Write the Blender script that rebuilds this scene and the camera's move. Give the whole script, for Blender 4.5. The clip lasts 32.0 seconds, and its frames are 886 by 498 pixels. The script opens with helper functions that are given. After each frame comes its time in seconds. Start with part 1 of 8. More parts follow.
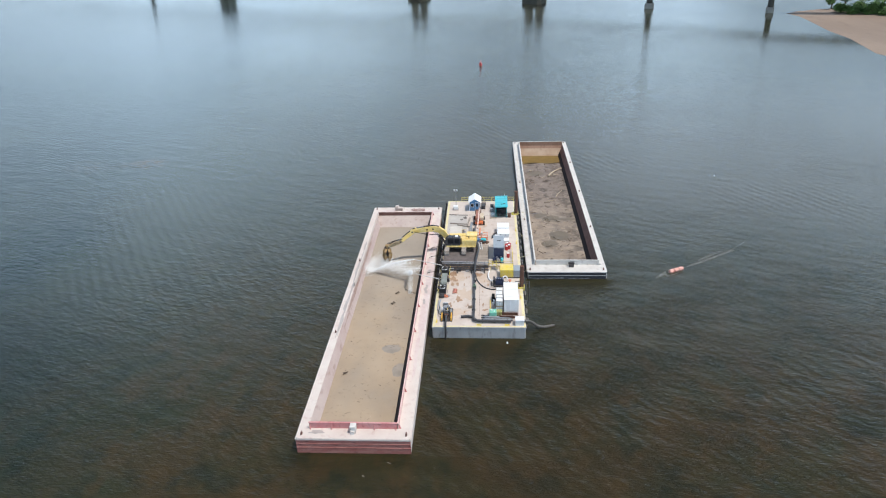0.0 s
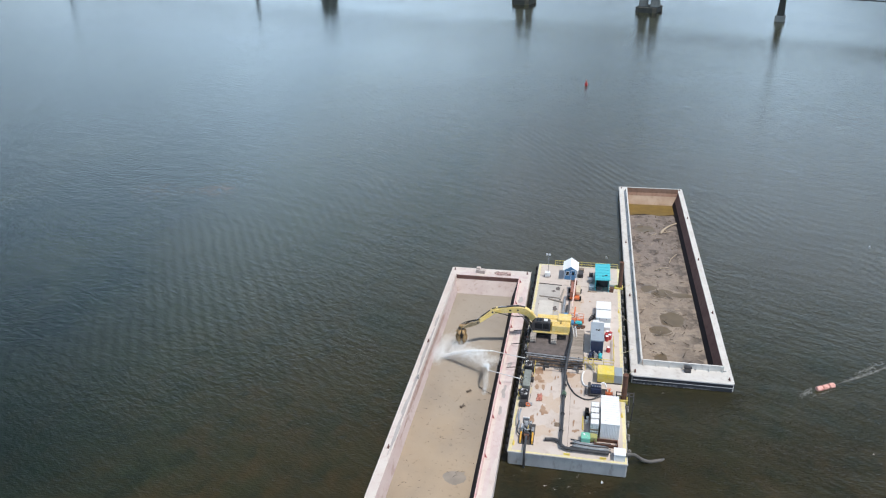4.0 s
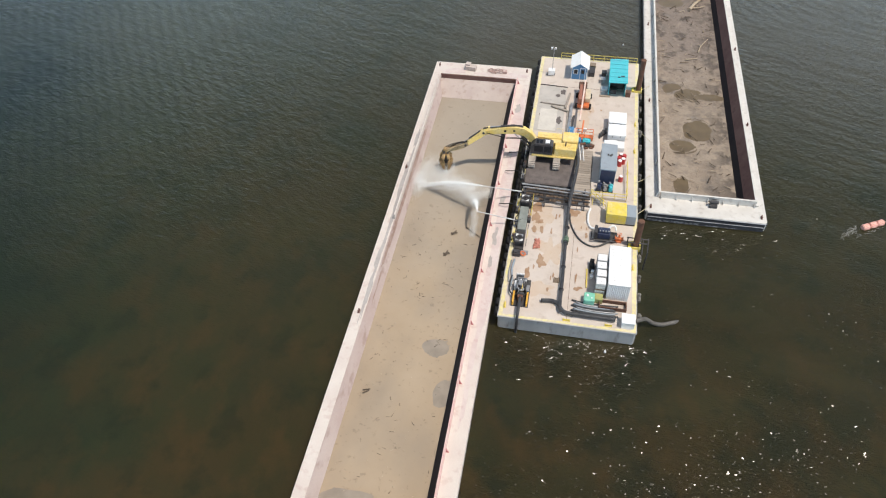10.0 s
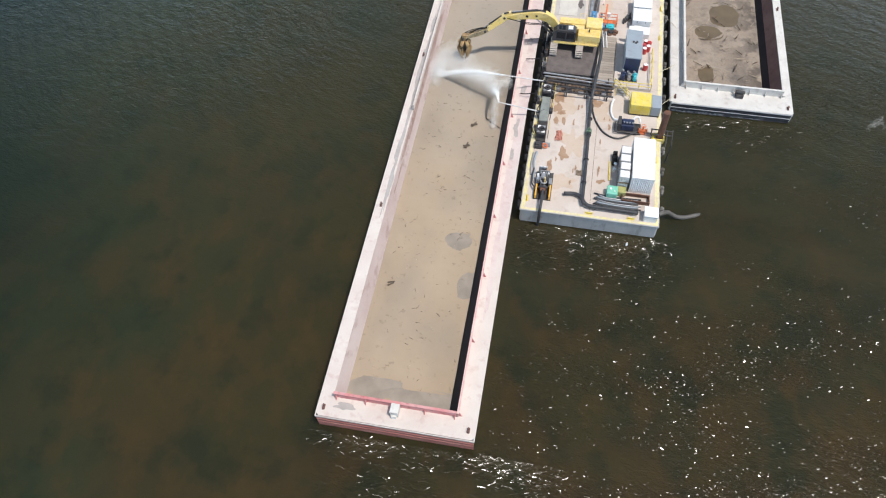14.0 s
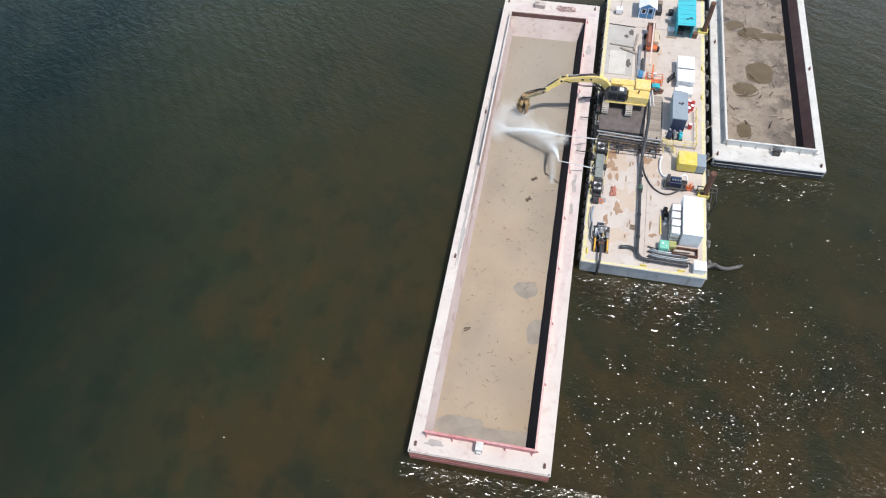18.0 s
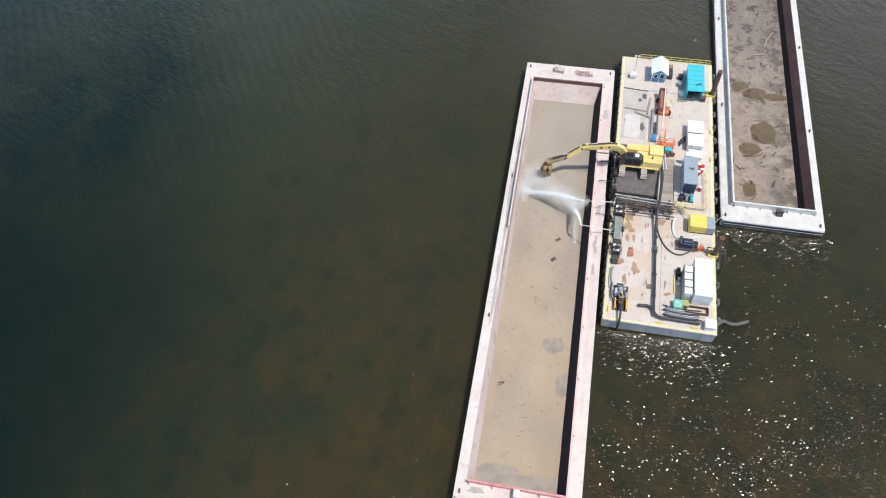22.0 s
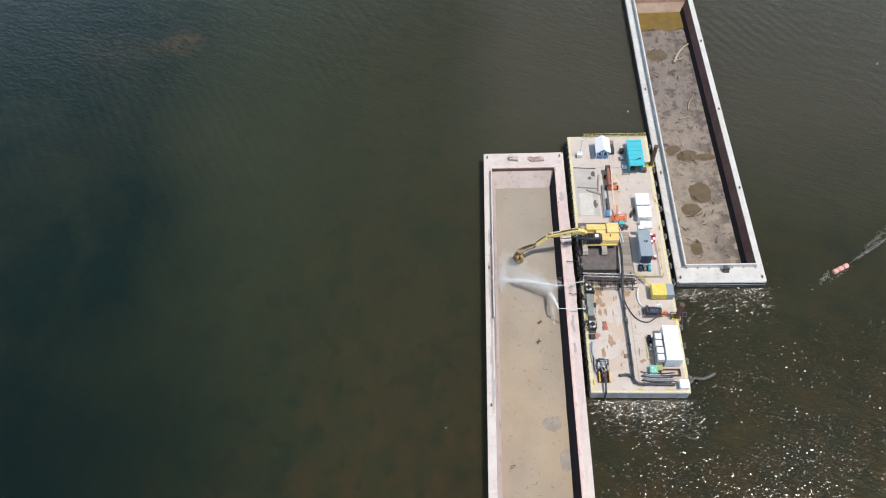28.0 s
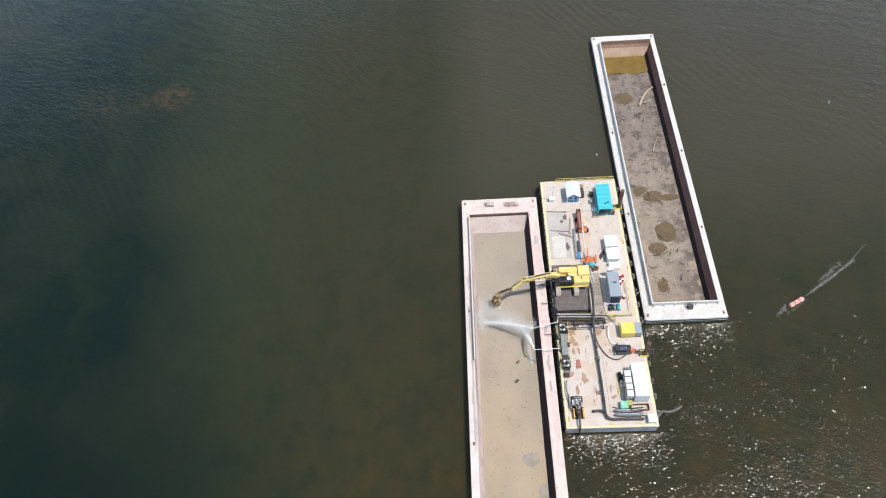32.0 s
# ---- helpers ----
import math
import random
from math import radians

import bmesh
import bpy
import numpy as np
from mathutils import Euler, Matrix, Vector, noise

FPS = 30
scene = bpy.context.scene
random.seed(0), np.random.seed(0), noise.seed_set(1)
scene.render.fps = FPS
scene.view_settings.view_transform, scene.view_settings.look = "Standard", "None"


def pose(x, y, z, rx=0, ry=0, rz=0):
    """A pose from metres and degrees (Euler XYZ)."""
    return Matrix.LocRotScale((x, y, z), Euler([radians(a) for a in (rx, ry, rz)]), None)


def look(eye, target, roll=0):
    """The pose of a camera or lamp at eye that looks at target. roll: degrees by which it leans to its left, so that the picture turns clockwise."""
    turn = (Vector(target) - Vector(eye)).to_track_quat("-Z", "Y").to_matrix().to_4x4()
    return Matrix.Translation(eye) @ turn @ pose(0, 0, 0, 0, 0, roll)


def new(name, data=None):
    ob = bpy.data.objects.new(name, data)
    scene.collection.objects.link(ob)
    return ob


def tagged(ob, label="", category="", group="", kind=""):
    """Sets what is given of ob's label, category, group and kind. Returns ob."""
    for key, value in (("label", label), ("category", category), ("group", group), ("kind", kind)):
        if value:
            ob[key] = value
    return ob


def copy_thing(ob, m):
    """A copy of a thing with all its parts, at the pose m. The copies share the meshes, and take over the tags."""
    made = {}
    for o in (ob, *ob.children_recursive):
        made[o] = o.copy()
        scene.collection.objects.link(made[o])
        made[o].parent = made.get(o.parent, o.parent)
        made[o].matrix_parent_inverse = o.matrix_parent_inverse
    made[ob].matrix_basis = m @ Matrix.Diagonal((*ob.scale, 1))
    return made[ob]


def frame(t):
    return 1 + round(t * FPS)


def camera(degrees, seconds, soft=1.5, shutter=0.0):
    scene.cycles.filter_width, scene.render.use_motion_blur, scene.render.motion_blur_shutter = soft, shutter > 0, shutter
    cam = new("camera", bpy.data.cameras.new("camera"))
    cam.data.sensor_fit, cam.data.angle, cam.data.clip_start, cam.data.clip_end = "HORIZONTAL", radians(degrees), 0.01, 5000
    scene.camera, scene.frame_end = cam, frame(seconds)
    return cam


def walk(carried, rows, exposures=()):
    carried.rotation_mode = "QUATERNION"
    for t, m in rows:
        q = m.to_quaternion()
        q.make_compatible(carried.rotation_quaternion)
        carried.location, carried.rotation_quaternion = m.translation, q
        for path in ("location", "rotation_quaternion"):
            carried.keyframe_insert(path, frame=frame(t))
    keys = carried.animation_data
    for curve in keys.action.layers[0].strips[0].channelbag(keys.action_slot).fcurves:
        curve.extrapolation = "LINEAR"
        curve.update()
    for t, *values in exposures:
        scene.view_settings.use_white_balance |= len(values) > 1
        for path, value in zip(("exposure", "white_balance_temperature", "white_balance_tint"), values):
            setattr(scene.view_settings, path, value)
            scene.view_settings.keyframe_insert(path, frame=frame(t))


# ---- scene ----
# ---- camera and walk ----
cam = camera(63.74, 32.0, soft=1.15)
PATH = [
    (0, (9.12, -98.07, 65.44), (5.32, -44.53, 38.64), -1.80),
    (0.5, (9.03, -94.83, 65.62), (5.26, -41.30, 38.78), -1.89),
    (1, (9.07, -91.00, 66.17), (5.27, -37.54, 39.19), -1.95),
    (1.5, (7.75, -88.36, 67.16), (4.29, -34.96, 40.02), -1.91),
    (2, (7.42, -85.00, 67.60), (3.80, -31.63, 40.43), -1.88),
    (2.5, (7.21, -81.46, 67.63), (0.96, -28.30, 40.53), -1.76),
    (3, (7.60, -77.86, 67.58), (-3.57, -25.39, 40.70), -1.72),
    (3.5, (7.69, -74.54, 67.63), (-3.63, -22.11, 40.73), -1.80),
    (5.5, (6.51, -61.69, 67.76), (-4.62, -9.21, 40.90), -1.74),
    (6, (6.00, -58.46, 67.62), (-5.10, -5.99, 40.70), -1.56),
    (6.5, (5.60, -55.10, 67.52), (-5.47, -2.65, 40.57), -1.58),
    (7, (5.15, -51.81, 67.54), (-6.01, 0.70, 40.74), -1.62),
    (7.5, (4.75, -49.82, 67.43), (-6.50, 2.65, 40.61), -1.64),
    (8, (4.73, -48.70, 67.47), (-6.36, 1.23, 36.08), -2.19),
    (8.5, (4.59, -48.37, 67.37), (-6.33, 1.05, 35.14), -2.20),
    (9, (4.88, -48.47, 67.05), (-5.81, 0.23, 33.67), -2.36),
    (9.5, (4.91, -48.55, 66.65), (-4.90, -3.60, 28.14), -2.34),
    (10, (4.89, -48.47, 66.33), (-3.95, -8.90, 22.10), -2.54),
    (10.5, (5.35, -48.96, 66.08), (-3.00, -13.98, 18.05), -3.25),
    (11, (5.27, -48.55, 66.00), (-2.37, -17.90, 14.98), -3.97),
    (11.5, (5.20, -48.34, 66.05), (-2.31, -18.36, 14.62), -4.08),
    (12, (4.94, -48.09, 66.04), (-2.57, -17.12, 15.20), -3.72),
    (12.5, (4.62, -47.91, 66.25), (-2.83, -15.70, 16.18), -3.08),
    (13, (4.00, -48.02, 66.28), (-3.39, -15.65, 16.30), -2.90),
    (13.5, (3.21, -48.23, 66.32), (-4.22, -15.83, 16.37), -3.01),
    (14, (1.91, -48.34, 66.54), (-5.44, -16.04, 16.51), -2.78),
    (14.5, (0.72, -48.48, 67.29), (-6.98, -16.33, 17.22), -2.86),
    (15, (-0.71, -48.99, 68.42), (-8.47, -16.68, 18.47), -2.89),
    (15.5, (-1.73, -49.37, 69.64), (-9.57, -16.95, 19.77), -3.03),
    (17.5, (-5.09, -49.35, 76.21), (-12.82, -17.41, 26.01), -3.11),
    (18, (-5.70, -49.42, 77.64), (-13.38, -17.41, 27.48), -3.04),
    (18.5, (-5.94, -49.42, 79.08), (-13.70, -17.37, 28.96), -3.26),
    (19, (-6.37, -49.38, 80.59), (-14.10, -17.29, 30.49), -3.21),
    (19.5, (-6.68, -49.30, 82.14), (-14.39, -17.23, 32.02), -3.23),
    (20, (-6.87, -49.05, 83.80), (-14.63, -17.09, 33.61), -3.37),
    (20.5, (-7.19, -49.03, 85.35), (-14.90, -17.00, 35.20), -3.29),
    (21, (-7.97, -48.91, 86.93), (-15.63, -16.90, 36.77), -3.25),
    (21.5, (-8.80, -48.86, 88.72), (-16.64, -16.87, 38.57), -3.59),
    (22, (-9.72, -48.28, 90.44), (-17.77, -16.45, 40.23), -4.10),
    (22.5, (-10.65, -47.76, 92.24), (-19.00, -16.06, 41.98), -4.71),
    (23, (-11.79, -47.43, 94.04), (-20.28, -15.82, 43.76), -5.03),
    (23.5, (-13.03, -47.05, 95.48), (-21.51, -15.39, 45.22), -5.04),
    (24, (-13.90, -46.67, 96.72), (-22.41, -14.89, 46.54), -4.92),
    (24.5, (-14.79, -46.34, 97.80), (-23.27, -14.35, 47.76), -4.77),
    (26.5, (-16.08, -43.41, 104.35), (-23.07, -11.14, 54.25), -5.89),
    (27, (-16.20, -43.05, 105.61), (-22.07, -10.54, 55.52), -5.87),
    (27.5, (-16.06, -42.49, 107.00), (-20.85, -9.89, 56.86), -6.07),
    (28, (-16.02, -42.44, 108.32), (-19.69, -9.67, 58.20), -5.91),
    (28.5, (-15.71, -42.35, 109.67), (-18.69, -9.44, 59.59), -6.00),
    (29, (-15.34, -42.02, 111.10), (-18.04, -9.09, 61.02), -6.16),
    (29.5, (-15.15, -42.15, 112.44), (-17.80, -9.08, 62.45), -5.99),
    (30, (-15.09, -42.10, 113.82), (-17.70, -9.01, 63.84), -5.84),
    (30.5, (-14.95, -42.25, 115.17), (-17.54, -9.06, 65.26), -5.81),
    (31, (-14.68, -41.86, 116.58), (-17.30, -8.69, 66.66), -5.91),
    (31.5, (-14.35, -41.69, 117.71), (-16.99, -8.34, 67.91), -5.99),
    (32, (-13.75, -41.19, 118.59), (-16.58, -7.75, 68.86), -6.36),
]
EXPOSURES = [(0, -0.06, 6500, 10), (3.5, -0.1, 6430, 10), (6, -0.08, 6400, 10), (8, -0.08, 6450, 10), (9, -0.08, 6450, 10), (10, -0.065, 6980, 10), (11, -0.05, 7080, 10), (12, -0.025, 6850, 10), (13, 0, 6620, 10), (15, 0.024, 6500, 10), (18, 0.06, 6400, 10), (21, 0.06, 6350, 10), (23, 0.2, 6379, 10), (24.5, 0.28, 6400, 10), (26.5, -0.1, 6500, 10), (28, -0.06, 6500, 10), (29, 0.1, 6500, 10), (32, 0.14, 6500, 10)]
walk(cam, [(t, look(e, g, r)) for t, e, g, r in PATH], EXPOSURES)

# ---- sky and sun ----
SUN_EL, SUN_AZ = 68.0, 108.0  # elevation, and azimuth clockwise from +y
world = bpy.data.worlds.new("sky")
scene.world = world
world.use_nodes = True
wn, wl = world.node_tree.nodes, world.node_tree.links
wn.clear()
w_out, w_bg = wn.new("ShaderNodeOutputWorld"), wn.new("ShaderNodeBackground")
sky = wn.new("ShaderNodeTexSky")
sky.sky_type, sky.sun_disc = "NISHITA", False
sky.sun_elevation, sky.sun_rotation = radians(SUN_EL), radians(SUN_AZ)
sky.air_density, sky.dust_density, sky.ozone_density = 1.0, 1.2, 1.5
w_co, w_map, w_noise = wn.new("ShaderNodeTexCoord"), wn.new("ShaderNodeMapping"), wn.new("ShaderNodeTexNoise")
w_map.inputs["Scale"].default_value = (1.6, 1.6, 4.5)
w_map.inputs["Location"].default_value = (3.1, 0.4, 0.0)
w_noise.inputs["Scale"].default_value, w_noise.inputs["Detail"].default_value = 1.4, 5.0
w_ramp, w_mix = wn.new("ShaderNodeValToRGB"), wn.new("ShaderNodeMix")
w_ramp.color_ramp.elements[0].position, w_ramp.color_ramp.elements[1].position = 0.32, 0.60
w_mix.data_type = "RGBA"
w_mix.inputs["B"].default_value = (17.5, 23.5, 29.5, 1)
wl.new(w_co.outputs["Generated"], w_map.inputs["Vector"])
wl.new(w_map.outputs["Vector"], w_noise.inputs["Vector"])
wl.new(w_noise.outputs["Fac"], w_ramp.inputs["Fac"])
w_sep, w_low, w_mul = wn.new("ShaderNodeSeparateXYZ"), wn.new("ShaderNodeMapRange"), wn.new("ShaderNodeMath")
w_low.inputs["From Min"].default_value, w_low.inputs["From Max"].default_value = 0.36, 0.60
w_low.inputs["To Min"].default_value, w_low.inputs["To Max"].default_value = 1.0, 0.02
w_mul.operation = "MULTIPLY"
wl.new(w_co.outputs["Generated"], w_sep.inputs[0])
wl.new(w_sep.outputs["Z"], w_low.inputs["Value"])
wl.new(w_ramp.outputs["Color"], w_mul.inputs[0])
wl.new(w_low.outputs["Result"], w_mul.inputs[1])
wl.new(w_mul.outputs[0], w_mix.inputs["Factor"])
wl.new(sky.outputs["Color"], w_mix.inputs["A"])
wl.new(w_mix.outputs["Result"], w_bg.inputs["Color"])
w_bg.inputs["Strength"].default_value = 0.083
wl.new(w_bg.outputs["Background"], w_out.inputs["Surface"])

sun = new("sun", bpy.data.lights.new("sun", "SUN"))
sun.data.energy, sun.data.angle, sun.data.color = 3.62, radians(0.53), (1.0, 0.953, 0.888)
to_sun = Vector((math.sin(radians(SUN_AZ)) * math.cos(radians(SUN_EL)), math.cos(radians(SUN_AZ)) * math.cos(radians(SUN_EL)), math.sin(radians(SUN_EL))))
sun.matrix_world = look(to_sun * 200, (0, 0, 0))


# ---- materials ----
def rgb(c):
    return (*c, 1.0)


def shader(name):
    m = bpy.data.materials.new(name)
    m.use_nodes = True
    n, l = m.node_tree.nodes, m.node_tree.links
    return m, n, l, n["Principled BSDF"]


def noise_fac(n, l, scale, detail=4.0, low=0.4, high=0.6, vec=None, stretch=(1, 1, 1), rough=0.55):
    """A noise mask from 0 to 1."""
    if vec is None:
        vec = n.new("ShaderNodeTexCoord").outputs["Object"]
    mp, t, r = n.new("ShaderNodeMapping"), n.new("ShaderNodeTexNoise"), n.new("ShaderNodeMapRange")
    mp.inputs["Scale"].default_value = stretch
    t.inputs["Scale"].default_value, t.inputs["Detail"].default_value, t.inputs["Roughness"].default_value = scale, detail, rough
    r.inputs["From Min"].default_value, r.inputs["From Max"].default_value = low, high
    l.new(vec, mp.inputs["Vector"])
    l.new(mp.outputs["Vector"], t.inputs["Vector"])
    l.new(t.outputs["Fac"], r.inputs["Value"])
    return r.outputs["Result"]


def blend(n, l, fac, a, b):
    x = n.new("ShaderNodeMix")
    x.data_type = "RGBA"
    for sock, v in ((x.inputs["Factor"], fac), (x.inputs["A"], a), (x.inputs["B"], b)):
        if isinstance(v, (int, float)):
            sock.default_value = v
        elif isinstance(v, tuple):
            sock.default_value = rgb(v)
        else:
            l.new(v, sock)
    return x.outputs["Result"]


def times(n, l, a, b):
    x = n.new("ShaderNodeMath")
    x.operation = "MULTIPLY"
    l.new(a, x.inputs[0])
    if isinstance(b, (int, float)):
        x.inputs[1].default_value = b
    else:
        l.new(b, x.inputs[1])
    return x.outputs[0]


def worn(name, c, c2=None, dirt=(0.12, 0.08, 0.05), amount=0.35, rough=0.5, metal=0.0, scale=0.6, bump=0.15, stretch=(1, 1, 1), edge=(0.55, 0.72), vary=0.0, spec=0.5):
    """Painted or bare stuff with patches of a second tone, stains and grain."""
    m, n, l, b = shader(name)
    c2 = c2 or tuple(v * 0.78 for v in c)
    col = blend(n, l, noise_fac(n, l, scale, 5, 0.35, 0.65, stretch=stretch), c, c2)
    spots = times(n, l, noise_fac(n, l, scale * 3.1, 6, *edge, stretch=stretch), amount)
    col = blend(n, l, spots, col, dirt)
    grain = noise_fac(n, l, scale * 22, 3, 0.3, 0.7)
    col = blend(n, l, times(n, l, grain, 0.12), col, tuple(v * 0.5 for v in c))
    if vary:
        info, hsv, r = n.new("ShaderNodeObjectInfo"), n.new("ShaderNodeHueSaturation"), n.new("ShaderNodeMapRange")
        r.inputs["To Min"].default_value, r.inputs["To Max"].default_value = 1 - vary, 1 + vary
        l.new(info.outputs["Random"], r.inputs["Value"])
        l.new(r.outputs["Result"], hsv.inputs["Value"])
        l.new(col, hsv.inputs["Color"])
        col = hsv.outputs["Color"]
    l.new(col, b.inputs["Base Color"])
    rr = n.new("ShaderNodeMapRange")
    rr.inputs["To Min"].default_value, rr.inputs["To Max"].default_value = rough, min(1, rough + 0.3)
    l.new(spots, rr.inputs["Value"])
    l.new(rr.outputs["Result"], b.inputs["Roughness"])
    b.inputs["Metallic"].default_value = metal
    b.inputs["Specular IOR Level"].default_value = spec
    bp = n.new("ShaderNodeBump")
    bp.inputs["Strength"].default_value, bp.inputs["Distance"].default_value = bump, 0.02
    l.new(grain, bp.inputs["Height"])
    l.new(bp.outputs["Normal"], b.inputs["Normal"])
    return m


def water_material(name, rippled=True):
    m, n, l, b = shader(name)
    pos = n.new("ShaderNodeNewGeometry").outputs["Position"]
    sep = n.new("ShaderNodeSeparateXYZ")
    l.new(pos, sep.inputs[0])
    # silt drifts: teal deep water in the west, brown in the east
    r = n.new("ShaderNodeMapRange")
    r.inputs["From Min"].default_value, r.inputs["From Max"].default_value = -80, -26
    lean = n.new("ShaderNodeMath")
    lean.operation = "MULTIPLY_ADD"
    l.new(sep.outputs["Y"], lean.inputs[0])
    lean.inputs[1].default_value = 0.12
    l.new(sep.outputs["X"], lean.inputs[2])
    l.new(lean.outputs[0], r.inputs["Value"])
    wob = noise_fac(n, l, 0.03, 4, 0.2, 0.8, vec=pos)
    ad = n.new("ShaderNodeMath")
    ad.operation = "MULTIPLY_ADD"
    l.new(wob, ad.inputs[0])
    ad.inputs[1].default_value = 0.4
    l.new(r.outputs["Result"], ad.inputs[2])
    sub = n.new("ShaderNodeMath")
    sub.operation, sub.use_clamp = "SUBTRACT", True
    l.new(ad.outputs[0], sub.inputs[0])
    sub.inputs[1].default_value = 0.18
    halves = []
    for lo, hi in ((0.0, 0.5), (0.5, 1.0)):
        hv = n.new("ShaderNodeMapRange")
        hv.inputs["From Min"].default_value, hv.inputs["From Max"].default_value = lo, hi
        l.new(sub.outputs[0], hv.inputs["Value"])
        halves.append(hv.outputs["Result"])
    col = blend(n, l, halves[0], (0.0046, 0.0125, 0.0108), (0.0228, 0.0296, 0.0150))
    col = blend(n, l, halves[1], col, (0.0325, 0.0288, 0.0126))
    down = n.new("ShaderNodeMapRange")
    down.inputs["From Min"].default_value, down.inputs["From Max"].default_value = -18.0, 20.0
    down.inputs["To Min"].default_value, down.inputs["To Max"].default_value = 0.8, 0.2
    l.new(sep.outputs["Y"], down.inputs["Value"])
    col = blend(n, l, times(n, l, times(n, l, noise_fac(n, l, 0.085, 5, 0.40, 0.58, vec=pos), down.outputs["Result"]), sub.outputs[0]), col, (0.041, 0.0285, 0.0125))
    col = blend(n, l, times(n, l, noise_fac(n, l, 0.07, 5, 0.50, 0.64, vec=pos, stretch=(1.3, 0.8, 1)), 0.5), col, (0.0150, 0.0225, 0.0130))
    col = blend(n, l, times(n, l, noise_fac(n, l, 0.2, 5, 0.52, 0.64, vec=pos), 0.42), col, (0.0110, 0.0170, 0.0105))
    col = blend(n, l, times(n, l, times(n, l, noise_fac(n, l, 0.26, 5, 0.50, 0.66, vec=pos, stretch=(1, 0.7, 1)), down.outputs["Result"]), sub.outputs[0]), col, (0.047, 0.0320, 0.0130))
    # the water grows cloudier up the river
    up = n.new("ShaderNodeMapRange")
    up.inputs["From Min"].default_value, up.inputs["From Max"].default_value = -20.0, 60.0
    up.inputs["To Max"].default_value = 0.6
    l.new(sep.outputs["Y"], up.inputs["Value"])
    cloudy = n.new("ShaderNodeMapRange")
    cloudy.inputs["From Max"].default_value, cloudy.inputs["To Min"].default_value = 0.4, 0.22
    l.new(sub.outputs[0], cloudy.inputs["Value"])
    col = blend(n, l, times(n, l, up.outputs["Result"], cloudy.outputs["Result"]), col, (0.0352, 0.0396, 0.0245))
    # the colour darkens towards the south-west
    sw_dark = []
    for src, lo, hi, most in (("X", -38.0, -68.0, 1.0), ("Y", 30.0, -10.0, 0.42)):
        dp = n.new("ShaderNodeMapRange")
        dp.inputs["From Min"].default_value, dp.inputs["From Max"].default_value = lo, hi
        dp.inputs["To Max"].default_value = most
        l.new(sep.outputs[src], dp.inputs["Value"])
        sw_dark.append(dp.outputs["Result"])
    col = blend(n, l, times(n, l, *sw_dark), col, (0.0035, 0.0080, 0.0062))
    # the stirred-up water that drifts off north of the barges, with a soft western edge
    west, south, north = (n.new("ShaderNodeMapRange") for _ in range(3))
    edge = n.new("ShaderNodeMath")
    edge.operation = "MULTIPLY_ADD"
    l.new(noise_fac(n, l, 0.05, 3, 0.2, 0.8, vec=pos), edge.inputs[0])
    edge.inputs[1].default_value = 6.0
    l.new(sep.outputs["X"], edge.inputs[2])
    for r_, src, lo, hi, a_, b_ in ((west, edge.outputs[0], -21.0, -7.0, 0.0, 1.0), (south, sep.outputs["Y"], 30.0, 60.0, 0.0, 1.0), (north, sep.outputs["Y"], 100.0, 190.0, 1.0, 0.15)):
        r_.inputs["From Min"].default_value, r_.inputs["From Max"].default_value = lo, hi
        r_.inputs["To Min"].default_value, r_.inputs["To Max"].default_value = a_, b_
        l.new(src, r_.inputs["Value"])
    plume = times(n, l, times(n, l, west.outputs["Result"], south.outputs["Result"]), north.outputs["Result"])
    col = blend(n, l, times(n, l, plume, 0.7), col, (0.062, 0.0550, 0.0395))
    # boils of stirred-up silt
    for spot, size, most in (((-85.5, 86.0, 0.0), 6.0, 1.0), ((-91.5, 85.0, 0.0), 5.0, 0.4), ((-102.0, 83.5, 0.0), 9.0, 0.35)):
        boil, fade = n.new("ShaderNodeVectorMath"), n.new("ShaderNodeMapRange")
        boil.operation = "DISTANCE"
        boil.inputs[1].default_value = spot
        l.new(pos, boil.inputs[0])
        fade.inputs["From Min"].default_value, fade.inputs["From Max"].default_value = 0.5, size
        fade.inputs["To Min"].default_value, fade.inputs["To Max"].default_value = most, 0.0
        l.new(boil.outputs["Value"], fade.inputs["Value"])
        col = blend(n, l, times(n, l, fade.outputs["Result"], noise_fac(n, l, 0.45, 4, 0.35, 0.65, vec=pos)), col, (0.075, 0.048, 0.024))
    l.new(col, b.inputs["Base Color"])
    b.inputs["Roughness"].default_value, b.inputs["IOR"].default_value = 0.075 if rippled else 0.16, 1.333
    # light spreads sideways through the cloudy water
    b.subsurface_method = "BURLEY"
    b.inputs["Subsurface Weight"].default_value, b.inputs["Subsurface Scale"].default_value = 1.0, 1.2
    b.inputs["Subsurface Radius"].default_value = (1.0, 1.0, 0.8)
    b.inputs["Specular IOR Level"].default_value = 0.45
    if not rippled:
        b.inputs["Specular IOR Level"].default_value = 0.5
        b.inputs["Subsurface Weight"].default_value = 0.0
        return m
    ang = n.new("ShaderNodeMapping")
    ang.inputs["Rotation"].default_value = (0, 0, radians(25))
    l.new(pos, ang.inputs["Vector"])
    calm = noise_fac(n, l, 0.02, 3, 0.35, 0.65, vec=pos)
    h1 = noise_fac(n, l, 1.1, 3, 0, 1, vec=ang.outputs["Vector"], stretch=(0.5, 1.1, 1))
    h2 = noise_fac(n, l, 0.22, 2, 0, 1, vec=ang.outputs["Vector"], stretch=(0.5, 1.6, 1))
    h3 = noise_fac(n, l, 2.3, 2, 0, 1, vec=pos, stretch=(0.6, 1.8, 1))
    b1, b2, b3 = (n.new("ShaderNodeBump") for _ in range(3))
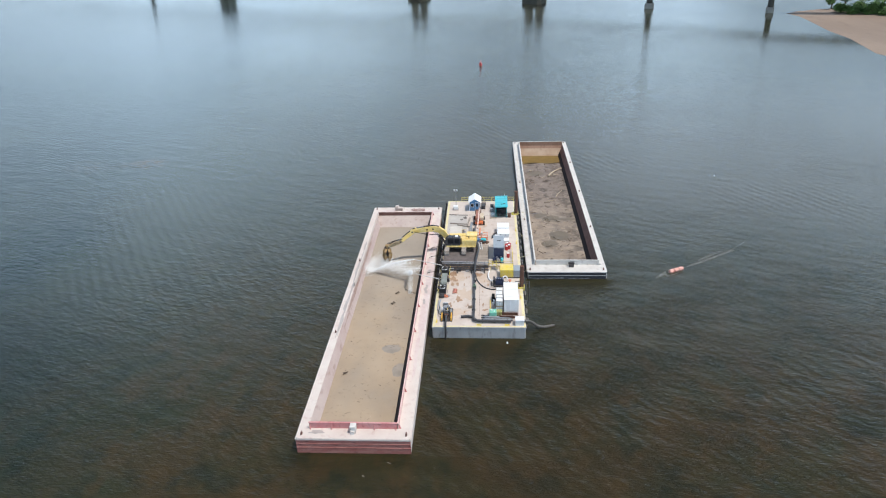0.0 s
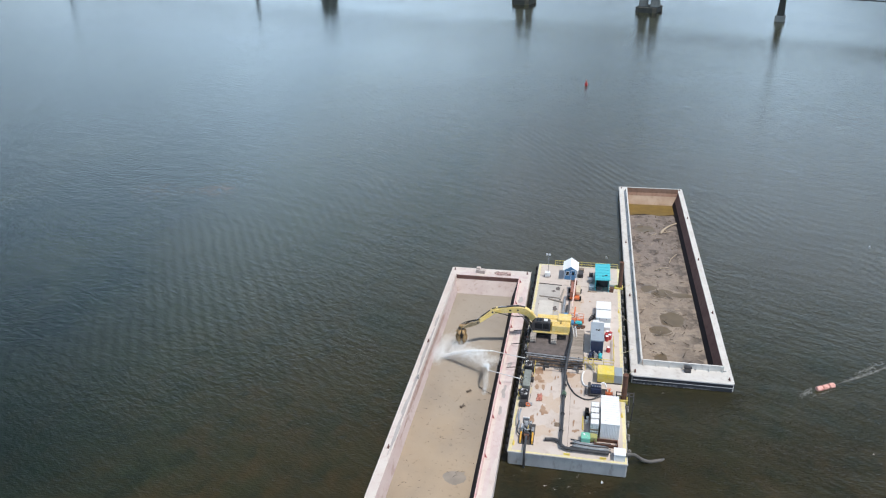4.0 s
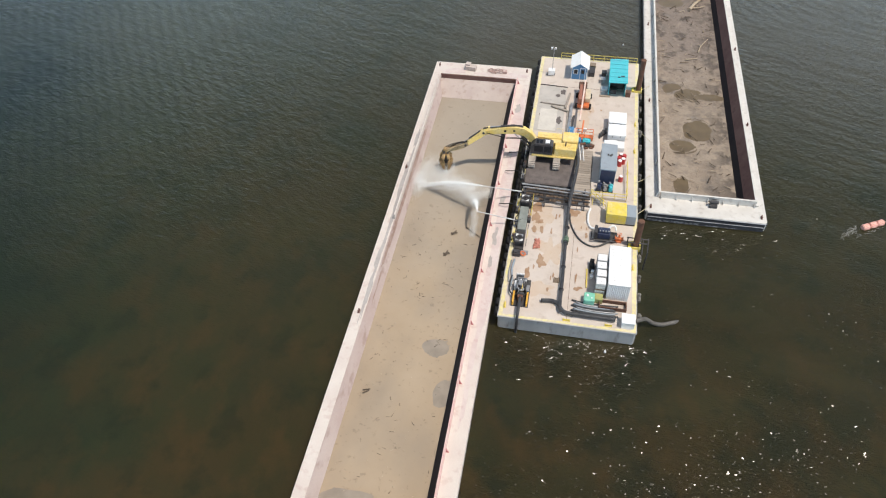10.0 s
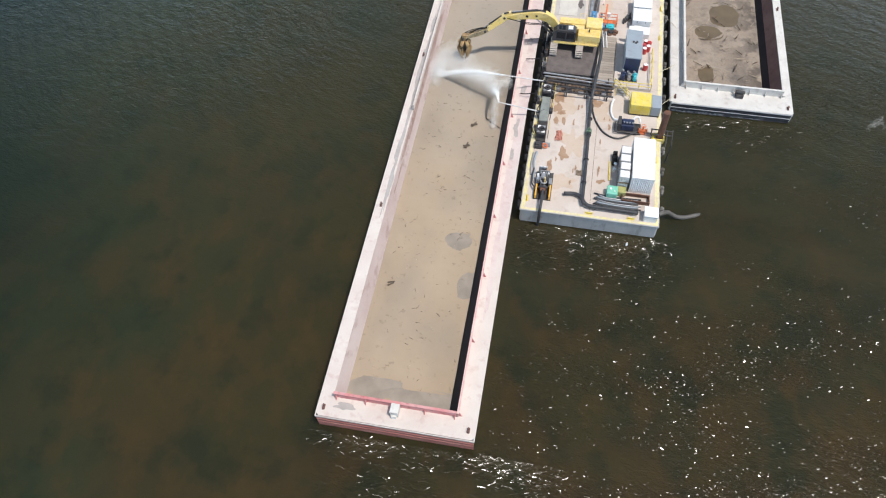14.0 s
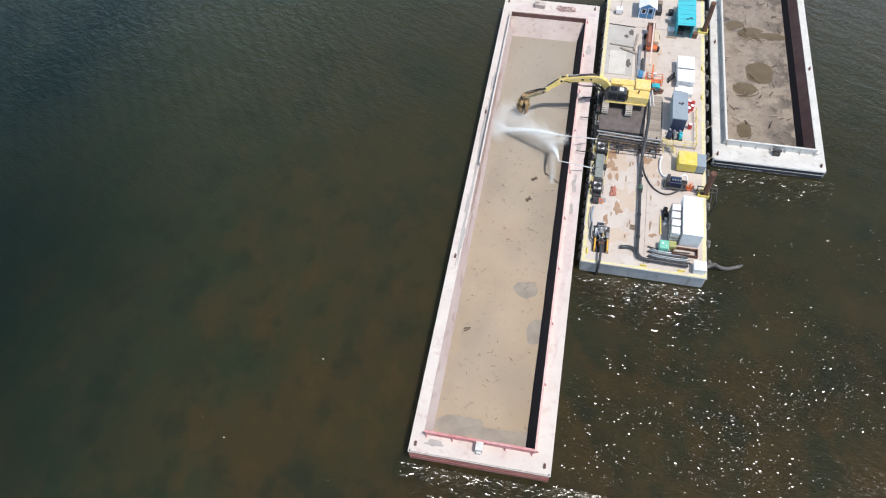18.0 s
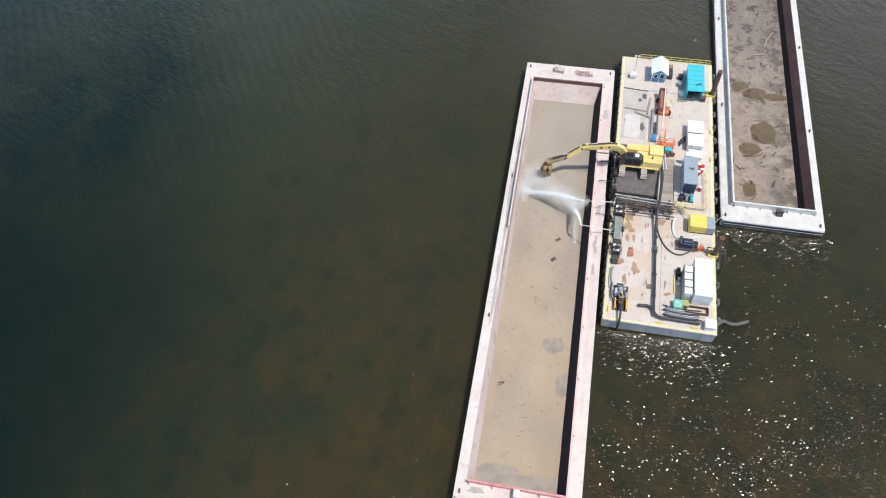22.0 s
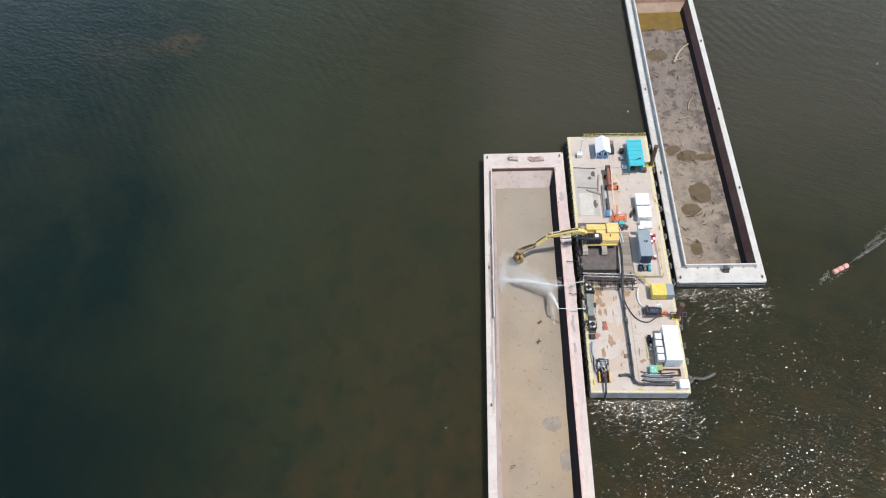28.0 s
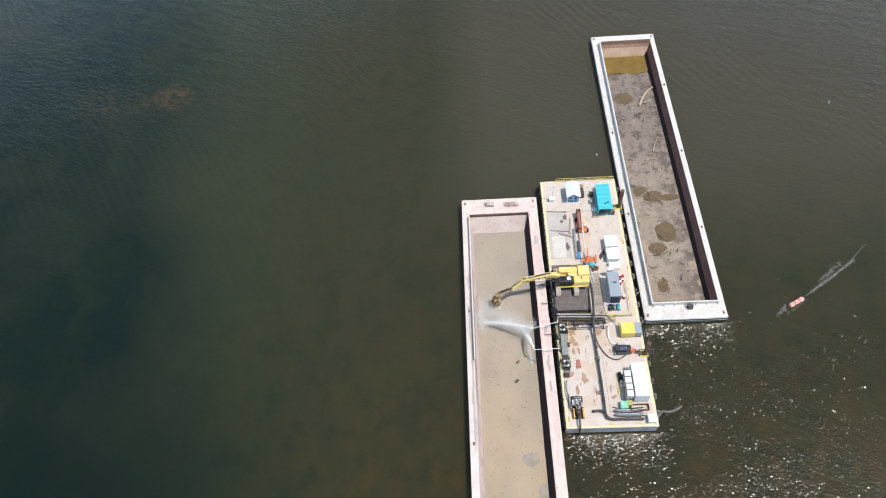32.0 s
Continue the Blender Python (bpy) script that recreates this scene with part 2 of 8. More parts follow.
    for bp, h, dist in ((b1, h2, 0.13), (b2, h1, 0.15), (b3, h3, 0.055)):
        bp.inputs["Distance"].default_value = dist
        bp.inputs["Strength"].default_value = 0.8
        l.new(h, bp.inputs["Height"])
    # the reach up by the bridge and the lee of the shore lie calmer
    far = n.new("ShaderNodeMapRange")
    far.inputs["From Min"].default_value, far.inputs["From Max"].default_value = 70, 260
    far.inputs["To Min"].default_value, far.inputs["To Max"].default_value = 0.8, 0.5
    l.new(sep.outputs["Y"], far.inputs["Value"])
    lee = n.new("ShaderNodeMapRange")
    lee.inputs["From Min"].default_value, lee.inputs["From Max"].default_value = 95, 165
    lee.inputs["To Min"].default_value, lee.inputs["To Max"].default_value = 1.0, 0.15
    l.new(sep.outputs["X"], lee.inputs["Value"])
    quiet = times(n, l, far.outputs["Result"], lee.outputs["Result"])
    l.new(quiet, b1.inputs["Strength"])
    l.new(quiet, b3.inputs["Strength"])
    st = n.new("ShaderNodeMapRange")
    st.inputs["To Min"].default_value, st.inputs["To Max"].default_value = 0.12, 1.1
    l.new(calm, st.inputs["Value"])
    l.new(times(n, l, st.outputs["Result"], quiet), b2.inputs["Strength"])
    l.new(b1.outputs["Normal"], b2.inputs["Normal"])
    l.new(b2.outputs["Normal"], b3.inputs["Normal"])
    # trains of parallel ripples in drifting patches
    trn, wv, b4 = n.new("ShaderNodeMapping"), n.new("ShaderNodeTexWave"), n.new("ShaderNodeBump")
    trn.inputs["Rotation"].default_value = (0, 0, radians(-32))
    l.new(pos, trn.inputs["Vector"])
    l.new(trn.outputs["Vector"], wv.inputs["Vector"])
    wv.inputs["Scale"].default_value, wv.inputs["Distortion"].default_value = 0.15, 3.0
    wv.inputs["Detail"].default_value, wv.inputs["Detail Scale"].default_value = 2.0, 0.6
    b4.inputs["Distance"].default_value = 0.045
    l.new(wv.outputs["Fac"], b4.inputs["Height"])
    l.new(times(n, l, noise_fac(n, l, 0.013, 2, 0.50, 0.64, vec=pos), quiet), b4.inputs["Strength"])
    l.new(b3.outputs["Normal"], b4.inputs["Normal"])
    l.new(b4.outputs["Normal"], b.inputs["Normal"])
    return m


def mud_material(name, c, c2, wet, wet_low, wet_high, scale, bump, gloss=0.25, clods=0.0, slurry=None):
    m, n, l, b = shader(name)
    col = blend(n, l, noise_fac(n, l, scale, 6, 0.3, 0.7), c, c2)
    if slurry:
        # wetter slurry lies over the northern half
        sp, ad, rg = n.new("ShaderNodeSeparateXYZ"), n.new("ShaderNodeMath"), n.new("ShaderNodeMapRange")
        l.new(n.new("ShaderNodeTexCoord").outputs["Object"], sp.inputs[0])
        ad.operation = "MULTIPLY_ADD"
        l.new(noise_fac(n, l, 0.12, 5, 0.2, 0.8), ad.inputs[0])
        ad.inputs[1].default_value = 26.0
        l.new(sp.outputs["Y"], ad.inputs[2])
        rg.inputs["From Min"].default_value, rg.inputs["From Max"].default_value = 38.0, 62.0
        rg.inputs["To Max"].default_value = 0.85
        l.new(ad.outputs[0], rg.inputs["Value"])
        col = blend(n, l, rg.outputs["Result"], col, slurry)
    w = noise_fac(n, l, scale * 0.8, 5, wet_low, wet_high, stretch=(1, 0.7, 1))
    if clods:
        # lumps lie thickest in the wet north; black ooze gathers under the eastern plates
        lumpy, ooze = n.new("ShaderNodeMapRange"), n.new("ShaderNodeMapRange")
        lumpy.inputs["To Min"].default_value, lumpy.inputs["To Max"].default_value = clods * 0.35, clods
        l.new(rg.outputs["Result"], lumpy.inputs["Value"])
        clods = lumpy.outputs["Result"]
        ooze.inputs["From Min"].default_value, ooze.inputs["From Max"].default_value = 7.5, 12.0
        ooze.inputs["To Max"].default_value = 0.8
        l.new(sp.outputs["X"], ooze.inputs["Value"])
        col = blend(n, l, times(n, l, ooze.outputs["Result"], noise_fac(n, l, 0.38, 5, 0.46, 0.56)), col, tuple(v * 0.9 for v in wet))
    col = blend(n, l, times(n, l, w, 0.75), col, wet)
    col = blend(n, l, times(n, l, noise_fac(n, l, scale * 14, 4, 0.62, 0.7), 0.35), col, tuple(v * 0.35 for v in c))
    if clods:
        col = blend(n, l, times(n, l, noise_fac(n, l, 0.55, 6, 0.53, 0.63, rough=0.6), clods), col, tuple(v * 0.85 for v in wet))
        col = blend(n, l, times(n, l, noise_fac(n, l, 0.8, 5, 0.56, 0.70, stretch=(1.4, 0.6, 1)), times(n, l, clods, 0.5)), col, tuple(min(1, v * 1.12) for v in c2))
        col = blend(n, l, times(n, l, noise_fac(n, l, 1.9, 6, 0.58, 0.65, rough=0.65), times(n, l, clods, 0.75)), col, tuple(v * 0.7 for v in wet))
    l.new(col, b.inputs["Base Color"])
    rr = n.new("ShaderNodeMapRange")
    rr.inputs["To Min"].default_value, rr.inputs["To Max"].default_value = 0.85, gloss
    l.new(w, rr.inputs["Value"])
    l.new(rr.outputs["Result"], b.inputs["Roughness"])
    bp = n.new("ShaderNodeBump")
    bp.inputs["Strength"].default_value, bp.inputs["Distance"].default_value = bump, 0.12
    l.new(noise_fac(n, l, scale * 5, 6, 0.2, 0.8), bp.inputs["Height"])
    l.new(bp.outputs["Normal"], b.inputs["Normal"])
    return m


M_WATER = water_material("river_water")
M_PINK = worn("chalky_pink_paint", (0.65, 0.583, 0.53), (0.605, 0.52, 0.475), (0.48, 0.33, 0.30), 0.6, 0.7, scale=0.35)
M_RED = worn("faded_red_paint", (0.55, 0.19, 0.19), (0.60, 0.31, 0.30), (0.2, 0.06, 0.05), 0.5, 0.6, scale=0.5)
M_FADED = worn("sun_faded_red_paint", (0.62, 0.37, 0.35), (0.66, 0.49, 0.45), (0.48, 0.16, 0.16), 0.5, 0.65, scale=0.6)
M_REDHULL = worn("scraped_red_hull", (0.36, 0.11, 0.09), (0.43, 0.20, 0.165), (0.06, 0.05, 0.045), 0.8, 0.7, scale=0.7, stretch=(0.5, 0.5, 3))
M_SILTWALL = worn("silted_hopper_plate", (0.46, 0.37, 0.34), (0.52, 0.44, 0.40), (0.30, 0.20, 0.15), 0.5, 0.75, scale=0.4)
M_MAUVEWALL = worn("wet_mauve_plate", (0.43, 0.325, 0.30), (0.51, 0.42, 0.39), (0.28, 0.185, 0.155), 0.65, 0.6, scale=0.3, stretch=(1, 0.5, 1))
M_TAN = mud_material("washed_tan_silt", (0.355, 0.268, 0.182), (0.402, 0.312, 0.222), (0.245, 0.20, 0.155), 0.46, 0.72, 0.13, 0.14, 0.35, slurry=(0.335, 0.288, 0.235))
M_WHITE = worn("chalky_white_paint", (0.66, 0.635, 0.60), (0.575, 0.545, 0.51), (0.30, 0.24, 0.205), 0.4, 0.65, scale=0.5)
M_GREYHULL = worn("grey_hull_paint", (0.45, 0.448, 0.45), (0.34, 0.338, 0.34), (0.10, 0.08, 0.06), 0.5, 0.55, scale=0.45, stretch=(1, 1, 0.4))
M_DARKHULL = worn("black_hull_paint", (0.035, 0.035, 0.045), (0.07, 0.065, 0.07), (0.25, 0.22, 0.2), 0.4, 0.6, scale=0.6, stretch=(0.4, 0.4, 2))
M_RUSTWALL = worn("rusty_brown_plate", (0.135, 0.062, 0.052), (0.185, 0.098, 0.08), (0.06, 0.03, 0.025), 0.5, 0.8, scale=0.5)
M_TANPLATE = worn("silted_tan_plate", (0.50, 0.37, 0.27), (0.42, 0.29, 0.2), (0.22, 0.13, 0.08), 0.3, 0.8, scale=0.4)
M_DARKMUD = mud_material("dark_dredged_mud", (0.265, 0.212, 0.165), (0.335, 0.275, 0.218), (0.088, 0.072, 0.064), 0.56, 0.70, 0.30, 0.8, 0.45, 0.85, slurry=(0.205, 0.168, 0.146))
M_DECK = worn("dusty_tan_steel_deck", (0.545, 0.465, 0.408), (0.605, 0.53, 0.475), (0.33, 0.235, 0.175), 0.45, 0.75, scale=0.3)
M_DECKGREY = worn("pale_grey_deck_plate", (0.50, 0.46, 0.42), (0.43, 0.40, 0.37), (0.26, 0.2, 0.16), 0.3, 0.7, scale=0.5)
M_YELLOW = worn("safety_yellow_paint", (0.74, 0.56, 0.06), (0.70, 0.58, 0.20), (0.40, 0.30, 0.2), 0.5, 0.55, scale=1.2)
M_YELLINE = worn("worn_yellow_edge_paint", (0.74, 0.66, 0.27), (0.70, 0.62, 0.42), (0.58, 0.50, 0.39), 0.7, 0.7, scale=1.0, edge=(0.45, 0.6))
M_MACHINE = worn("machine_yellow", (0.81, 0.575, 0.155), (0.79, 0.62, 0.29), (0.34, 0.20, 0.08), 0.5, 0.45, scale=1.1)
M_BLACK = worn("black_rubber", (0.016, 0.016, 0.018), (0.026, 0.025, 0.024), (0.08, 0.07, 0.06), 0.35, 0.7, scale=1.5, spec=0.15)
M_STEEL = worn("grey_steel", (0.44, 0.44, 0.45), (0.30, 0.30, 0.31), (0.13, 0.085, 0.06), 0.45, 0.4, 0.5, scale=1.4)
M_DARKSTEEL = worn("oily_dark_steel", (0.055, 0.055, 0.06), (0.09, 0.085, 0.085), (0.16, 0.11, 0.08), 0.4, 0.5, 0.2, scale=1.5, spec=0.15)
M_RUST = worn("rusty_steel", (0.16, 0.075, 0.045), (0.11, 0.055, 0.04), (0.06, 0.035, 0.03), 0.5, 0.85, scale=1.2)
M_WHITEBOX = worn("white_gelcoat", (0.82, 0.82, 0.82), (0.76, 0.76, 0.76), (0.5, 0.46, 0.42), 0.25, 0.4, scale=0.8)
M_GREYBOX = worn("blue_grey_paint", (0.30, 0.345, 0.39), (0.27, 0.31, 0.35), (0.2, 0.17, 0.15), 0.3, 0.5, scale=0.8)
M_NAVY = worn("navy_paint", (0.022, 0.032, 0.075), (0.03, 0.045, 0.10), (0.1, 0.08, 0.07), 0.25, 0.4, scale=1.5)
M_BLUE = worn("blue_siding_paint", (0.06, 0.21, 0.42), (0.08, 0.25, 0.46), (0.2, 0.22, 0.25), 0.25, 0.5, scale=1.0)
M_TEAL = worn("turquoise_paint", (0.055, 0.53, 0.60), (0.075, 0.47, 0.55), (0.16, 0.28, 0.3), 0.2, 0.45, scale=0.8)
M_ORANGE = worn("orange_paint", (0.72, 0.16, 0.045), (0.66, 0.20, 0.08), (0.2, 0.1, 0.07), 0.35, 0.45, scale=1.4)
M_MINT = worn("mint_green_plastic", (0.18, 0.52, 0.38), (0.24, 0.56, 0.44), (0.3, 0.35, 0.28), 0.3, 0.45, scale=1.6)
M_DRUM = worn("red_drum_paint", (0.52, 0.035, 0.035), (0.45, 0.05, 0.045), (0.18, 0.06, 0.05), 0.3, 0.4, scale=2)
M_HDPE = worn("black_plastic_pipe", (0.026, 0.027, 0.031), (0.05, 0.05, 0.055), (0.16, 0.14, 0.12), 0.3, 0.45, scale=1.2)
M_WOOD = worn("weathered_wood", (0.34, 0.26, 0.19), (0.26, 0.2, 0.15), (0.12, 0.09, 0.07), 0.4, 0.85, scale=1.3, stretch=(1, 6, 1), vary=0.2)
M_DRIFT = worn("bleached_driftwood", (0.52, 0.43, 0.32), (0.40, 0.32, 0.24), (0.15, 0.11, 0.08), 0.4, 0.85, scale=2.0)
M_STICK = worn("dark_wet_sticks", (0.09, 0.065, 0.045), (0.14, 0.1, 0.07), (0.04, 0.03, 0.025), 0.4, 0.7, scale=3)
M_TIRE = worn("dusty_tyre_rubber", (0.05, 0.047, 0.045), (0.20, 0.185, 0.165), (0.40, 0.36, 0.31), 0.7, 0.85, scale=2.0, vary=0.35, spec=0.15)
M_MAT = worn("dark_rubber_mat", (0.125, 0.108, 0.104), (0.18, 0.155, 0.148), (0.07, 0.055, 0.05), 0.4, 0.8, scale=0.8, spec=0.15)
M_STONE = worn("stained_pier_stone", (0.34, 0.32, 0.28), (0.25, 0.24, 0.22), (0.08, 0.075, 0.06), 0.5, 0.85, scale=0.25)
M_PIERBASE = worn("tide_stained_timber", (0.05, 0.048, 0.042), (0.08, 0.075, 0.06), (0.2, 0.18, 0.14), 0.3, 0.85, scale=0.5)
M_SAND = worn("wet_river_sand", (0.275, 0.205, 0.155), (0.225, 0.165, 0.125), (0.16, 0.12, 0.09), 0.4, 0.85, scale=0.05, stretch=(1, 0.4, 1))
M_FOAMBUOY = worn("faded_pink_float", (0.74, 0.33, 0.27), (0.78, 0.45, 0.38), (0.5, 0.3, 0.25), 0.3, 0.6, scale=2)
# near-black that carries the shade of plates facing away from the sun
M_SHADEWALL = worn("shade_black_plate", (0.014, 0.012, 0.016), (0.02, 0.017, 0.02), (0.045, 0.035, 0.032), 0.3, 0.8, scale=0.6, spec=0.15)
M_GLASS = worn("dark_cab_glass", (0.012, 0.014, 0.018), (0.02, 0.022, 0.026), (0.1, 0.1, 0.1), 0.1, 0.08, scale=2, bump=0.0)


# ---- mesh helpers ----
def box(bm, x0, x1, y0, y1, z0, z1, bevel=0.0, m=None):
    r = bmesh.ops.create_cube(bm, size=1.0)
    vs = r["verts"]
    for v in vs:
        v.co = Vector((x0 + (v.co.x + 0.5) * (x1 - x0), y0 + (v.co.y + 0.5) * (y1 - y0), z0 + (v.co.z + 0.5) * (z1 - z0)))
    if m is not None:
        bmesh.ops.transform(bm, matrix=m, verts=vs)
    if bevel:
        es = list({e for v in vs for e in v.link_edges})
        bmesh.ops.bevel(bm, geom=es, offset=bevel, segments=2, affect="EDGES", profile=0.6)
    return bm


def rod(bm, p, q, r0, r1=None, n=8):
    """A tapered round bar from p to q."""
    p, q = Vector(p), Vector(q)
    d = q - p
    g = bmesh.ops.create_cone(bm, cap_ends=True, segments=n, radius1=r0, radius2=r0 if r1 is None else r1, depth=d.length)
    bmesh.ops.transform(bm, matrix=Matrix.Translation((p + q) / 2) @ d.to_track_quat("Z", "Y").to_matrix().to_4x4(), verts=g["verts"])
    return bm


def tube(bm, pts, r, n=8):
    """A bent pipe along points, with round rings that share vertices."""
    pts = [Vector(p) for p in pts]
    rings = []
    for i, p in enumerate(pts):
        d = (pts[min(i + 1, len(pts) - 1)] - pts[max(i - 1, 0)]).normalized()
        q = d.to_track_quat("Z", "Y")
        rr = r[i] if isinstance(r, (list, tuple)) else r
        rings.append([bm.verts.new(p + q @ Vector((rr * math.cos(2 * math.pi * k / n), rr * math.sin(2 * math.pi * k / n), 0))) for k in range(n)])
    for a, b in zip(rings, rings[1:]):
        for k in range(n):
            f = bm.faces.new((a[k], a[(k + 1) % n], b[(k + 1) % n], b[k]))
            f.smooth = True
    bm.faces.new(rings[0][::-1])
    bm.faces.new(rings[-1])
    return bm


def curve_points(ctrl, steps=8):
    """Points along a Catmull-Rom curve through ctrl."""
    c = [Vector(p) for p in ctrl]
    c = [2 * c[0] - c[1]] + c + [2 * c[-1] - c[-2]]
    out = []
    for a, b, d, e in zip(c, c[1:], c[2:], c[3:]):
        for s in range(steps):
            t = s / steps
            out.append(0.5 * (2 * b + (d - a) * t + (2 * a - 5 * b + 4 * d - e) * t * t + (3 * b - a - 3 * d + e) * t ** 3))
    return out + [c[-2]]


def ring(bm, centre, axis, big, small, n=14, k=6, flat=1.0):
    """A torus; flat stretches the section along the axis."""
    q = Vector(axis).to_track_quat("Z", "Y")
    rows = []
    for i in range(n):
        a = 2 * math.pi * i / n
        row = []
        for j in range(k):
            b = 2 * math.pi * j / k
            v = Vector(((big + small * math.cos(b)) * math.cos(a), (big + small * math.cos(b)) * math.sin(a), small * flat * math.sin(b)))
            row.append(bm.verts.new(Vector(centre) + q @ v))
        rows.append(row)
    for i in range(n):
        for j in range(k):
            f = bm.faces.new((rows[i][j], rows[(i + 1) % n][j], rows[(i + 1) % n][(j + 1) % k], rows[i][(j + 1) % k]))
            f.smooth = True
    return bm


def outline(bm, pts, z0, z1):
    """An upright prism over a plan outline."""
    lo, hi = [bm.verts.new((x, y, z0)) for x, y in pts], [bm.verts.new((x, y, z1)) for x, y in pts]
    n = len(pts)
    for i in range(n):
        bm.faces.new((lo[i], lo[(i + 1) % n], hi[(i + 1) % n], hi[i]))
    bm.faces.new(hi)
    bm.faces.new(lo[::-1])
    return bm


def profile(bm, pts, y0, y1):
    """A prism whose outline lies in x and z, from y0 to y1."""
    a, b = [bm.verts.new((x, y0, z)) for x, z in pts], [bm.verts.new((x, y1, z)) for x, z in pts]
    n = len(pts)
    for i in range(n):
        bm.faces.new((a[i], a[(i + 1) % n], b[(i + 1) % n], b[i]))
    bm.faces.new(a[::-1])
    bm.faces.new(b)
    bmesh.ops.recalc_face_normals(bm, faces=bm.faces[:])
    return bm


def mesh_of(name, bm, material):
    me = bpy.data.meshes.new(name)
    bm.to_mesh(me)
    bm.free()
    me.materials.append(material)
    return me


def part(name, bm, material, parent, label=""):
    ob = new(name, mesh_of(name, bm, material))
    ob.parent = parent
    return tagged(ob, label)


def share(name, me, parent, loc=(0, 0, 0), rz=0.0):
    """A piece that shares its mesh with its like."""
    ob = new(name, me)
    ob.parent = parent
    ob.location = loc
    ob.rotation_euler = (0, 0, rz)
    return ob


def thing(name, label, category, at=(0, 0, 0), rz=0.0, group="", kind=""):
    e = new(name)
    e.matrix_basis = pose(*at, 0, 0, rz)
    return tagged(e, label, category, group, kind)


def single(name, bm, material, label, category, at=(0, 0, 0), group="", kind="", rz=0.0):
    ob = new(name, mesh_of(name, bm, material))
    ob.matrix_basis = pose(*at, 0, 0, rz)
    return tagged(ob, label, category, group, kind)


def B():
    return bmesh.new()


rng = random.Random(7)

# ---- river ----
bm = B()
SEA = 2400
outer = [bm.verts.new((x, y, 0)) for x, y in ((-SEA, -SEA), (SEA, -SEA), (SEA, SEA), (-SEA, SEA))]
inner = [bm.verts.new(p) for p in ((16.9, 20.6, 0), (30.8, 20.6, 0), (30.4, 97.2, 0), (16.5, 97.2, 0))]  # the loaded barge floats here
for i in range(4):
    j = (i + 1) % 4
    bm.faces.new((outer[i], outer[j], inner[j], inner[i]))
single("water", bm, M_WATER, "dark brown-green rippled river water with sun glints", "water", kind="structure")



def ripples(areas, seed):
    """Short curved ripple crests; each is one small slip of water, or by the hulls a strip of three that lean alike."""
    g = np.random.default_rng(seed)
    blocked = ((-16.6, -0.2, -27.9, 49.5), (-0.8, 16.4, -0.4, 53.5), (15.9, 31.9, 19.7, 98.5))
    v, f, k = [], [], 0
    for x0, x1, y0, y1, count, seg, wide, slope, lean, patchy, reach in areas:
        x, y = g.uniform(x0, x1, count), g.uniform(y0, y1, count)
        if reach:
            y = y1 - g.exponential(reach, count)
        bands = np.sin(x * 0.31 + 2.1 * np.sin(y * 0.23)) + np.sin(y * 1.05 + 1.7 * np.sin(x * 0.17)) + np.sin(x * 0.13 - y * 0.37)
        keep = bands + g.uniform(-2.4, 2.4, count) > patchy
        # each stretch of chop dies out towards its borders
        inside = np.minimum(np.minimum(x - x0, x1 - x) / (0.2 * (x1 - x0)), 1.0)
        if not reach:
            inside *= np.minimum(np.minimum(y - y0, y1 - y) / (0.2 * (y1 - y0)), 1.0)
        keep &= g.uniform(0.0, 1.0, count) < inside
        for a, b, c, d in blocked:
            keep &= ~((x > a) & (x < b) & (y > c) & (y < d))
        x, y = x[keep], y[keep]
        n = len(x)
        size = np.clip(g.lognormal(-0.1, 0.5, n), 0.3, 2.0)
        run = g.normal(0.12, 0.35, n)
        bend = g.normal(0.0, 0.25, n)
        sx, sy = g.normal(lean * 0.35, slope, n), g.normal(-lean, slope, n)
        for q in (range(-1, 2) if reach else (0,)):
            ang = run + bend * q
            px, py = x + q * seg * size * np.cos(run) - bend * q * q * seg * 0.5 * np.sin(run), y + q * seg * size * np.sin(run) + bend * q * q * seg * 0.5 * np.cos(run)
            tx, ty = sx + g.normal(0, 0.02, n), sy + g.normal(0, 0.02, n)
            u, w = seg * size * 0.5 * g.uniform(0.7, 1.0, n), wide * np.sqrt(size) * 0.5
            cs, sn = np.cos(ang), np.sin(ang)
            quad = []
            for e, h in ((-1, -0.7), (1, -0.7), (1, 0.7), (-1, 0.7)):
                ox, oy = e * u * cs - h * w * sn, e * u * sn + h * w * cs
                quad.append(np.stack([px + ox, py + oy, 0.03 - (tx * ox + ty * oy)], 1))
            v.append(np.stack(quad, 1).reshape(-1, 3))
            f.append(np.arange(k, k + 4 * n).reshape(n, 4))
            k += 4 * n
    me = bpy.data.meshes.new("ripple_crests")
    me.from_pydata(np.concatenate(v).tolist(), [], np.concatenate(f).tolist())
    me.materials.append(M_CREST)
    return me


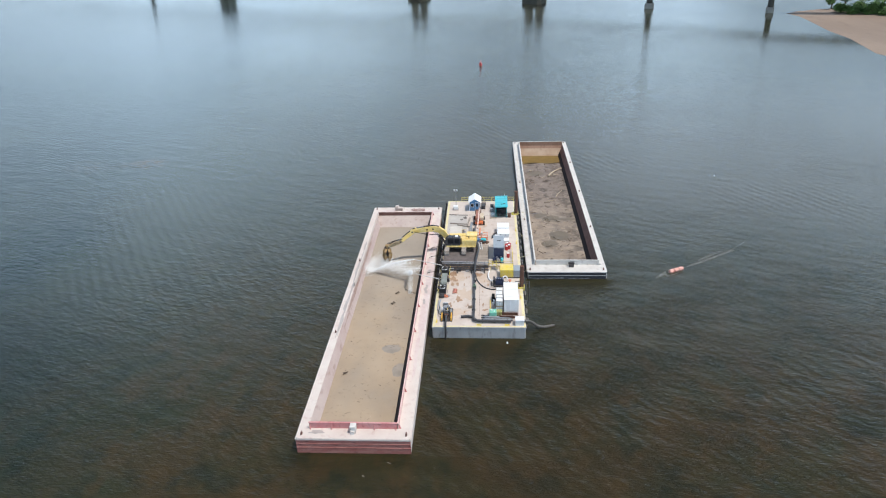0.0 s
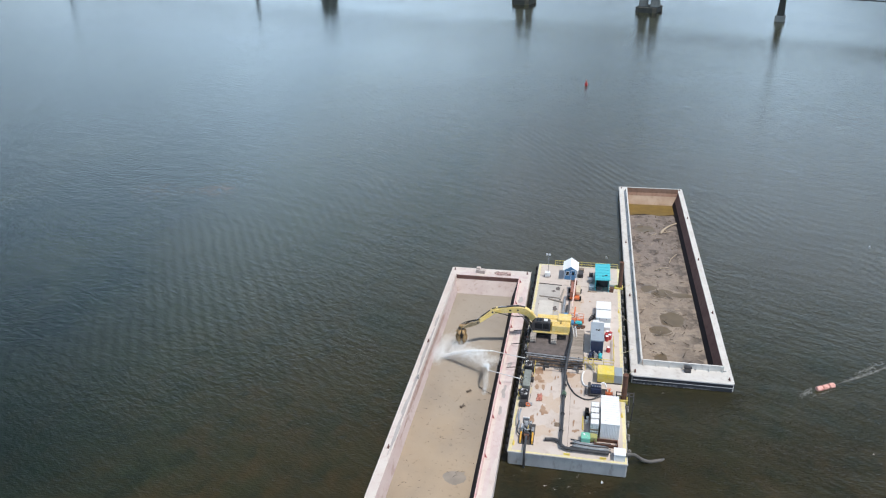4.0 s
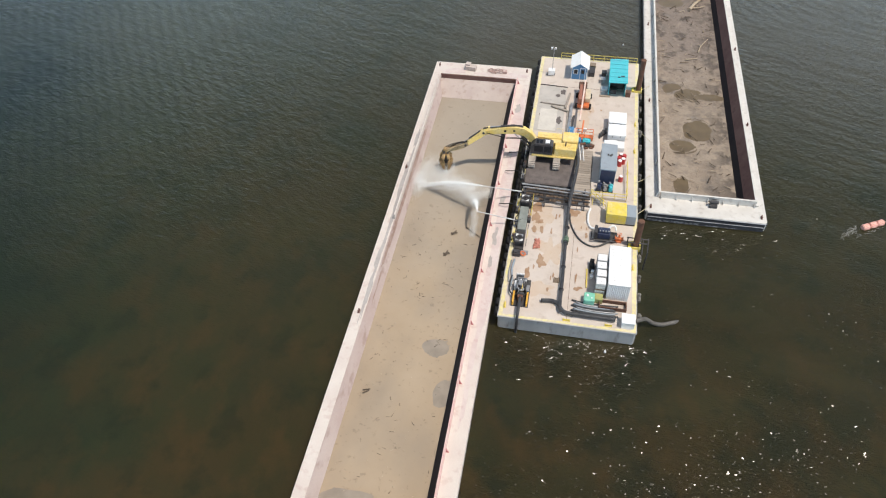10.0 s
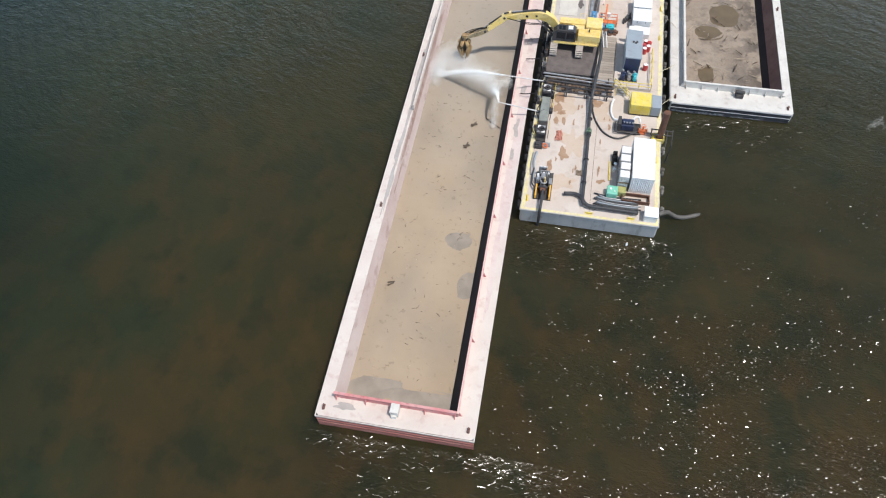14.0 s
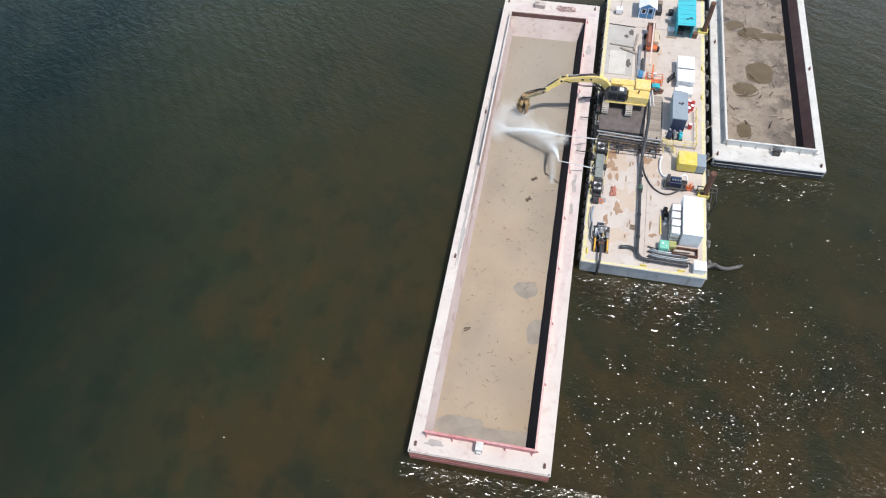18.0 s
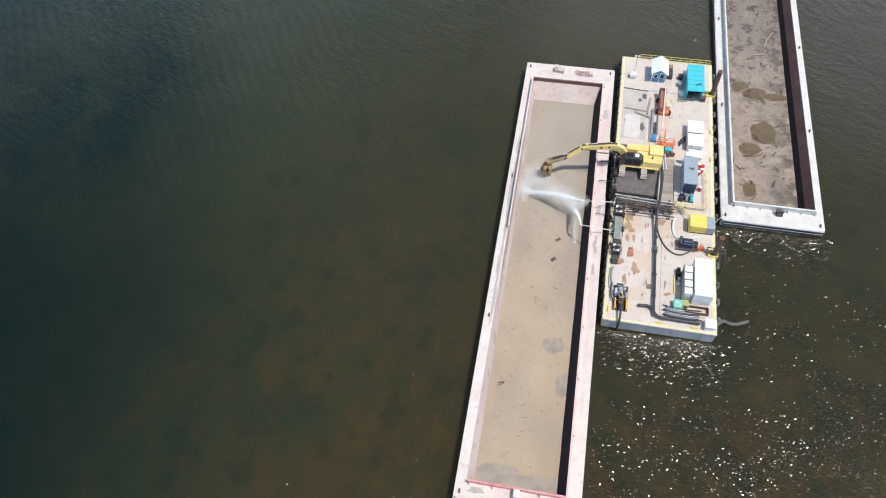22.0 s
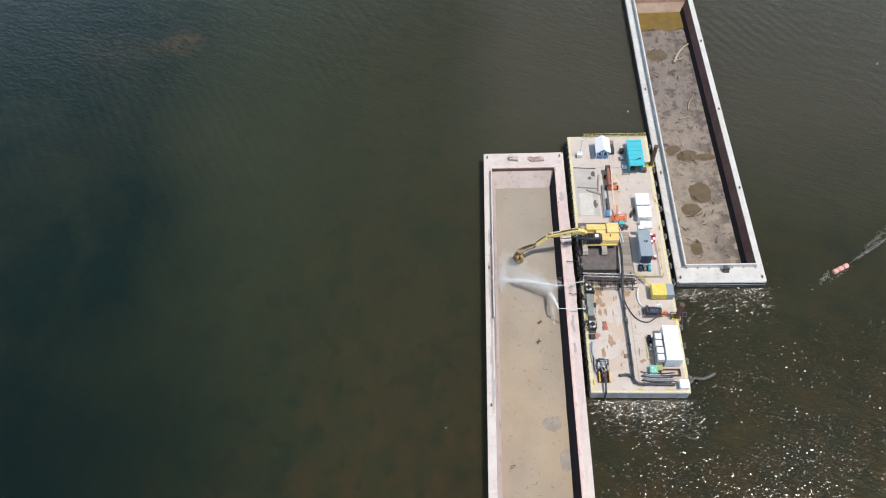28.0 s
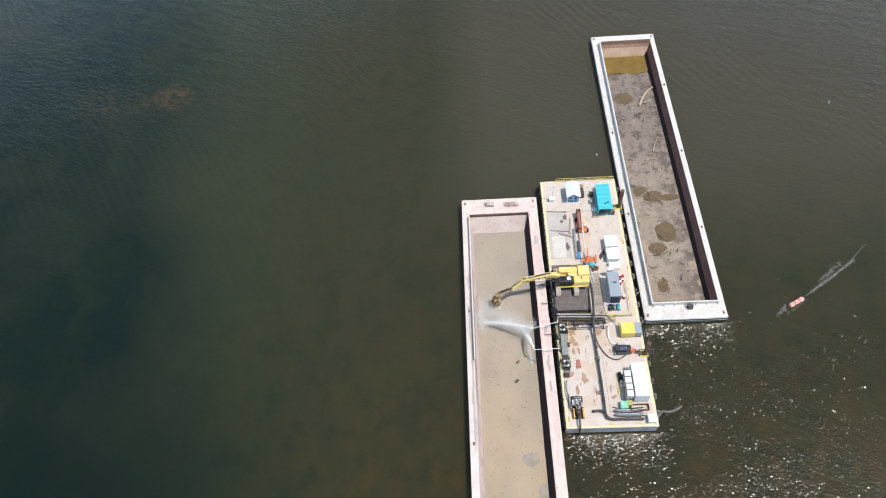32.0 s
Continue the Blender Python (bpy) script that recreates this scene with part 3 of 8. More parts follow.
M_CREST = water_material("ripple_water", False)
CHOP = (  # x and y range, crests, length and width of a slip, spread and lean of its slope, patchiness, reach from the hull
    (-6, 88, -80, 34, 540000, 0.14, 0.070, 0.122, 0.055, 0.25, 0),
    (-56, -12, -70, 56, 100000, 0.10, 0.055, 0.125, 0.04, 0.7, 0),
    (-26, 22, -72, -24, 80000, 0.16, 0.070, 0.120, 0.05, 0.25, 0),
    (25, 80, 8, 68, 46000, 0.13, 0.065, 0.140, 0.05, 0.4, 0),
    (-1.6, 18.0, -9.0, -0.3, 11000, 0.13, 0.055, 0.11, 0.175, -0.6, 1.7),
    (-6.0, 46.0, -34.0, 12.0, 90000, 0.15, 0.070, 0.11, 0.09, 0.5, 0),
    (-17, 8, -36, -27.6, 11000, 0.14, 0.058, 0.12, 0.17, -0.6, 1.8),
    (15.0, 33.0, 12.0, 20.0, 10000, 0.13, 0.055, 0.11, 0.21, -0.6, 2.0),
)
tagged(new("ripple_crests", ripples(CHOP, 77)), "small steep ripple crests that catch the sun", "ripples", kind="stuff")

DK = 2.14  # deck height of the work barge


# ---- hopper barges ----
def hull_ring(bm, w, l, z0, z1, ix0, ix1, iy0, iy1, c=0.25):
    """A rectangular hull with an open hopper; the outer corners are cut slightly."""
    out = [(c, 0), (w - c, 0), (w, c), (w, l - c), (w - c, l), (c, l), (0, l - c), (0, c)]
    inn = [(ix0, iy0), (ix1, iy0), (ix1, iy0), (ix1, iy1), (ix1, iy1), (ix0, iy1), (ix0, iy1), (ix0, iy0)]
    O0, O1 = [bm.verts.new((*p, z0)) for p in out], [bm.verts.new((*p, z1)) for p in out]
    I = {p: (bm.verts.new((*p, z0)), bm.verts.new((*p, z1))) for p in set(inn)}
    for i in range(8):
        j = (i + 1) % 8
        bm.faces.new((O0[i], O0[j], O1[j], O1[i]))
        a, b = I[inn[i]], I[inn[j]]
        if inn[i] == inn[j]:
            bm.faces.new((O1[i], O1[j], b[1]))
        else:
            bm.faces.new((O1[i], O1[j], b[1], a[1]))
            bm.faces.new((a[1], b[1], b[0], a[0]))
    return bm


def sheet(bm, quad):
    bm.faces.new([bm.verts.new(p) for p in quad])


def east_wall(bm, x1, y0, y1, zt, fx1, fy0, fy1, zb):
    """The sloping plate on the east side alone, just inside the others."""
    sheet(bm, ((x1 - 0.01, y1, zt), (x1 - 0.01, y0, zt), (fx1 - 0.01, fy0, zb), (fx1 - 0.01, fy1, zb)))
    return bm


def hopper(bm, x0, x1, y0, y1, zt, fx0, fx1, fy0, fy1, zb, sides=(0, 1, 2, 3)):
    """The sloping inner plates (south, east, north, west), from the opening at zt to the floor at zb."""
    T = [(x0, y0, zt), (x1, y0, zt), (x1, y1, zt), (x0, y1, zt)]
    F = [(fx0, fy0, zb), (fx1, fy0, zb), (fx1, fy1, zb), (fx0, fy1, zb)]
    for i in sides:
        j = (i + 1) % 4
        sheet(bm, (T[j], T[i], F[i], F[j]))
    return bm


def bumpy_floor(name, x0, x1, y0, y1, z, amp, step, material, seed, slope=0.0):
    """A silt surface with gentle heaps."""
    bm = B()
    nx, ny = int((x1 - x0) / step) + 1, int((y1 - y0) / step) + 1
    rows = []
    for j in range(ny + 1):
        row = []
        for i in range(nx + 1):
            x, y = x0 + (x1 - x0) * i / nx, y0 + (y1 - y0) * j / ny
            edge = min(i, nx - i, j, ny - j)
            h = noise.fractal(Vector((x * 0.22, y * 0.22, seed)), 0.9, 2.1, 5) * amp
            h += noise.noise(Vector((x * 0.07, y * 0.05, seed + 3))) * amp * 0.8
            row.append(bm.verts.new((x, y, z + (h if edge else 0.0) + slope * (y - y0) / (y1 - y0))))
        rows.append(row)
    for j in range(ny):
        for i in range(nx):
            bm.faces.new((rows[j][i], rows[j][i + 1], rows[j + 1][i + 1], rows[j + 1][i])).smooth = True
    return bm


# washed-out barge: origin at its south-west corner
LX, LY, LW, LL, LZ = -15.93, -27.25, 15.0, 76.0, 2.39
scow = thing("hopper_barge", "pink and red hopper barge with washed tan silt inside", "barge", (LX, LY, 0), 0.28)
IX0, IX1, IY0, IY1 = 1.2, 13.3, 2.0, 71.7  # coaming line
COAM = 3.32
hull = part("hull", hull_ring(B(), LW, LL, -0.8, LZ, IX0, IX1, IY0, IY1), M_PINK, scow, "chalky pink deck plating")
bm = B()
box(bm, -0.03, LW + 0.03, -0.05, 0.0, -0.6, LZ - 0.25)
part("bow_plate", bm, M_REDHULL, hull, "scraped red end plate")
bm = B()
for z in (LZ - 0.85, LZ - 1.5):
    box(bm, -0.05, LW + 0.05, -0.10, -0.04, z, z + 0.09, 0.02)
part("rub_bar", bm, M_REDHULL, hull)
bm = B()
box(bm, -0.08, LW + 0.08, -0.12, -0.04, LZ - 0.25, LZ - 0.004, 0.03)
for x0 in (-0.12, LW):
    box(bm, x0, x0 + 0.12, -0.1, LL, LZ - 0.14, LZ + 0.0, 0.03)
part("rub_rail", bm, M_PINK, hull)
part("hopper_wall", hopper(B(), IX0, IX1, IY0, IY1, LZ + 0.02, 2.2, 12.75, 2.5, 68.0, 0.55, (0, 1, 2)), M_SILTWALL, scow, "sloping silted hopper plates")
part("west_wall", hopper(B(), IX0, IX1, IY0, IY1, LZ + 0.02, 2.2, 12.75, 2.5, 68.0, 0.55, (3,)), M_MAUVEWALL, scow, "mauve wet-streaked hopper side plate")
# the shaded east side is a separate plate with its shade painted black
part("east_wall", east_wall(B(), IX1 - 0.12, IY0, IY1, LZ + 0.93, 12.1, 2.5, 68.2, 0.55), M_SHADEWALL, scow, "hopper side plate blackened for its shade")


def coaming(parent, x0, x1, y0, y1, z0, z1, thick, flange, material, side, brace, bracemat):
    """One raised side of a hopper's rim with its top flange and outside braces."""
    bm = B()
    box(bm, x0, x1, y0, y1, z0, z1)
    box(bm, x0 - flange, x1 + flange, y0 - flange, y1 + flange, z1, z1 + 0.06, 0.015)
    ob = part("coaming", bm, material, parent, "raised rim of the hopper")
    long_x = (x1 - x0) > (y1 - y0)
    a, b = (x0, x1) if long_x else (y0, y1)
    n = max(2, int((b - a) / brace))
    bm = B()
    h = z1 - z0 - 0.05
    v = [bm.verts.new(p) for p in ((0, -0.04, 0), (0.32, -0.04, 0), (0, -0.04, h), (0, 0.04, 0), (0.32, 0.04, 0), (0, 0.04, h))]
    for f in ((0, 1, 2), (5, 4, 3), (0, 3, 4, 1), (1, 4, 5, 2), (2, 5, 3, 0)):
        bm.faces.new([v[i] for i in f])
    me = mesh_of("brace", bm, bracemat)
    turn = {"e": 0.0, "n": math.pi / 2, "w": math.pi, "s": -math.pi / 2}[side]
    for i in range(n + 1):
        u = a + 0.15 + (b - a - 0.3) * i / n
        p = {"e": (x1, u, z0), "w": (x0, u, z0), "s": (u, y0, z0), "n": (u, y1, z0)}[side]
        share("brace", me, ob, p, turn)
    return ob


TH = 0.12
coaming(scow, IX1 - TH, IX1, IY0, IY1, LZ, COAM, TH, 0.05, M_FADED, "e", 7.3, M_RED)
coaming(scow, IX0, IX0 + TH, 40.0, IY1, LZ, COAM - 0.1, TH, 0.04, M_PINK, "w", 7.3, M_PINK)
coaming(scow, IX0 + TH + 0.08, IX1 - TH - 0.08, IY0, IY0 + TH, LZ, COAM, TH, 0.07, M_RED, "s", 2.6, M_RED)
coaming(scow, IX0 + TH + 0.08, IX1 - TH - 0.08, IY1 - TH, IY1, LZ, COAM - 0.25, TH, 0.05, M_RUSTWALL, "n", 3.6, M_PINK)

bm = B()
box(bm, 6.95, 7.75, 1.0, 1.95, LZ, LZ + 1.05, 0.06)
box(bm, 7.1, 7.6, 0.8, 1.05, LZ, LZ + 0.5, 0.04)
part("winch_box", bm, M_WHITE, scow, "pale steel winch housing")
bm = B()
rod(bm, (-0.12, 0, 0), (-0.12, 0, 0.42), 0.11, 0.13, 10)
rod(bm, (-0.12, 0, 0.42), (-0.12, 0, 0.47), 0.17, 0.17, 10)
rod(bm, (0.32, 0, 0), (0.32, 0, 0.42), 0.11, 0.13, 10)
rod(bm, (0.32, 0, 0.42), (0.32, 0, 0.47), 0.17, 0.17, 10)
box(bm, -0.35, 0.55, -0.22, 0.22, 0, 0.05)
bmesh.ops.scale(bm, vec=(0.6, 0.6, 0.7), verts=bm.verts[:])
ME_BITT = mesh_of("bollard", bm, M_RUSTWALL)
for x, y, r in ((0.55, 0.8, 1.57), (LW - 0.6, 0.8, 1.57), (0.55, LL - 1.0, 1.57), (LW - 0.6, LL - 1.0, 1.57), (0.55, 25, 1.57), (0.55, 50, 1.57)):
    share("bollard", ME_BITT, scow, (x, y, LZ), r)

LPOOLS = ((-6.25, -4.6, 1.35, 0.95), (-4.4, -10.3, 0.9, 1.5), (-10.9, -23.2, 2.7, 1.0), (-6.2, -23.6, 3.2, 0.75))
RPOOLS = ((24.3, 41.2, 1.9, 2.15), (22.0, 37.3, 1.6, 1.15), (21.0, 51.6, 1.3, 1.25), (23.6, 50.3, 2.1, 1.2), (26.4, 50.0, 1.8, 0.65), (21.6, 29.0, 0.8, 1.2), (21.5, 79.0, 1.9, 1.5))


def hollows(bm, pools, ox, oy, rz, level):
    """Sink a bed under its pools, so that their shores follow the ground."""
    a = radians(rz)
    for k, (px, py, rx, ry) in enumerate(pools):
        dx, dy = px - ox, py - oy
        cx, cy = dx * math.cos(a) + dy * math.sin(a), dy * math.cos(a) - dx * math.sin(a)
        for v in bm.verts:
            x, y = (v.co.x - cx) / rx, (v.co.y - cy) / ry
            if abs(x) > 2 or abs(y) > 2:
                continue
            d = math.hypot(x, y) + 0.2 * noise.noise(Vector((v.co.x * 0.8, v.co.y * 0.8, k * 3.3)))
            if d < 1.7:
                u = max(0.0, min(1.0, (d - 0.6) / 0.8))
                shape = level - 0.16 + 0.24 * u
                w = max(0.0, min(1.0, (1.7 - d) / 0.5))
                v.co.z += (shape - v.co.z) * w
    return bm


bm = bumpy_floor("silt", 1.9, 12.85, 2.3, 68.6, 0.92, 0.10, 0.45, M_TAN, 1.0)
hollows(bm, LPOOLS, LX, LY, 0.28, 0.93)
single("silt_bed", bm, M_TAN, "washed tan silt with wet grey patches and sticks", "silt", (LX, LY, 0), kind="stuff", rz=0.28)

# loaded barge
RX, RY, RW, RL, RZ = 16.48, 20.12, 14.8, 77.6, 1.46
barge = thing("hopper_barge", "white-decked hopper barge loaded with dark dredged mud", "barge", (RX, RY, 0), 0.27)
JX0, JX1, JY0, JY1 = 1.5, 13.85, 2.9, 74.8
hull = part("hull", hull_ring(B(), RW, RL, -2.2, RZ, JX0, JX1, JY0, JY1), M_WHITE, barge, "chalky white deck plating")
bm = B()
box(bm, 0.2, RW - 0.2, -0.06, 0.0, -0.6, RZ - 0.12)
box(bm, -0.06, 0.0, 0.2, RL - 0.2, -0.6, RZ - 0.12)
box(bm, RW, RW + 0.06, 0.2, RL - 0.2, -0.6, RZ - 0.12)
part("side_plate", bm, M_DARKHULL, hull, "black painted hull side")
bm = B()
for x0, x1, z0, z1 in ((0.25, 6.8, 0.06, 0.34), (7.6, 11.5, 0.04, 0.2)):
    box(bm, x0, x1, -0.075, -0.055, z0, z1)
part("scuff_band", bm, worn("scuffed_hull_band", (0.42, 0.40, 0.39), (0.2, 0.19, 0.2), (0.04, 0.04, 0.05), 0.9, 0.7, scale=1.2, edge=(0.42, 0.55)), hull, "scuffed white band on the hull end")
bm = B()
box(bm, 0.1, RW - 0.1, -0.16, -0.04, RZ - 0.12, RZ + 0.01, 0.03)
box(bm, 0.1, RW - 0.1, -0.14, -0.06, RZ - 0.75, RZ - 0.65, 0.03)
box(bm, -0.14, -0.02, 0.1, RL - 0.1, RZ - 0.12, RZ + 0.01, 0.03)
part("rub_rail", bm, M_GREYHULL, hull)
bm = B()
RF = (2.1, 12.6, 3.4, 73.2)
hopper(bm, JX0, JX1, JY0, JY1, RZ, *RF, -1.8)
part("hopper_wall", bm, M_RUSTWALL, barge, "dark rust-brown hopper plates")
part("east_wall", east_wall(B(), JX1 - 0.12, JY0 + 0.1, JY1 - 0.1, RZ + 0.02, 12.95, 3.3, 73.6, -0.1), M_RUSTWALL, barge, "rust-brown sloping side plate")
# shade at the foot of the east side, put into a black strip
part("lower_wall", east_wall(B(), 12.955, 3.3, 73.6, -0.1, 12.25, 3.4, 73.2, -1.4), M_SHADEWALL, barge, "lower side plate blackened for its shade")
bm = B()
sheet(bm, ((JX0 + 0.15, 74.25, 0.72), (JX1 - 0.45, 74.25, 0.72), (12.5, 72.8, -1.4), (2.1, 72.8, -1.4)))
part("ramp_plate", bm, M_TANPLATE, barge, "silted tan end slope")
bm = B()
box(bm, JX0 + 0.2, JX1 - 0.3, JY1 - TH - 0.05, JY1 - TH - 0.01, RZ - 0.1, RZ + 0.98)
sheet(bm, ((JX0 + 0.12, JY1 - 0.2, RZ - 0.1), (JX1 - 0.3, JY1 - 0.2, RZ - 0.1), (JX1 - 0.45, 74.2, 0.7), (JX0 + 0.15, 74.2, 0.7)))
part("end_liner", bm, worn("brown_end_plate", (0.27, 0.15, 0.10), (0.33, 0.2, 0.14), (0.13, 0.07, 0.05), 0.5, 0.8, scale=0.5), barge, "rusty brown hopper end plate")
coaming(barge, JX0, JX0 + TH, JY0, JY1, RZ, RZ + 1.0, TH, 0.07, M_WHITE, "w", 6.0, M_WHITE)
coaming(barge, JX1 - TH, JX1, JY0, JY1, RZ, RZ + 0.25, TH, 0.08, M_WHITE, "e", 9.0, M_WHITE)
coaming(barge, JX0 + TH + 0.1, JX1 - TH - 0.1, JY0, JY0 + TH, RZ, RZ + 0.95, TH, 0.06, M_WHITE, "s", 1.75, M_WHITE)
coaming(barge, JX0 + TH + 0.1, JX1 - TH - 0.1, JY1 - TH, JY1, RZ, RZ + 1.0, TH, 0.06, M_WHITE, "n", 3.6, M_WHITE)
for x, y in ((0.55, 0.9), (RW - 0.6, 0.9), (0.55, RL - 1), (RW - 0.6, RL - 1), (0.6, 24), (0.6, 46), (RW - 0.5, 20), (RW - 0.5, 40), (RW - 0.5, 60)):
    share("bollard", ME_BITT, barge, (x, y, RZ), 1.57)
bm = B()
box(bm, 7.9, 8.8, 1.8, 2.7, RZ, RZ + 0.55, 0.06)
rod(bm, (7.8, 2.25, RZ + 0.7), (8.9, 2.25, RZ + 0.7), 0.22, 0.22, 10)
part("winch", bm, M_DARKSTEEL, barge, "dark deck winch")
bm = bumpy_floor("mud", 2.0, 12.75, 3.3, 73.3, -1.15, 0.24, 0.3, M_DARKMUD, 9.0)
hollows(bm, RPOOLS, RX, RY, 0.27, -1.09)
for v in bm.verts:
    if v.co.x > 10.8:
        v.co.z += (-1.14 - v.co.z) * min(1.0, (v.co.x - 10.8) / 0.9)
for v in bm.verts:
    if v.co.y > 66:
        v.co.z -= 0.30 * min(1.0, (v.co.y - 66) / 3.0)
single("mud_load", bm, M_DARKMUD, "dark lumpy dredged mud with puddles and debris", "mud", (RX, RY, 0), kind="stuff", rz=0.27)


def puddle(x, y, rx, ry, z, seed, material, label, irregular=0.25):
    bm = B()
    pts = []
    for i in range(40):
        a = 2 * math.pi * i / 40
        k = 1 + irregular * noise.noise(Vector((math.cos(a) * 1.3, math.sin(a) * 1.3, seed))) * 1.6
        pts.append(bm.verts.new((rx * k * math.cos(a), ry * k * math.sin(a), 0)))
    bm.faces.new(pts)
    return single("puddle", bm, material, label, "puddle", (x, y, z))


def pond_material(name, c, rough=0.12):
    m, n, l, b = shader(name)
    l.new(blend(n, l, noise_fac(n, l, 0.5, 4, 0.3, 0.7), c, tuple(v * 0.7 for v in c)), b.inputs["Base Color"])
    b.inputs["Roughness"].default_value = rough
    return m


M_POND = pond_material("brown_puddle_water", (0.160, 0.114, 0.062), 0.35)
M_WETSILT = pond_material("wet_grey_silt", (0.345, 0.29, 0.235), 0.45)

# ---- work barge ----
MW, ML = 15.24, 52.93
deck_barge = thing("work_barge", "grey flat-deck work barge with dusty tan deck and yellow edges", "barge", (0, 0, 0))
bm = B()
c = 0.18
outline(bm, [(c, 0), (MW - c, 0), (MW, c), (MW, ML - c), (MW - c, ML), (c, ML), (0, ML - c), (0, c)], -0.8, DK - 0.03)
hull = part("hull", bm, M_GREYHULL, deck_barge, "grey painted hull with waterline stains")
bm = B()
box(bm, 0.02, MW - 0.02, 0.02, ML - 0.02, DK - 0.03, DK)
part("deck_plate", bm, M_DECK, deck_barge, "dusty tan steel deck")
bm = B()
for x0, x1, y0, y1 in ((0.03, MW - 0.03, 0.06, 0.36), (0.05, 0.5, 0.4, ML - 0.4), (MW - 0.5, MW - 0.05, 0.4, ML - 0.4), (0.03, MW - 0.03, ML - 0.34, ML - 0.06)):
    box(bm, x0, x1, y0, y1, DK, DK + 0.006)
part("edge_stripe", bm, M_YELLINE, deck_barge, "worn yellow edge stripe")
bm = B()
for y in (45.0,):
    box(bm, 0.5, MW - 0.5, y, y + 0.035, DK, DK + 0.014)
for x in (7.6,):
    box(bm, x, x + 0.035, 0.5, ML - 0.5, DK, DK + 0.012)
part("weld_seam", bm, M_RUST, deck_barge)
bm = B()
box(bm, 0.55, 4.6, 33.8, 44.9, DK, DK + 0.02)
part("steel_plate", bm, M_DECKGREY, deck_barge, "pale grey steel plate")
bm = B()
box(bm, 0.0, MW, -0.07, 0.0, DK - 0.22, DK - 0.02, 0.02)
box(bm, -0.07, 0.0, 0.0, ML, DK - 0.25, DK - 0.05, 0.02)
box(bm, MW, MW + 0.07, 0.0, ML, DK - 0.25, DK - 0.05, 0.02)
part("rub_rail", bm, M_GREYHULL, hull)

# deck stains on the work barge
M_STAIN = worn("damp_oily_stain", (0.33, 0.195, 0.115), (0.42, 0.28, 0.185), (0.2, 0.12, 0.08), 0.4, 0.5, scale=1.5)
M_RUSTSTAIN = worn("pale_rust_wash", (0.55, 0.43, 0.335), (0.56, 0.455, 0.37), (0.46, 0.32, 0.23), 0.4, 0.7, scale=1.0)


def patch(x, y, rx, ry, seed, material, parent, z, name="stain", rough=0.35):
    bm = B()
    vs = []
    for i in range(28):
        a = 2 * math.pi * i / 28
        k = 1 + rough * 1.8 * noise.noise(Vector((math.cos(a) * 1.6, math.sin(a) * 1.6, seed)))
        vs.append(bm.verts.new((x + rx * k * math.cos(a), y + ry * k * math.sin(a), z)))
    bm.faces.new(vs)
    return part(name, bm, material, parent)


for i, (x, y, rx, ry) in enumerate(((2.75, 18.0, 0.85, 0.75), (2.6, 16.2, 0.55, 0.8), (3.2, 15.6, 0.5, 0.5), (7.3, 17.7, 0.7, 0.75), (3.9, 8.9, 0.35, 0.8), (4.2, 8.5, 0.5, 0.3), (2.5, 6.6, 0.35, 0.9), (2.7, 14.0, 0.3, 0.6), (3.6, 14.2, 0.2, 0.8), (8.4, 5.2, 0.3, 0.25), (8.8, 5.45, 0.3, 0.22), (1.5, 37.6, 0.5, 0.8), (3.9, 36.5, 0.55, 0.9), (4.1, 43.4, 0.4, 0.7), (3.4, 42.5, 0.3, 0.4), (13.7, 25.8, 0.2, 0.35), (13.9, 26.6, 0.15, 0.3), (9.9, 39.8, 0.15, 0.2), (8.4, 39.2, 0.2, 0.15))):
    patch(x, y, rx, ry, i * 3.7, M_MAT if x < 5 and y > 30 else M_STAIN, deck_barge, DK + 0.022 + 0.0015 * i)
for i, (x, y, rx, ry) in enumerate(((3.4, 16.5, 1.6, 2.2), (5.0, 10.5, 1.6, 2.6), (8.3, 16.0, 1.2, 2.0), (4.0, 4.8, 1.9, 1.2), (7.6, 36.6, 0.9, 2.2), (8.2, 40.0, 0.6, 1.2))):
    patch(x, y, rx, ry, 50 + i * 5.1, M_RUSTSTAIN, deck_barge, DK + 0.016 + 0.001 * i, "rust_wash", 0.5)

g_s = random.Random(91)
for i in range(22):
    x = g_s.choice((2.6, 3.3, 4.0, 4.6, 5.4, 8.2, 9.2)) + g_s.uniform(-0.3, 0.3)
    patch(x, g_s.uniform(4.0, 17.5), g_s.uniform(0.05, 0.14), g_s.uniform(0.15, 0.6), 200 + i * 1.9, M_STAIN, deck_barge, DK + 0.055 + 0.001 * i, rough=0.4)
for i in range(16):
    patch(g_s.uniform(5.5, 14.0), g_s.uniform(36, 51), g_s.uniform(0.08, 0.3), g_s.uniform(0.08, 0.4), 300 + i * 2.3, M_RUSTSTAIN, deck_barge, DK + 0.004 + 0.0006 * i, "rust_wash", rough=0.5)

# tyre fenders along both sides
bm = B()
ring(bm, (0, 0, 0), (1, 0, 0), 0.36, 0.19, 14, 6, 1.25)
ME_TYRE = mesh_of("tyre_fender", bm, M_TIRE)
# a plain black copy for the tyres on the west side
ME_TYREDARK = ME_TYRE.copy()
ME_TYREDARK.materials[0] = M_BLACK


def fender(x, y, z, s):
    ob = new("tyre_fender", ME_TYRE if x > 0 else ME_TYREDARK)
    ob.location, ob.scale = (x, y, z), (s, s, s)
    ob.rotation_euler = (rng.uniform(-0.3, 0.3), rng.uniform(-0.1, 0.1), rng.uniform(-0.12, 0.12))
    return ob


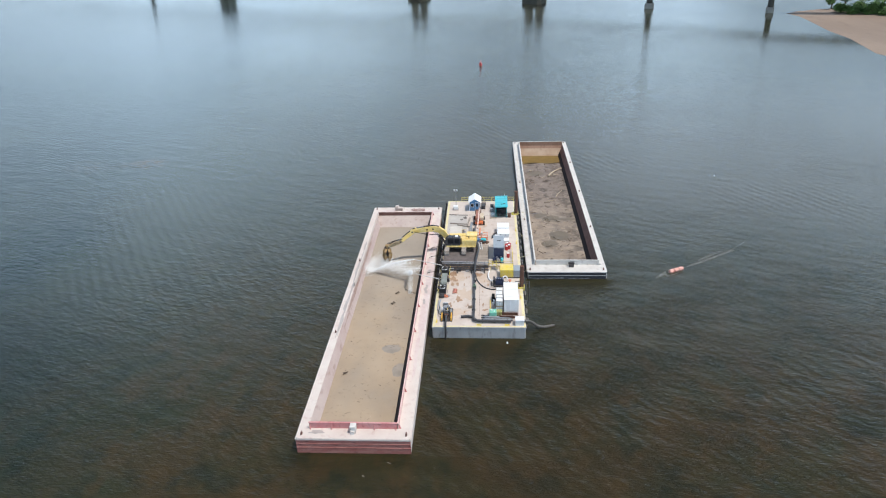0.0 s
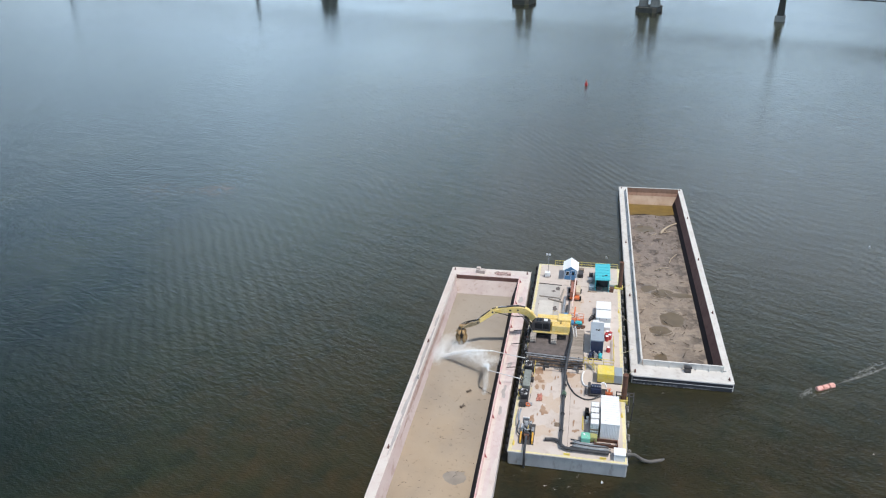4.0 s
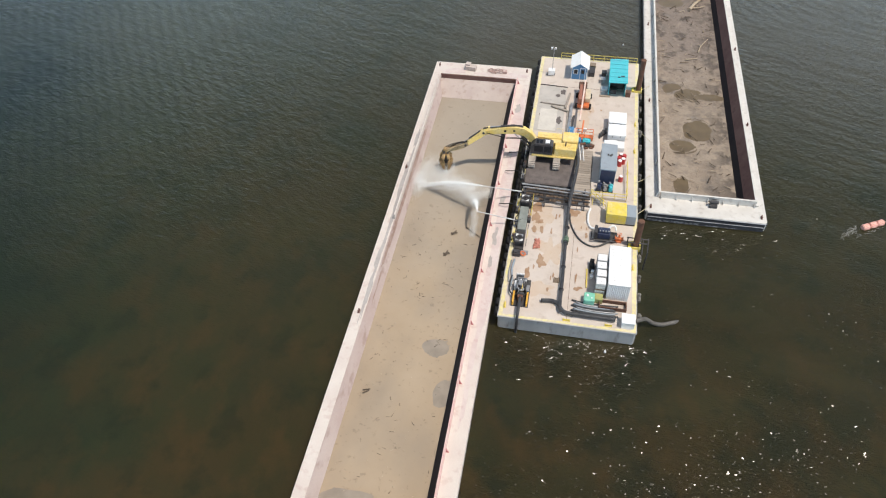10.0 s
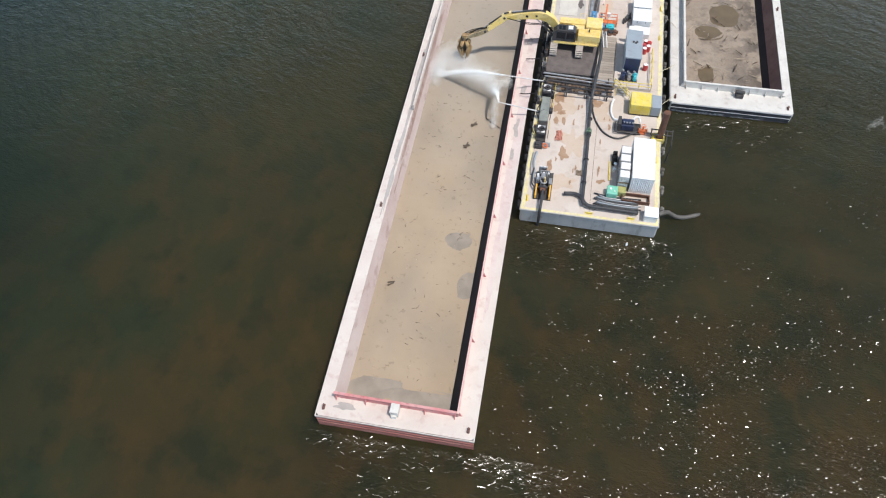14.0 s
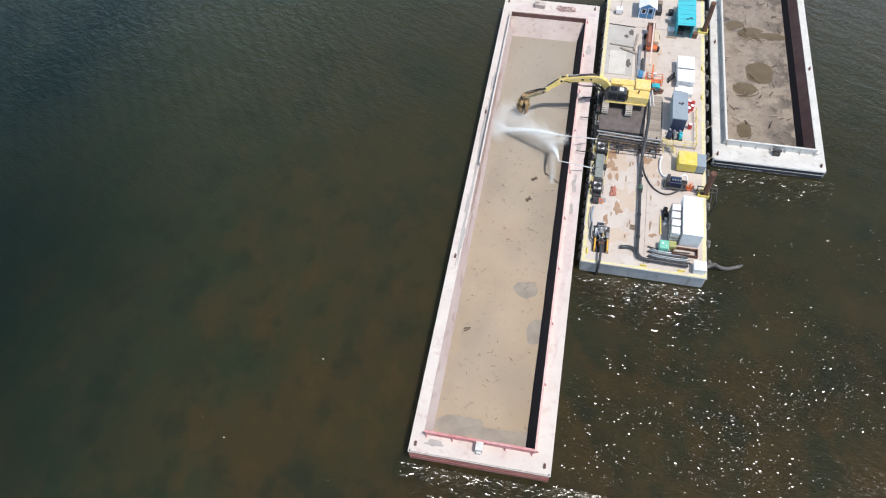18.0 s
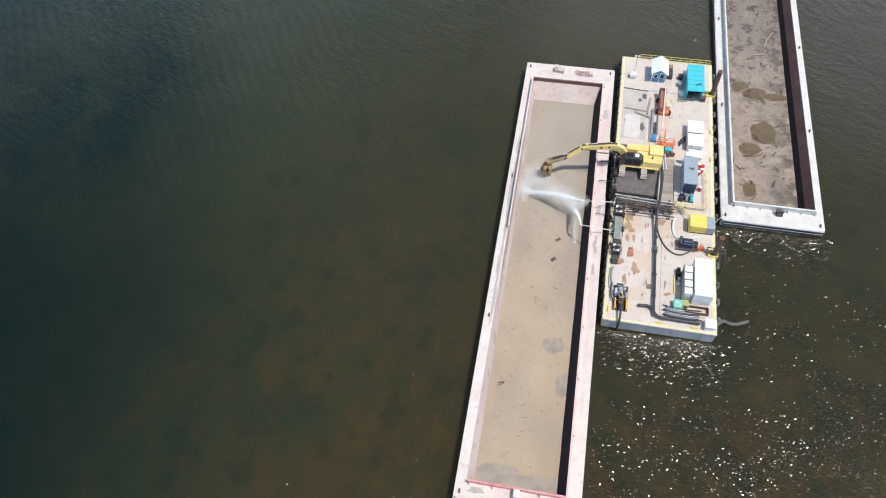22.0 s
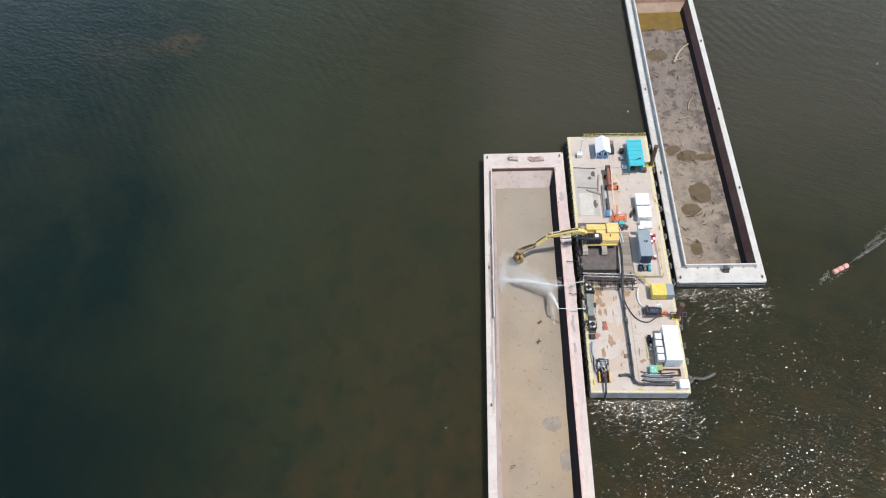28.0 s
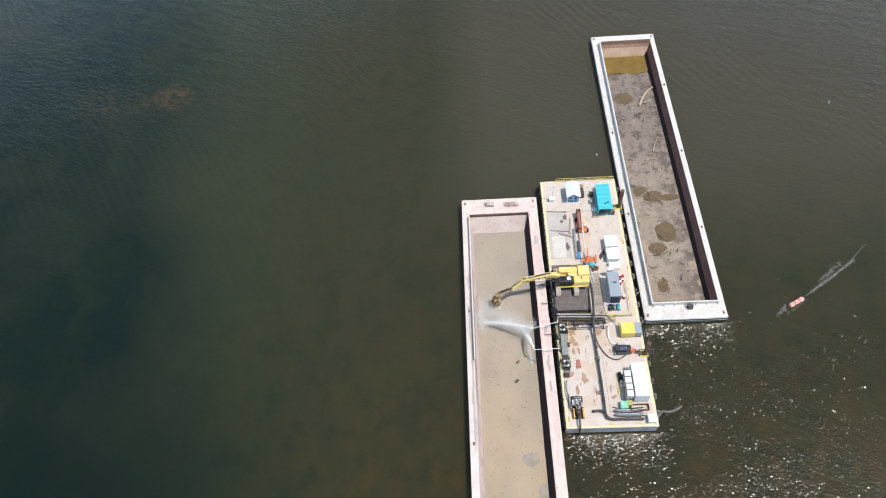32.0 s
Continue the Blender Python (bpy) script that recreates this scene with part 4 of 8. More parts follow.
for i in range(38):
    y = 1.0 + i * 1.36 + rng.uniform(-0.15, 0.15)
    tagged(fender(-0.25, y, DK - 0.35 + rng.uniform(-0.12, 0.12), rng.uniform(0.9, 1.08)), "scuffed rubber tyre hung as a fender between the barges", "tyre", "tyre fenders on the work barge")
for i in range(17):
    y = 2.2 + i * 3.0 + rng.uniform(-0.2, 0.2)
    tagged(fender(MW + 0.27, y, DK - 0.3, rng.uniform(0.95, 1.1)), "dusty rubber tyre hung as a fender on the barge side", "tyre", "tyre fenders on the work barge")


# ---- rails, spuds ----
def railing(label, pts, z, h=1.05, step=1.8, r=0.035, material=M_YELLOW, closed=False):
    """Posts and two rails along plan points."""
    e = thing("railing", label, "railing", (pts[0][0], pts[0][1], z))
    ox, oy = pts[0]
    bmp = B()
    rod(bmp, (0, 0, 0), (0, 0, h), r, r, 6)
    me = mesh_of("post", bmp, material)
    for a, b in zip(pts, pts[1:]):
        n = max(1, round(math.dist(a, b) / step))
        for i in range(n + 1):
            share("post", me, e, (a[0] - ox + (b[0] - a[0]) * i / n, a[1] - oy + (b[1] - a[1]) * i / n, 0))
        for k in (0.52, 1.0):
            bm = B()
            rod(bm, (a[0] - ox, a[1] - oy, h * k), (b[0] - ox, b[1] - oy, h * k), r, r, 6)
            part("rail", bm, material, e)
    return e


railing("yellow pipe railing along the end of the work barge", [(3.1, 52.65), (14.9, 52.65)], DK, r=0.045)
railing("yellow pipe railing round the generator platform", [(9.2, 20.7), (13.75, 20.7), (13.75, 27.5)], DK + 0.25, r=0.045)
railing("short yellow railing beside the steps", [(9.3, 21.2), (11.2, 18.9)], DK + 0.15, r=0.045, step=0.9)
railing("yellow railing beside the water monitors", [(2.05, 19.3), (2.05, 16.3)], DK, r=0.03, step=1.5)


def spud(x, y, h, label):
    e = thing("spud", label, "spud pile", (x, y, DK))
    bm = B()
    rod(bm, (0, 0, -2.9), (0, 0, h), 0.38, 0.38, 18)
    ring(bm, (0, 0, h), (0, 0, 1), 0.36, 0.05, 18, 6)
    part("spud_shaft", bm, M_RUST, e, "rust-brown steel pipe shaft")
    bm = B()
    box(bm, -0.62, 0.42, -0.55, -0.42, -0.35, 0.32, 0.03)
    box(bm, -0.62, 0.42, 0.42, 0.55, -0.35, 0.32, 0.03)
    box(bm, 0.42, 0.54, -0.55, 0.55, -0.35, 0.32, 0.03)
    box(bm, -0.95, -0.6, -0.5, 0.5, 0.0, 0.28, 0.03)
    part("collar", bm, M_YELLOW, e, "yellow spud collar")
    return e


spud(15.05, 13.1, 4.3, "rust-brown steel spud pile in a yellow collar")
spud(15.15, 45.5, 5.3, "rust-brown steel spud pile in a yellow collar")

e = thing("outrigger", "dark steel outrigger frame over the barge side", "frame", (15.3, 11.2, DK))
for p, q in (((-1.4, 2.4, 0.9), (1.15, 2.3, 0.9)), ((-1.3, 1.6, 0.9), (1.1, 1.6, 0.9)), ((1.15, 2.5, 0.9), (1.0, 0.3, 0.75)), ((0.55, 2.4, 0.9), (0.45, 0.5, 0.1)), ((1.0, 0.3, 0.75), (0.9, 0.1, -2.4)), ((-1.25, 2.4, 0.9), (-1.25, 2.4, 0.0)), ((-1.25, 1.6, 0.9), (-1.25, 1.6, 0.0))):
    bm = B()
    rod(bm, p, q, 0.07, 0.07, 8)
    part("strut", bm, M_DARKSTEEL, e)

# ---- excavator ----
EX, EY = 2.75, 28.4
mat = thing("excavator_mat", "dark grey rubber mat under the excavator", "mat", (0, 0, DK))
bm = B()
box(bm, 0.45, 6.9, 22.3, 32.2, 0.0, 0.16, 0.04)
part("mat_slab", bm, M_MAT, mat)
bm = B()
box(bm, 0.6, 6.75, 22.45, 32.1, 0.162, 0.2, 0.03)
part("mat_sheet", bm, M_MAT, mat)
walkway = thing("plank_walkway", "muddy timber plank walkway on the deck", "walkway", (8.15, 21.3, DK))
M_PLANK = worn("muddy_planks", (0.33, 0.28, 0.235), (0.39, 0.335, 0.285), (0.17, 0.13, 0.105), 0.4, 0.85, scale=0.8, vary=0.22)
bm = B()
for x in (-0.9, 0.0, 0.8):
    box(bm, x, x + 0.12, 0.05, 8.9, 0, 0.12)
part("bearer", bm, M_PLANK, walkway)
bm = B()
box(bm, -1.0, 1.0, 0.0, 0.41, 0.0, 0.045, 0.012)
ME_PLANK = mesh_of("plank", bm, M_PLANK)
for i in range(20):
    share("plank", ME_PLANK, walkway, (rng.uniform(-0.05, 0.05), 0.05 + i * 0.44, 0.122 + 0.004 * (i % 3)), rng.uniform(-0.012, 0.012))

exc = thing("excavator", "yellow tracked excavator with a long boom and grapple", "excavator", (EX, EY, DK + 0.2))
for sx in (-1.65, 1.65):
    bm = B()
    pr = []
    for k in range(20):
        a = 2 * math.pi * k / 20
        yy, zz = math.cos(a) * 0.52, math.sin(a) * 0.52
        pr.append((yy + (1.9 if math.cos(a) >= 0 else -2.7), zz + 0.52))
    lo, hi = [bm.verts.new((sx - 0.42, y, z)) for y, z in pr], [bm.verts.new((sx + 0.42, y, z)) for y, z in pr]
    for i in range(20):
        bm.faces.new((lo[i], lo[(i + 1) % 20], hi[(i + 1) % 20], hi[i]))
    bm.faces.new(lo[::-1])
    bm.faces.new(hi)
    tr = part("track", bm, M_DARKSTEEL, exc, "muddy steel crawler track")
    bm = B()
    box(bm, -0.46, 0.46, -0.085, 0.085, -0.03, 0.03)
    box(bm, -0.46, 0.46, -0.07, -0.03, 0.03, 0.075)
    me = mesh_of("shoe", bm, worn("dusty_track_steel", (0.56, 0.49, 0.43), (0.45, 0.39, 0.34), (0.2, 0.16, 0.13), 0.4, 0.8, 0.0, scale=2))
    for i in range(22):
        share("shoe", me, tr, (sx, -2.7 + i * 0.21, 1.06))
    for s in (-1, 1):
        for k in range(7):
            a = radians(-80 + 26 * k)
            ob = share("shoe", me, tr, (sx, s * 0.54 * math.cos(a) + (1.9 if s > 0 else -2.7), 0.52 + 0.54 * math.sin(a)))
            ob.rotation_euler = (s * (a - math.pi / 2), 0, 0)
bm = B()
box(bm, -1.3, 1.3, -1.1, 1.1, 0.45, 0.95, 0.08)
rod(bm, (0, 0, 0.9), (0, 0, 1.25), 0.85, 0.85, 20)
part("undercarriage", bm, M_DARKSTEEL, exc, "dark car body and slew ring")
bm = B()
box(bm, -1.75, 4.0, -1.75, 1.75, 1.2, 1.55, 0.04)
house = part("house_frame", bm, M_MACHINE, exc, "yellow deck frame")
for y0 in (-1.92, 1.76):
    bm = B()
    box(bm, -1.8, 3.9, y0, y0 + 0.16, 1.12, 1.3, 0.02)
    part("side_skirt", bm, M_MACHINE, house)
bm = B()
box(bm, 1.2, 4.05, -1.75, -0.3, 1.55, 2.55, 0.09)
cw = part("engine_hood", bm, M_MACHINE, exc, "yellow engine hood with louvres")
for i in range(7):
    bm = B()
    box(bm, 1.5, 3.9, -1.65 + i * 0.16, -1.58 + i * 0.16, 2.55, 2.575)
    part("louvre", bm, M_MACHINE, cw)
bm = B()
box(bm, 2.1, 4.2, -0.25, 1.75, 1.55, 2.85, 0.12)
part("counterweight", bm, M_MACHINE, exc, "rounded yellow counterweight block")
bm = B()
box(bm, -1.3, 2.05, 0.62, 1.75, 1.55, 2.45, 0.06)
box(bm, 0.3, 2.05, -0.25, 0.6, 1.55, 2.35, 0.05)
part("tank_cover", bm, M_MACHINE, exc, "yellow tank and valve covers")
for x in (1.2, 2.0, 2.9):
    bm = B()
    rod(bm, (x, 1.65, 2.4), (x, 1.65, 3.3 if x < 2.5 else 3.5), 0.025, 0.025, 6)
    part("handrail_post", bm, M_MACHINE, exc)
bm = B()
rod(bm, (1.2, 1.65, 3.3), (2.0, 1.65, 3.3), 0.025, 0.025, 6)
part("handrail", bm, M_MACHINE, exc)
bm = B()
rod(bm, (2.6, -0.9, 2.5), (2.6, -0.9, 3.1), 0.09, 0.08, 10)
part("exhaust_pipe", bm, M_DARKSTEEL, exc)
bm = B()
profile(bm, [(-2.0, 1.5), (0.95, 1.5), (0.95, 2.9), (0.6, 3.12), (-1.55, 3.12), (-2.0, 2.5)], -1.85, -0.55)
cab = part("cab", bm, M_DARKSTEEL, exc, "dark operator's cab with guarded windows")
for x0, x1 in ((-1.5, -0.35), (-0.2, 0.75)):
    bm = B()
    box(bm, x0, x1, -1.875, -1.855, 1.9, 2.85, 0.02)
    part("side_window", bm, M_GLASS, cab, "dark glass side window")
bm = B()
box(bm, -1.3, -0.45, -1.6, -0.8, 3.125, 3.15, 0.01)
part("roof_window", bm, M_GLASS, cab, "dark roof window")
bm = B()
box(bm, -0.1, 0.5, -1.5, -0.85, 3.12, 3.25, 0.03)
part("cooler", bm, M_WHITEBOX, cab, "white roof unit")
for x in (-1.5, -0.9, -0.3, 0.3):
    bm = B()
    box(bm, x - 0.03, x + 0.03, -1.84, -0.56, 3.12, 3.17)
    part("guard_bar", bm, M_DARKSTEEL, cab)


def beam_path(bm, pts, widths, y, half):
    """A box-section arm in the x-z plane: pts along it, with its depth at each."""
    rows = []
    for i, (x, z) in enumerate(pts):
        a, b = pts[max(0, i - 1)], pts[min(len(pts) - 1, i + 1)]
        d = Vector((b[0] - a[0], b[1] - a[1])).normalized()
        nx, nz = -d.y, d.x
        w = widths[i] / 2
        yy = y[i] if isinstance(y, (list, tuple)) else y
        rows.append([bm.verts.new(p) for p in ((x + nx * w, yy - half, z + nz * w), (x + nx * w, yy + half, z + nz * w), (x - nx * w, yy + half, z - nz * w), (x - nx * w, yy - half, z - nz * w))])
    for a, b in zip(rows, rows[1:]):
        for k in range(4):
            bm.faces.new((a[k], a[(k + 1) % 4], b[(k + 1) % 4], b[k]))
    bm.faces.new(rows[0][::-1])
    bm.faces.new(rows[-1])
    bmesh.ops.recalc_face_normals(bm, faces=bm.faces[:])
    bmesh.ops.bevel(bm, geom=[e for e in bm.edges], offset=0.03, segments=1, affect="EDGES")
    return bm


# arm points, in the excavator's own frame
boom_pts = [(-1.1, 1.7), (-1.75, 2.75), (-2.5, 4.0), (-3.3, 4.75), (-4.3, 5.05), (-5.7, 5.05), (-7.1, 4.85), (-8.25, 4.6)]
boom_y = [-0.15, -0.4, -0.9, -1.3, -1.6, -1.85, -2.0, -2.1]
boom = part("boom", beam_path(B(), boom_pts, [0.6, 0.95, 1.12, 1.2, 1.12, 0.95, 0.78, 0.56], boom_y, 0.33), M_MACHINE, exc, "long yellow goose-neck boom")
bm = B()
box(bm, -6.0, -5.3, -2.17, -2.16, 4.9, 5.2, m=None)
part("maker_plate", bm, M_BLACK, boom, "dark maker's badge")
for k in range(3):
    bm = tube(B(), curve_points([(-2.2, -0.45 - 0.12 * k, 3.9), (-3.3, -1.2 - 0.12 * k, 5.4), (-4.6, -1.6 - 0.1 * k, 5.7), (-6.2, -1.85 - 0.1 * k, 5.55), (-7.6, -2.0 - 0.1 * k, 5.35), (-8.4, -2.05 - 0.12 * k, 5.15)], 6), 0.04, 6)
    part("hydraulic_pipe", bm, M_DARKSTEEL if k else M_BLACK, boom, "dark hydraulic line along the boom")
stick_pts = [(-7.4, 5.25), (-8.3, 4.6), (-9.4, 3.75), (-10.5, 2.95), (-11.6, 2.3)]
M_MUDARM = worn("muddy_yellow_arm", (0.50, 0.39, 0.23), (0.36, 0.26, 0.15), (0.10, 0.075, 0.05), 0.6, 0.7, scale=2.2, edge=(0.45, 0.6))
stick = part("stick", beam_path(B(), stick_pts[:4], [0.5, 0.85, 0.7, 0.55], [-2.0, -2.15, -2.5, -2.9], 0.24), M_MACHINE, exc, "yellow dipper stick")
part("stick_end", beam_path(B(), [(-10.3, 3.08), (-11.2, 2.6), (-12.3, 2.3), (-13.1, 2.35)], [0.62, 0.6, 0.52, 0.4], [-2.85, -3.1, -3.45, -3.75], 0.26), M_MUDARM, exc, "muddy brown lower stick with linkage")
for o in (-0.34, 0.34):
    bm = B()
    rod(bm, (-10.9, -3.0 + o, 3.1), (-12.2, -3.4 + o, 2.75), 0.08, 0.08, 8)
    rod(bm, (-12.2, -3.4 + o, 2.75), (-13.0, -3.75 + o, 2.2), 0.08, 0.08, 8)
    part("link_arm", bm, M_MUDARM, exc, "muddy link arm")
for x, z, y in ((-8.3, 4.6, -2.1), (-4.3, 5.05, -1.6), (-10.6, 2.9, -2.95)):
    bm = B()
    rod(bm, (x, y - 0.36, z), (x, y + 0.36, z), 0.16, 0.16, 12)
    part("pivot_pin", bm, M_DARKSTEEL, boom, "greasy pivot pin")


def ram(p, q, r, parent):
    p, q = Vector(p), Vector(q)
    bm = B()
    rod(bm, p, p + (q - p) * 0.58, r, r, 10)
    ob = part("hydraulic_cylinder", bm, M_DARKSTEEL, parent, "black hydraulic cylinder")
    bm = B()
    rod(bm, p + (q - p) * 0.55, q, r * 0.55, r * 0.55, 8)
    part("piston_rod", bm, M_STEEL, ob, "bright steel rod")


for dy in (-0.45, 0.2):
    ram((-2.0, -0.4 + dy, 1.5), (-4.2, -1.5 + dy, 4.6), 0.13, exc)
ram((-4.2, -1.6, 5.75), (-7.5, -2.1, 5.5), 0.12, exc)
ram((-8.7, -2.25, 4.85), (-11.3, -3.1, 2.95), 0.1, exc)
# grapple
gx, gy, gz = -13.2, -3.8, 2.15
bm = B()
box(bm, -0.3, 0.3, -0.3, 0.3, -0.2, 0.45, 0.05)
rod(bm, (0.1, 0.05, 0.3), (1.15, 0.55, 0.42), 0.16, 0.2, 8)
rod(bm, (0, 0, -0.7), (0, 0, -0.15), 0.32, 0.3, 12)
bmesh.ops.transform(bm, matrix=Matrix.Translation((gx, gy, gz)), verts=bm.verts[:])
M_GRAP = worn("muddy_grapple_steel", (0.40, 0.26, 0.11), (0.24, 0.15, 0.08), (0.05, 0.045, 0.04), 0.6, 0.7, scale=2)
part("rotator", bm, M_GRAP, exc, "muddy grapple rotator")
bm = B()
rod(bm, (gx, gy, gz - 2.0), (gx, gy, gz - 0.5), 0.3, 0.36, 10)
part("grapple_core", bm, M_DARKSTEEL, exc, "dark greasy grapple core")
for k in range(5):
    a = math.pi * 0.4 * k + 0.5
    bm = B()
    c, s = math.cos(a), math.sin(a)
    prof = [(0.35, -0.35), (0.66, -0.8), (0.76, -1.7), (0.62, -2.6), (0.18, -3.4)]
    tube(bm, [(gx + r * c, gy + r * s, gz + z) for r, z in prof], [0.22, 0.27, 0.28, 0.22, 0.08], 6)
    for dz in (0.9, 1.4, 1.9, 2.4):
        rod(bm, (gx + 0.72 * c - 0.26 * s, gy + 0.72 * s + 0.26 * c, gz - dz), (gx + 0.72 * c + 0.26 * s, gy + 0.72 * s - 0.26 * c, gz - dz), 0.06, 0.06, 6)
    part("tine", bm, M_GRAP, exc, "curved grapple tine")
    bm = B()
    rod(bm, (gx + 0.3 * c, gy + 0.3 * s, gz + 0.2), (gx + 0.7 * c, gy + 0.7 * s, gz - 1.0), 0.09, 0.07, 8)
    part("tine_cylinder", bm, M_DARKSTEEL, exc)
for k in range(3):
    bm = B()
    o = 0.12 * k
    tube(bm, curve_points([(-10.2, -2.8 - o, 3.4), (-11.4, -3.0 - o, 3.2), (-12.6, -3.3 - o, 2.9 - o), (-13.4, -3.4 - o, 2.3), (-13.1, -3.5, 1.6)], 6), 0.045, 6)
    part("hose", bm, M_BLACK, exc, "slack black hydraulic hose")
for k in range(2):
    bm = B()
    tube(bm, curve_points([(-2.6, -1.4 - 0.1 * k, 3.5), (-3.8, -2.0 - 0.1 * k, 4.0), (-5.2, -2.3, 4.2 - 0.2 * k), (-6.6, -2.4, 4.4), (-7.9, -2.45, 4.7)], 6), 0.045, 6)
    part("hose", bm, M_BLACK, exc, "slack black hydraulic hose")

# ---- cabins, container, boxes ----
con = thing("shipping_container", "white corrugated shipping container on the deck", "container", (11.75, 4.3, DK))
CW, CL, CH = 2.44, 6.06, 2.6


def corrugated(bm, length, h, n, depth=0.035):
    """A corrugated sheet along x, facing -y, that stands on z = 0."""
    w = length / n
    rows = []
    for i in range(n):
        for f, d in ((0.0, 0), (0.3, 0), (0.42, depth), (0.72, depth), (0.84, 0)):
            rows.append((w * (i + f), -d))
    rows.append((length, 0))
    a, b = [bm.verts.new((x, y, 0)) for x, y in rows], [bm.verts.new((x, y, h)) for x, y in rows]
    for i in range(len(rows) - 1):
        bm.faces.new((a[i], a[i + 1], b[i + 1], b[i]))
    return bm


body = B()
box(body, 0.04, CW - 0.04, 0.04, CL - 0.04, 0.12, CH - 0.04)
part("body", body, M_WHITEBOX, con)
for nm, ln, m in (("end_wall", CW - 0.2, Matrix.Translation((0.1, 0.03, 0.15))), ("end_wall", CW - 0.2, Matrix.Translation((CW - 0.1, CL - 0.03, 0.15)) @ Matrix.Rotation(math.pi, 4, "Z")), ("side_wall", CL - 0.2, Matrix.Translation((CW - 0.03, 0.1, 0.15)) @ Matrix.Rotation(math.pi / 2, 4, "Z")), ("side_wall", CL - 0.2, Matrix.Translation((0.03, CL - 0.1, 0.15)) @ Matrix.Rotation(-math.pi / 2, 4, "Z"))):
    bm = corrugated(B(), ln, CH - 0.28, 11 if nm == "end_wall" else 26)
    bmesh.ops.transform(bm, matrix=m, verts=bm.verts[:])
    part(nm, bm, M_WHITEBOX, con)
for x in (0, CW - 0.12):
    for y in (0, CL - 0.12):
        bm = B()
        box(bm, x, x + 0.12, y, y + 0.12, 0, CH, 0.015)
        part("corner_post", bm, M_WHITEBOX, con)
bm = B()
for y in (0.0, CL - 0.1):
    box(bm, 0.12, CW - 0.12, y, y + 0.1, CH - 0.12, CH - 0.005, 0.01)
    box(bm, 0.12, CW - 0.12, y, y + 0.1, 0, 0.15, 0.01)
for x in (0.0, CW - 0.1):
    box(bm, x, x + 0.1, 0.12, CL - 0.12, CH - 0.1, CH - 0.005, 0.01)
    box(bm, x, x + 0.1, 0.12, CL - 0.12, 0, 0.15, 0.01)
part("frame_rail", bm, M_WHITEBOX, con)
for i in range(12):
    bm = B()
    box(bm, 0.15, CW - 0.15, 0.25 + i * 0.47, 0.25 + i * 0.47 + 0.22, CH - 0.04, CH - 0.022, 0.006)
    part("roof_rib", bm, M_WHITEBOX, con)


# stacked white totes
def tote(x, y, z):
    e = thing("tote", "white plastic liquid tote in a steel cage", "tote", (x, y, z), group="totes beside the container")
    bm = B()
    box(bm, 0.05, 1.1, 0.05, 1.05, 0.16, 1.08, 0.07)
    rod(bm, (0.57, 0.55, 1.08), (0.57, 0.55, 1.13), 0.14, 0.14, 12)
    part("tank", bm, M_WHITEBOX, e)
    bm = B()
    box(bm, 0, 1.15, 0, 1.1, 0.0, 0.05)
    for xx in (0.0, 0.5, 1.0):
        box(bm, xx, xx + 0.15, 0, 1.1, 0.05, 0.15)
    part("pallet", bm, M_WOOD, e, "wooden pallet base")
    bm = B()
    for xx in (0.0, 0.28, 0.57, 0.86, 1.13):
        for yy in (0.0, 1.08):
            box(bm, xx, xx + 0.02, yy, yy + 0.02, 0.15, 1.1)
    for yy in (0.27, 0.54, 0.81):
        for xx in (0.0, 1.13):
            box(bm, xx, xx + 0.02, yy, yy + 0.02, 0.15, 1.1)
    for zz in (0.4, 0.75, 1.08):
        for yy in (0.0, 1.08):
            box(bm, 0, 1.15, yy, yy + 0.02, zz, zz + 0.02)
        for xx in (0.0, 1.13):
            box(bm, xx, xx + 0.02, 0, 1.1, zz, zz + 0.02)
    part("cage", bm, M_STEEL, e, "galvanised cage")
    return e


t0 = tote(10.4, 4.5, DK)
for i in range(4):
    for k in range(2):
        if i or k:
            copy_thing(t0, pose(10.42 + 0.04 * (i % 2), 4.5 + i * 1.2, DK + k * 1.14))

# grey generator cabin on its platform
plat = thing("platform", "low tan steel platform under the generator cabin", "platform", (9.2, 20.7, DK))
bm = B()
box(bm, 0, 4.6, 0, 8.9, 0.0, 0.25, 0.02)
part("slab", bm, M_DECK, plat)
steps = thing("steps", "short steel steps with yellow edges up to the platform", "steps", (9.5, 19.3, DK))
for i in range(3):
    bm = B()
    box(bm, 0.1 + i * 0.05, 1.4, 0.25 + i * 0.35, 0.55 + i * 0.35, 0.02 + i * 0.08, 0.06 + i * 0.08, 0.01)
    part("tread", bm, M_STEEL, steps)
for x in (0.05, 1.45):
    bm = B()
    rod(bm, (x, 0.1, 0.05), (x, 1.35, 0.3), 0.04, 0.04, 6)
    part("stringer", bm, M_YELLOW, steps)
cabin = thing("generator_cabin", "blue-grey steel generator cabin with dark end", "generator", (9.9, 23.9, DK + 0.25))
bm = B()
box(bm, 0.25, 2.2, -0.5, 4.65, 0.0, 2.5, 0.05)
part("body", bm, M_GREYBOX, cabin)
bm = B()
box(bm, 0.19, 2.26, -0.56, 4.71, 2.5, 2.62, 0.03)
part("roof", bm, M_GREYBOX, cabin, "flat blue-grey roof")
bm = B()
box(bm, 0.3, 2.15, -0.55, -0.505, 0.15, 2.4, 0.015)
part("end_panel", bm, M_NAVY, cabin, "dark navy end panel")
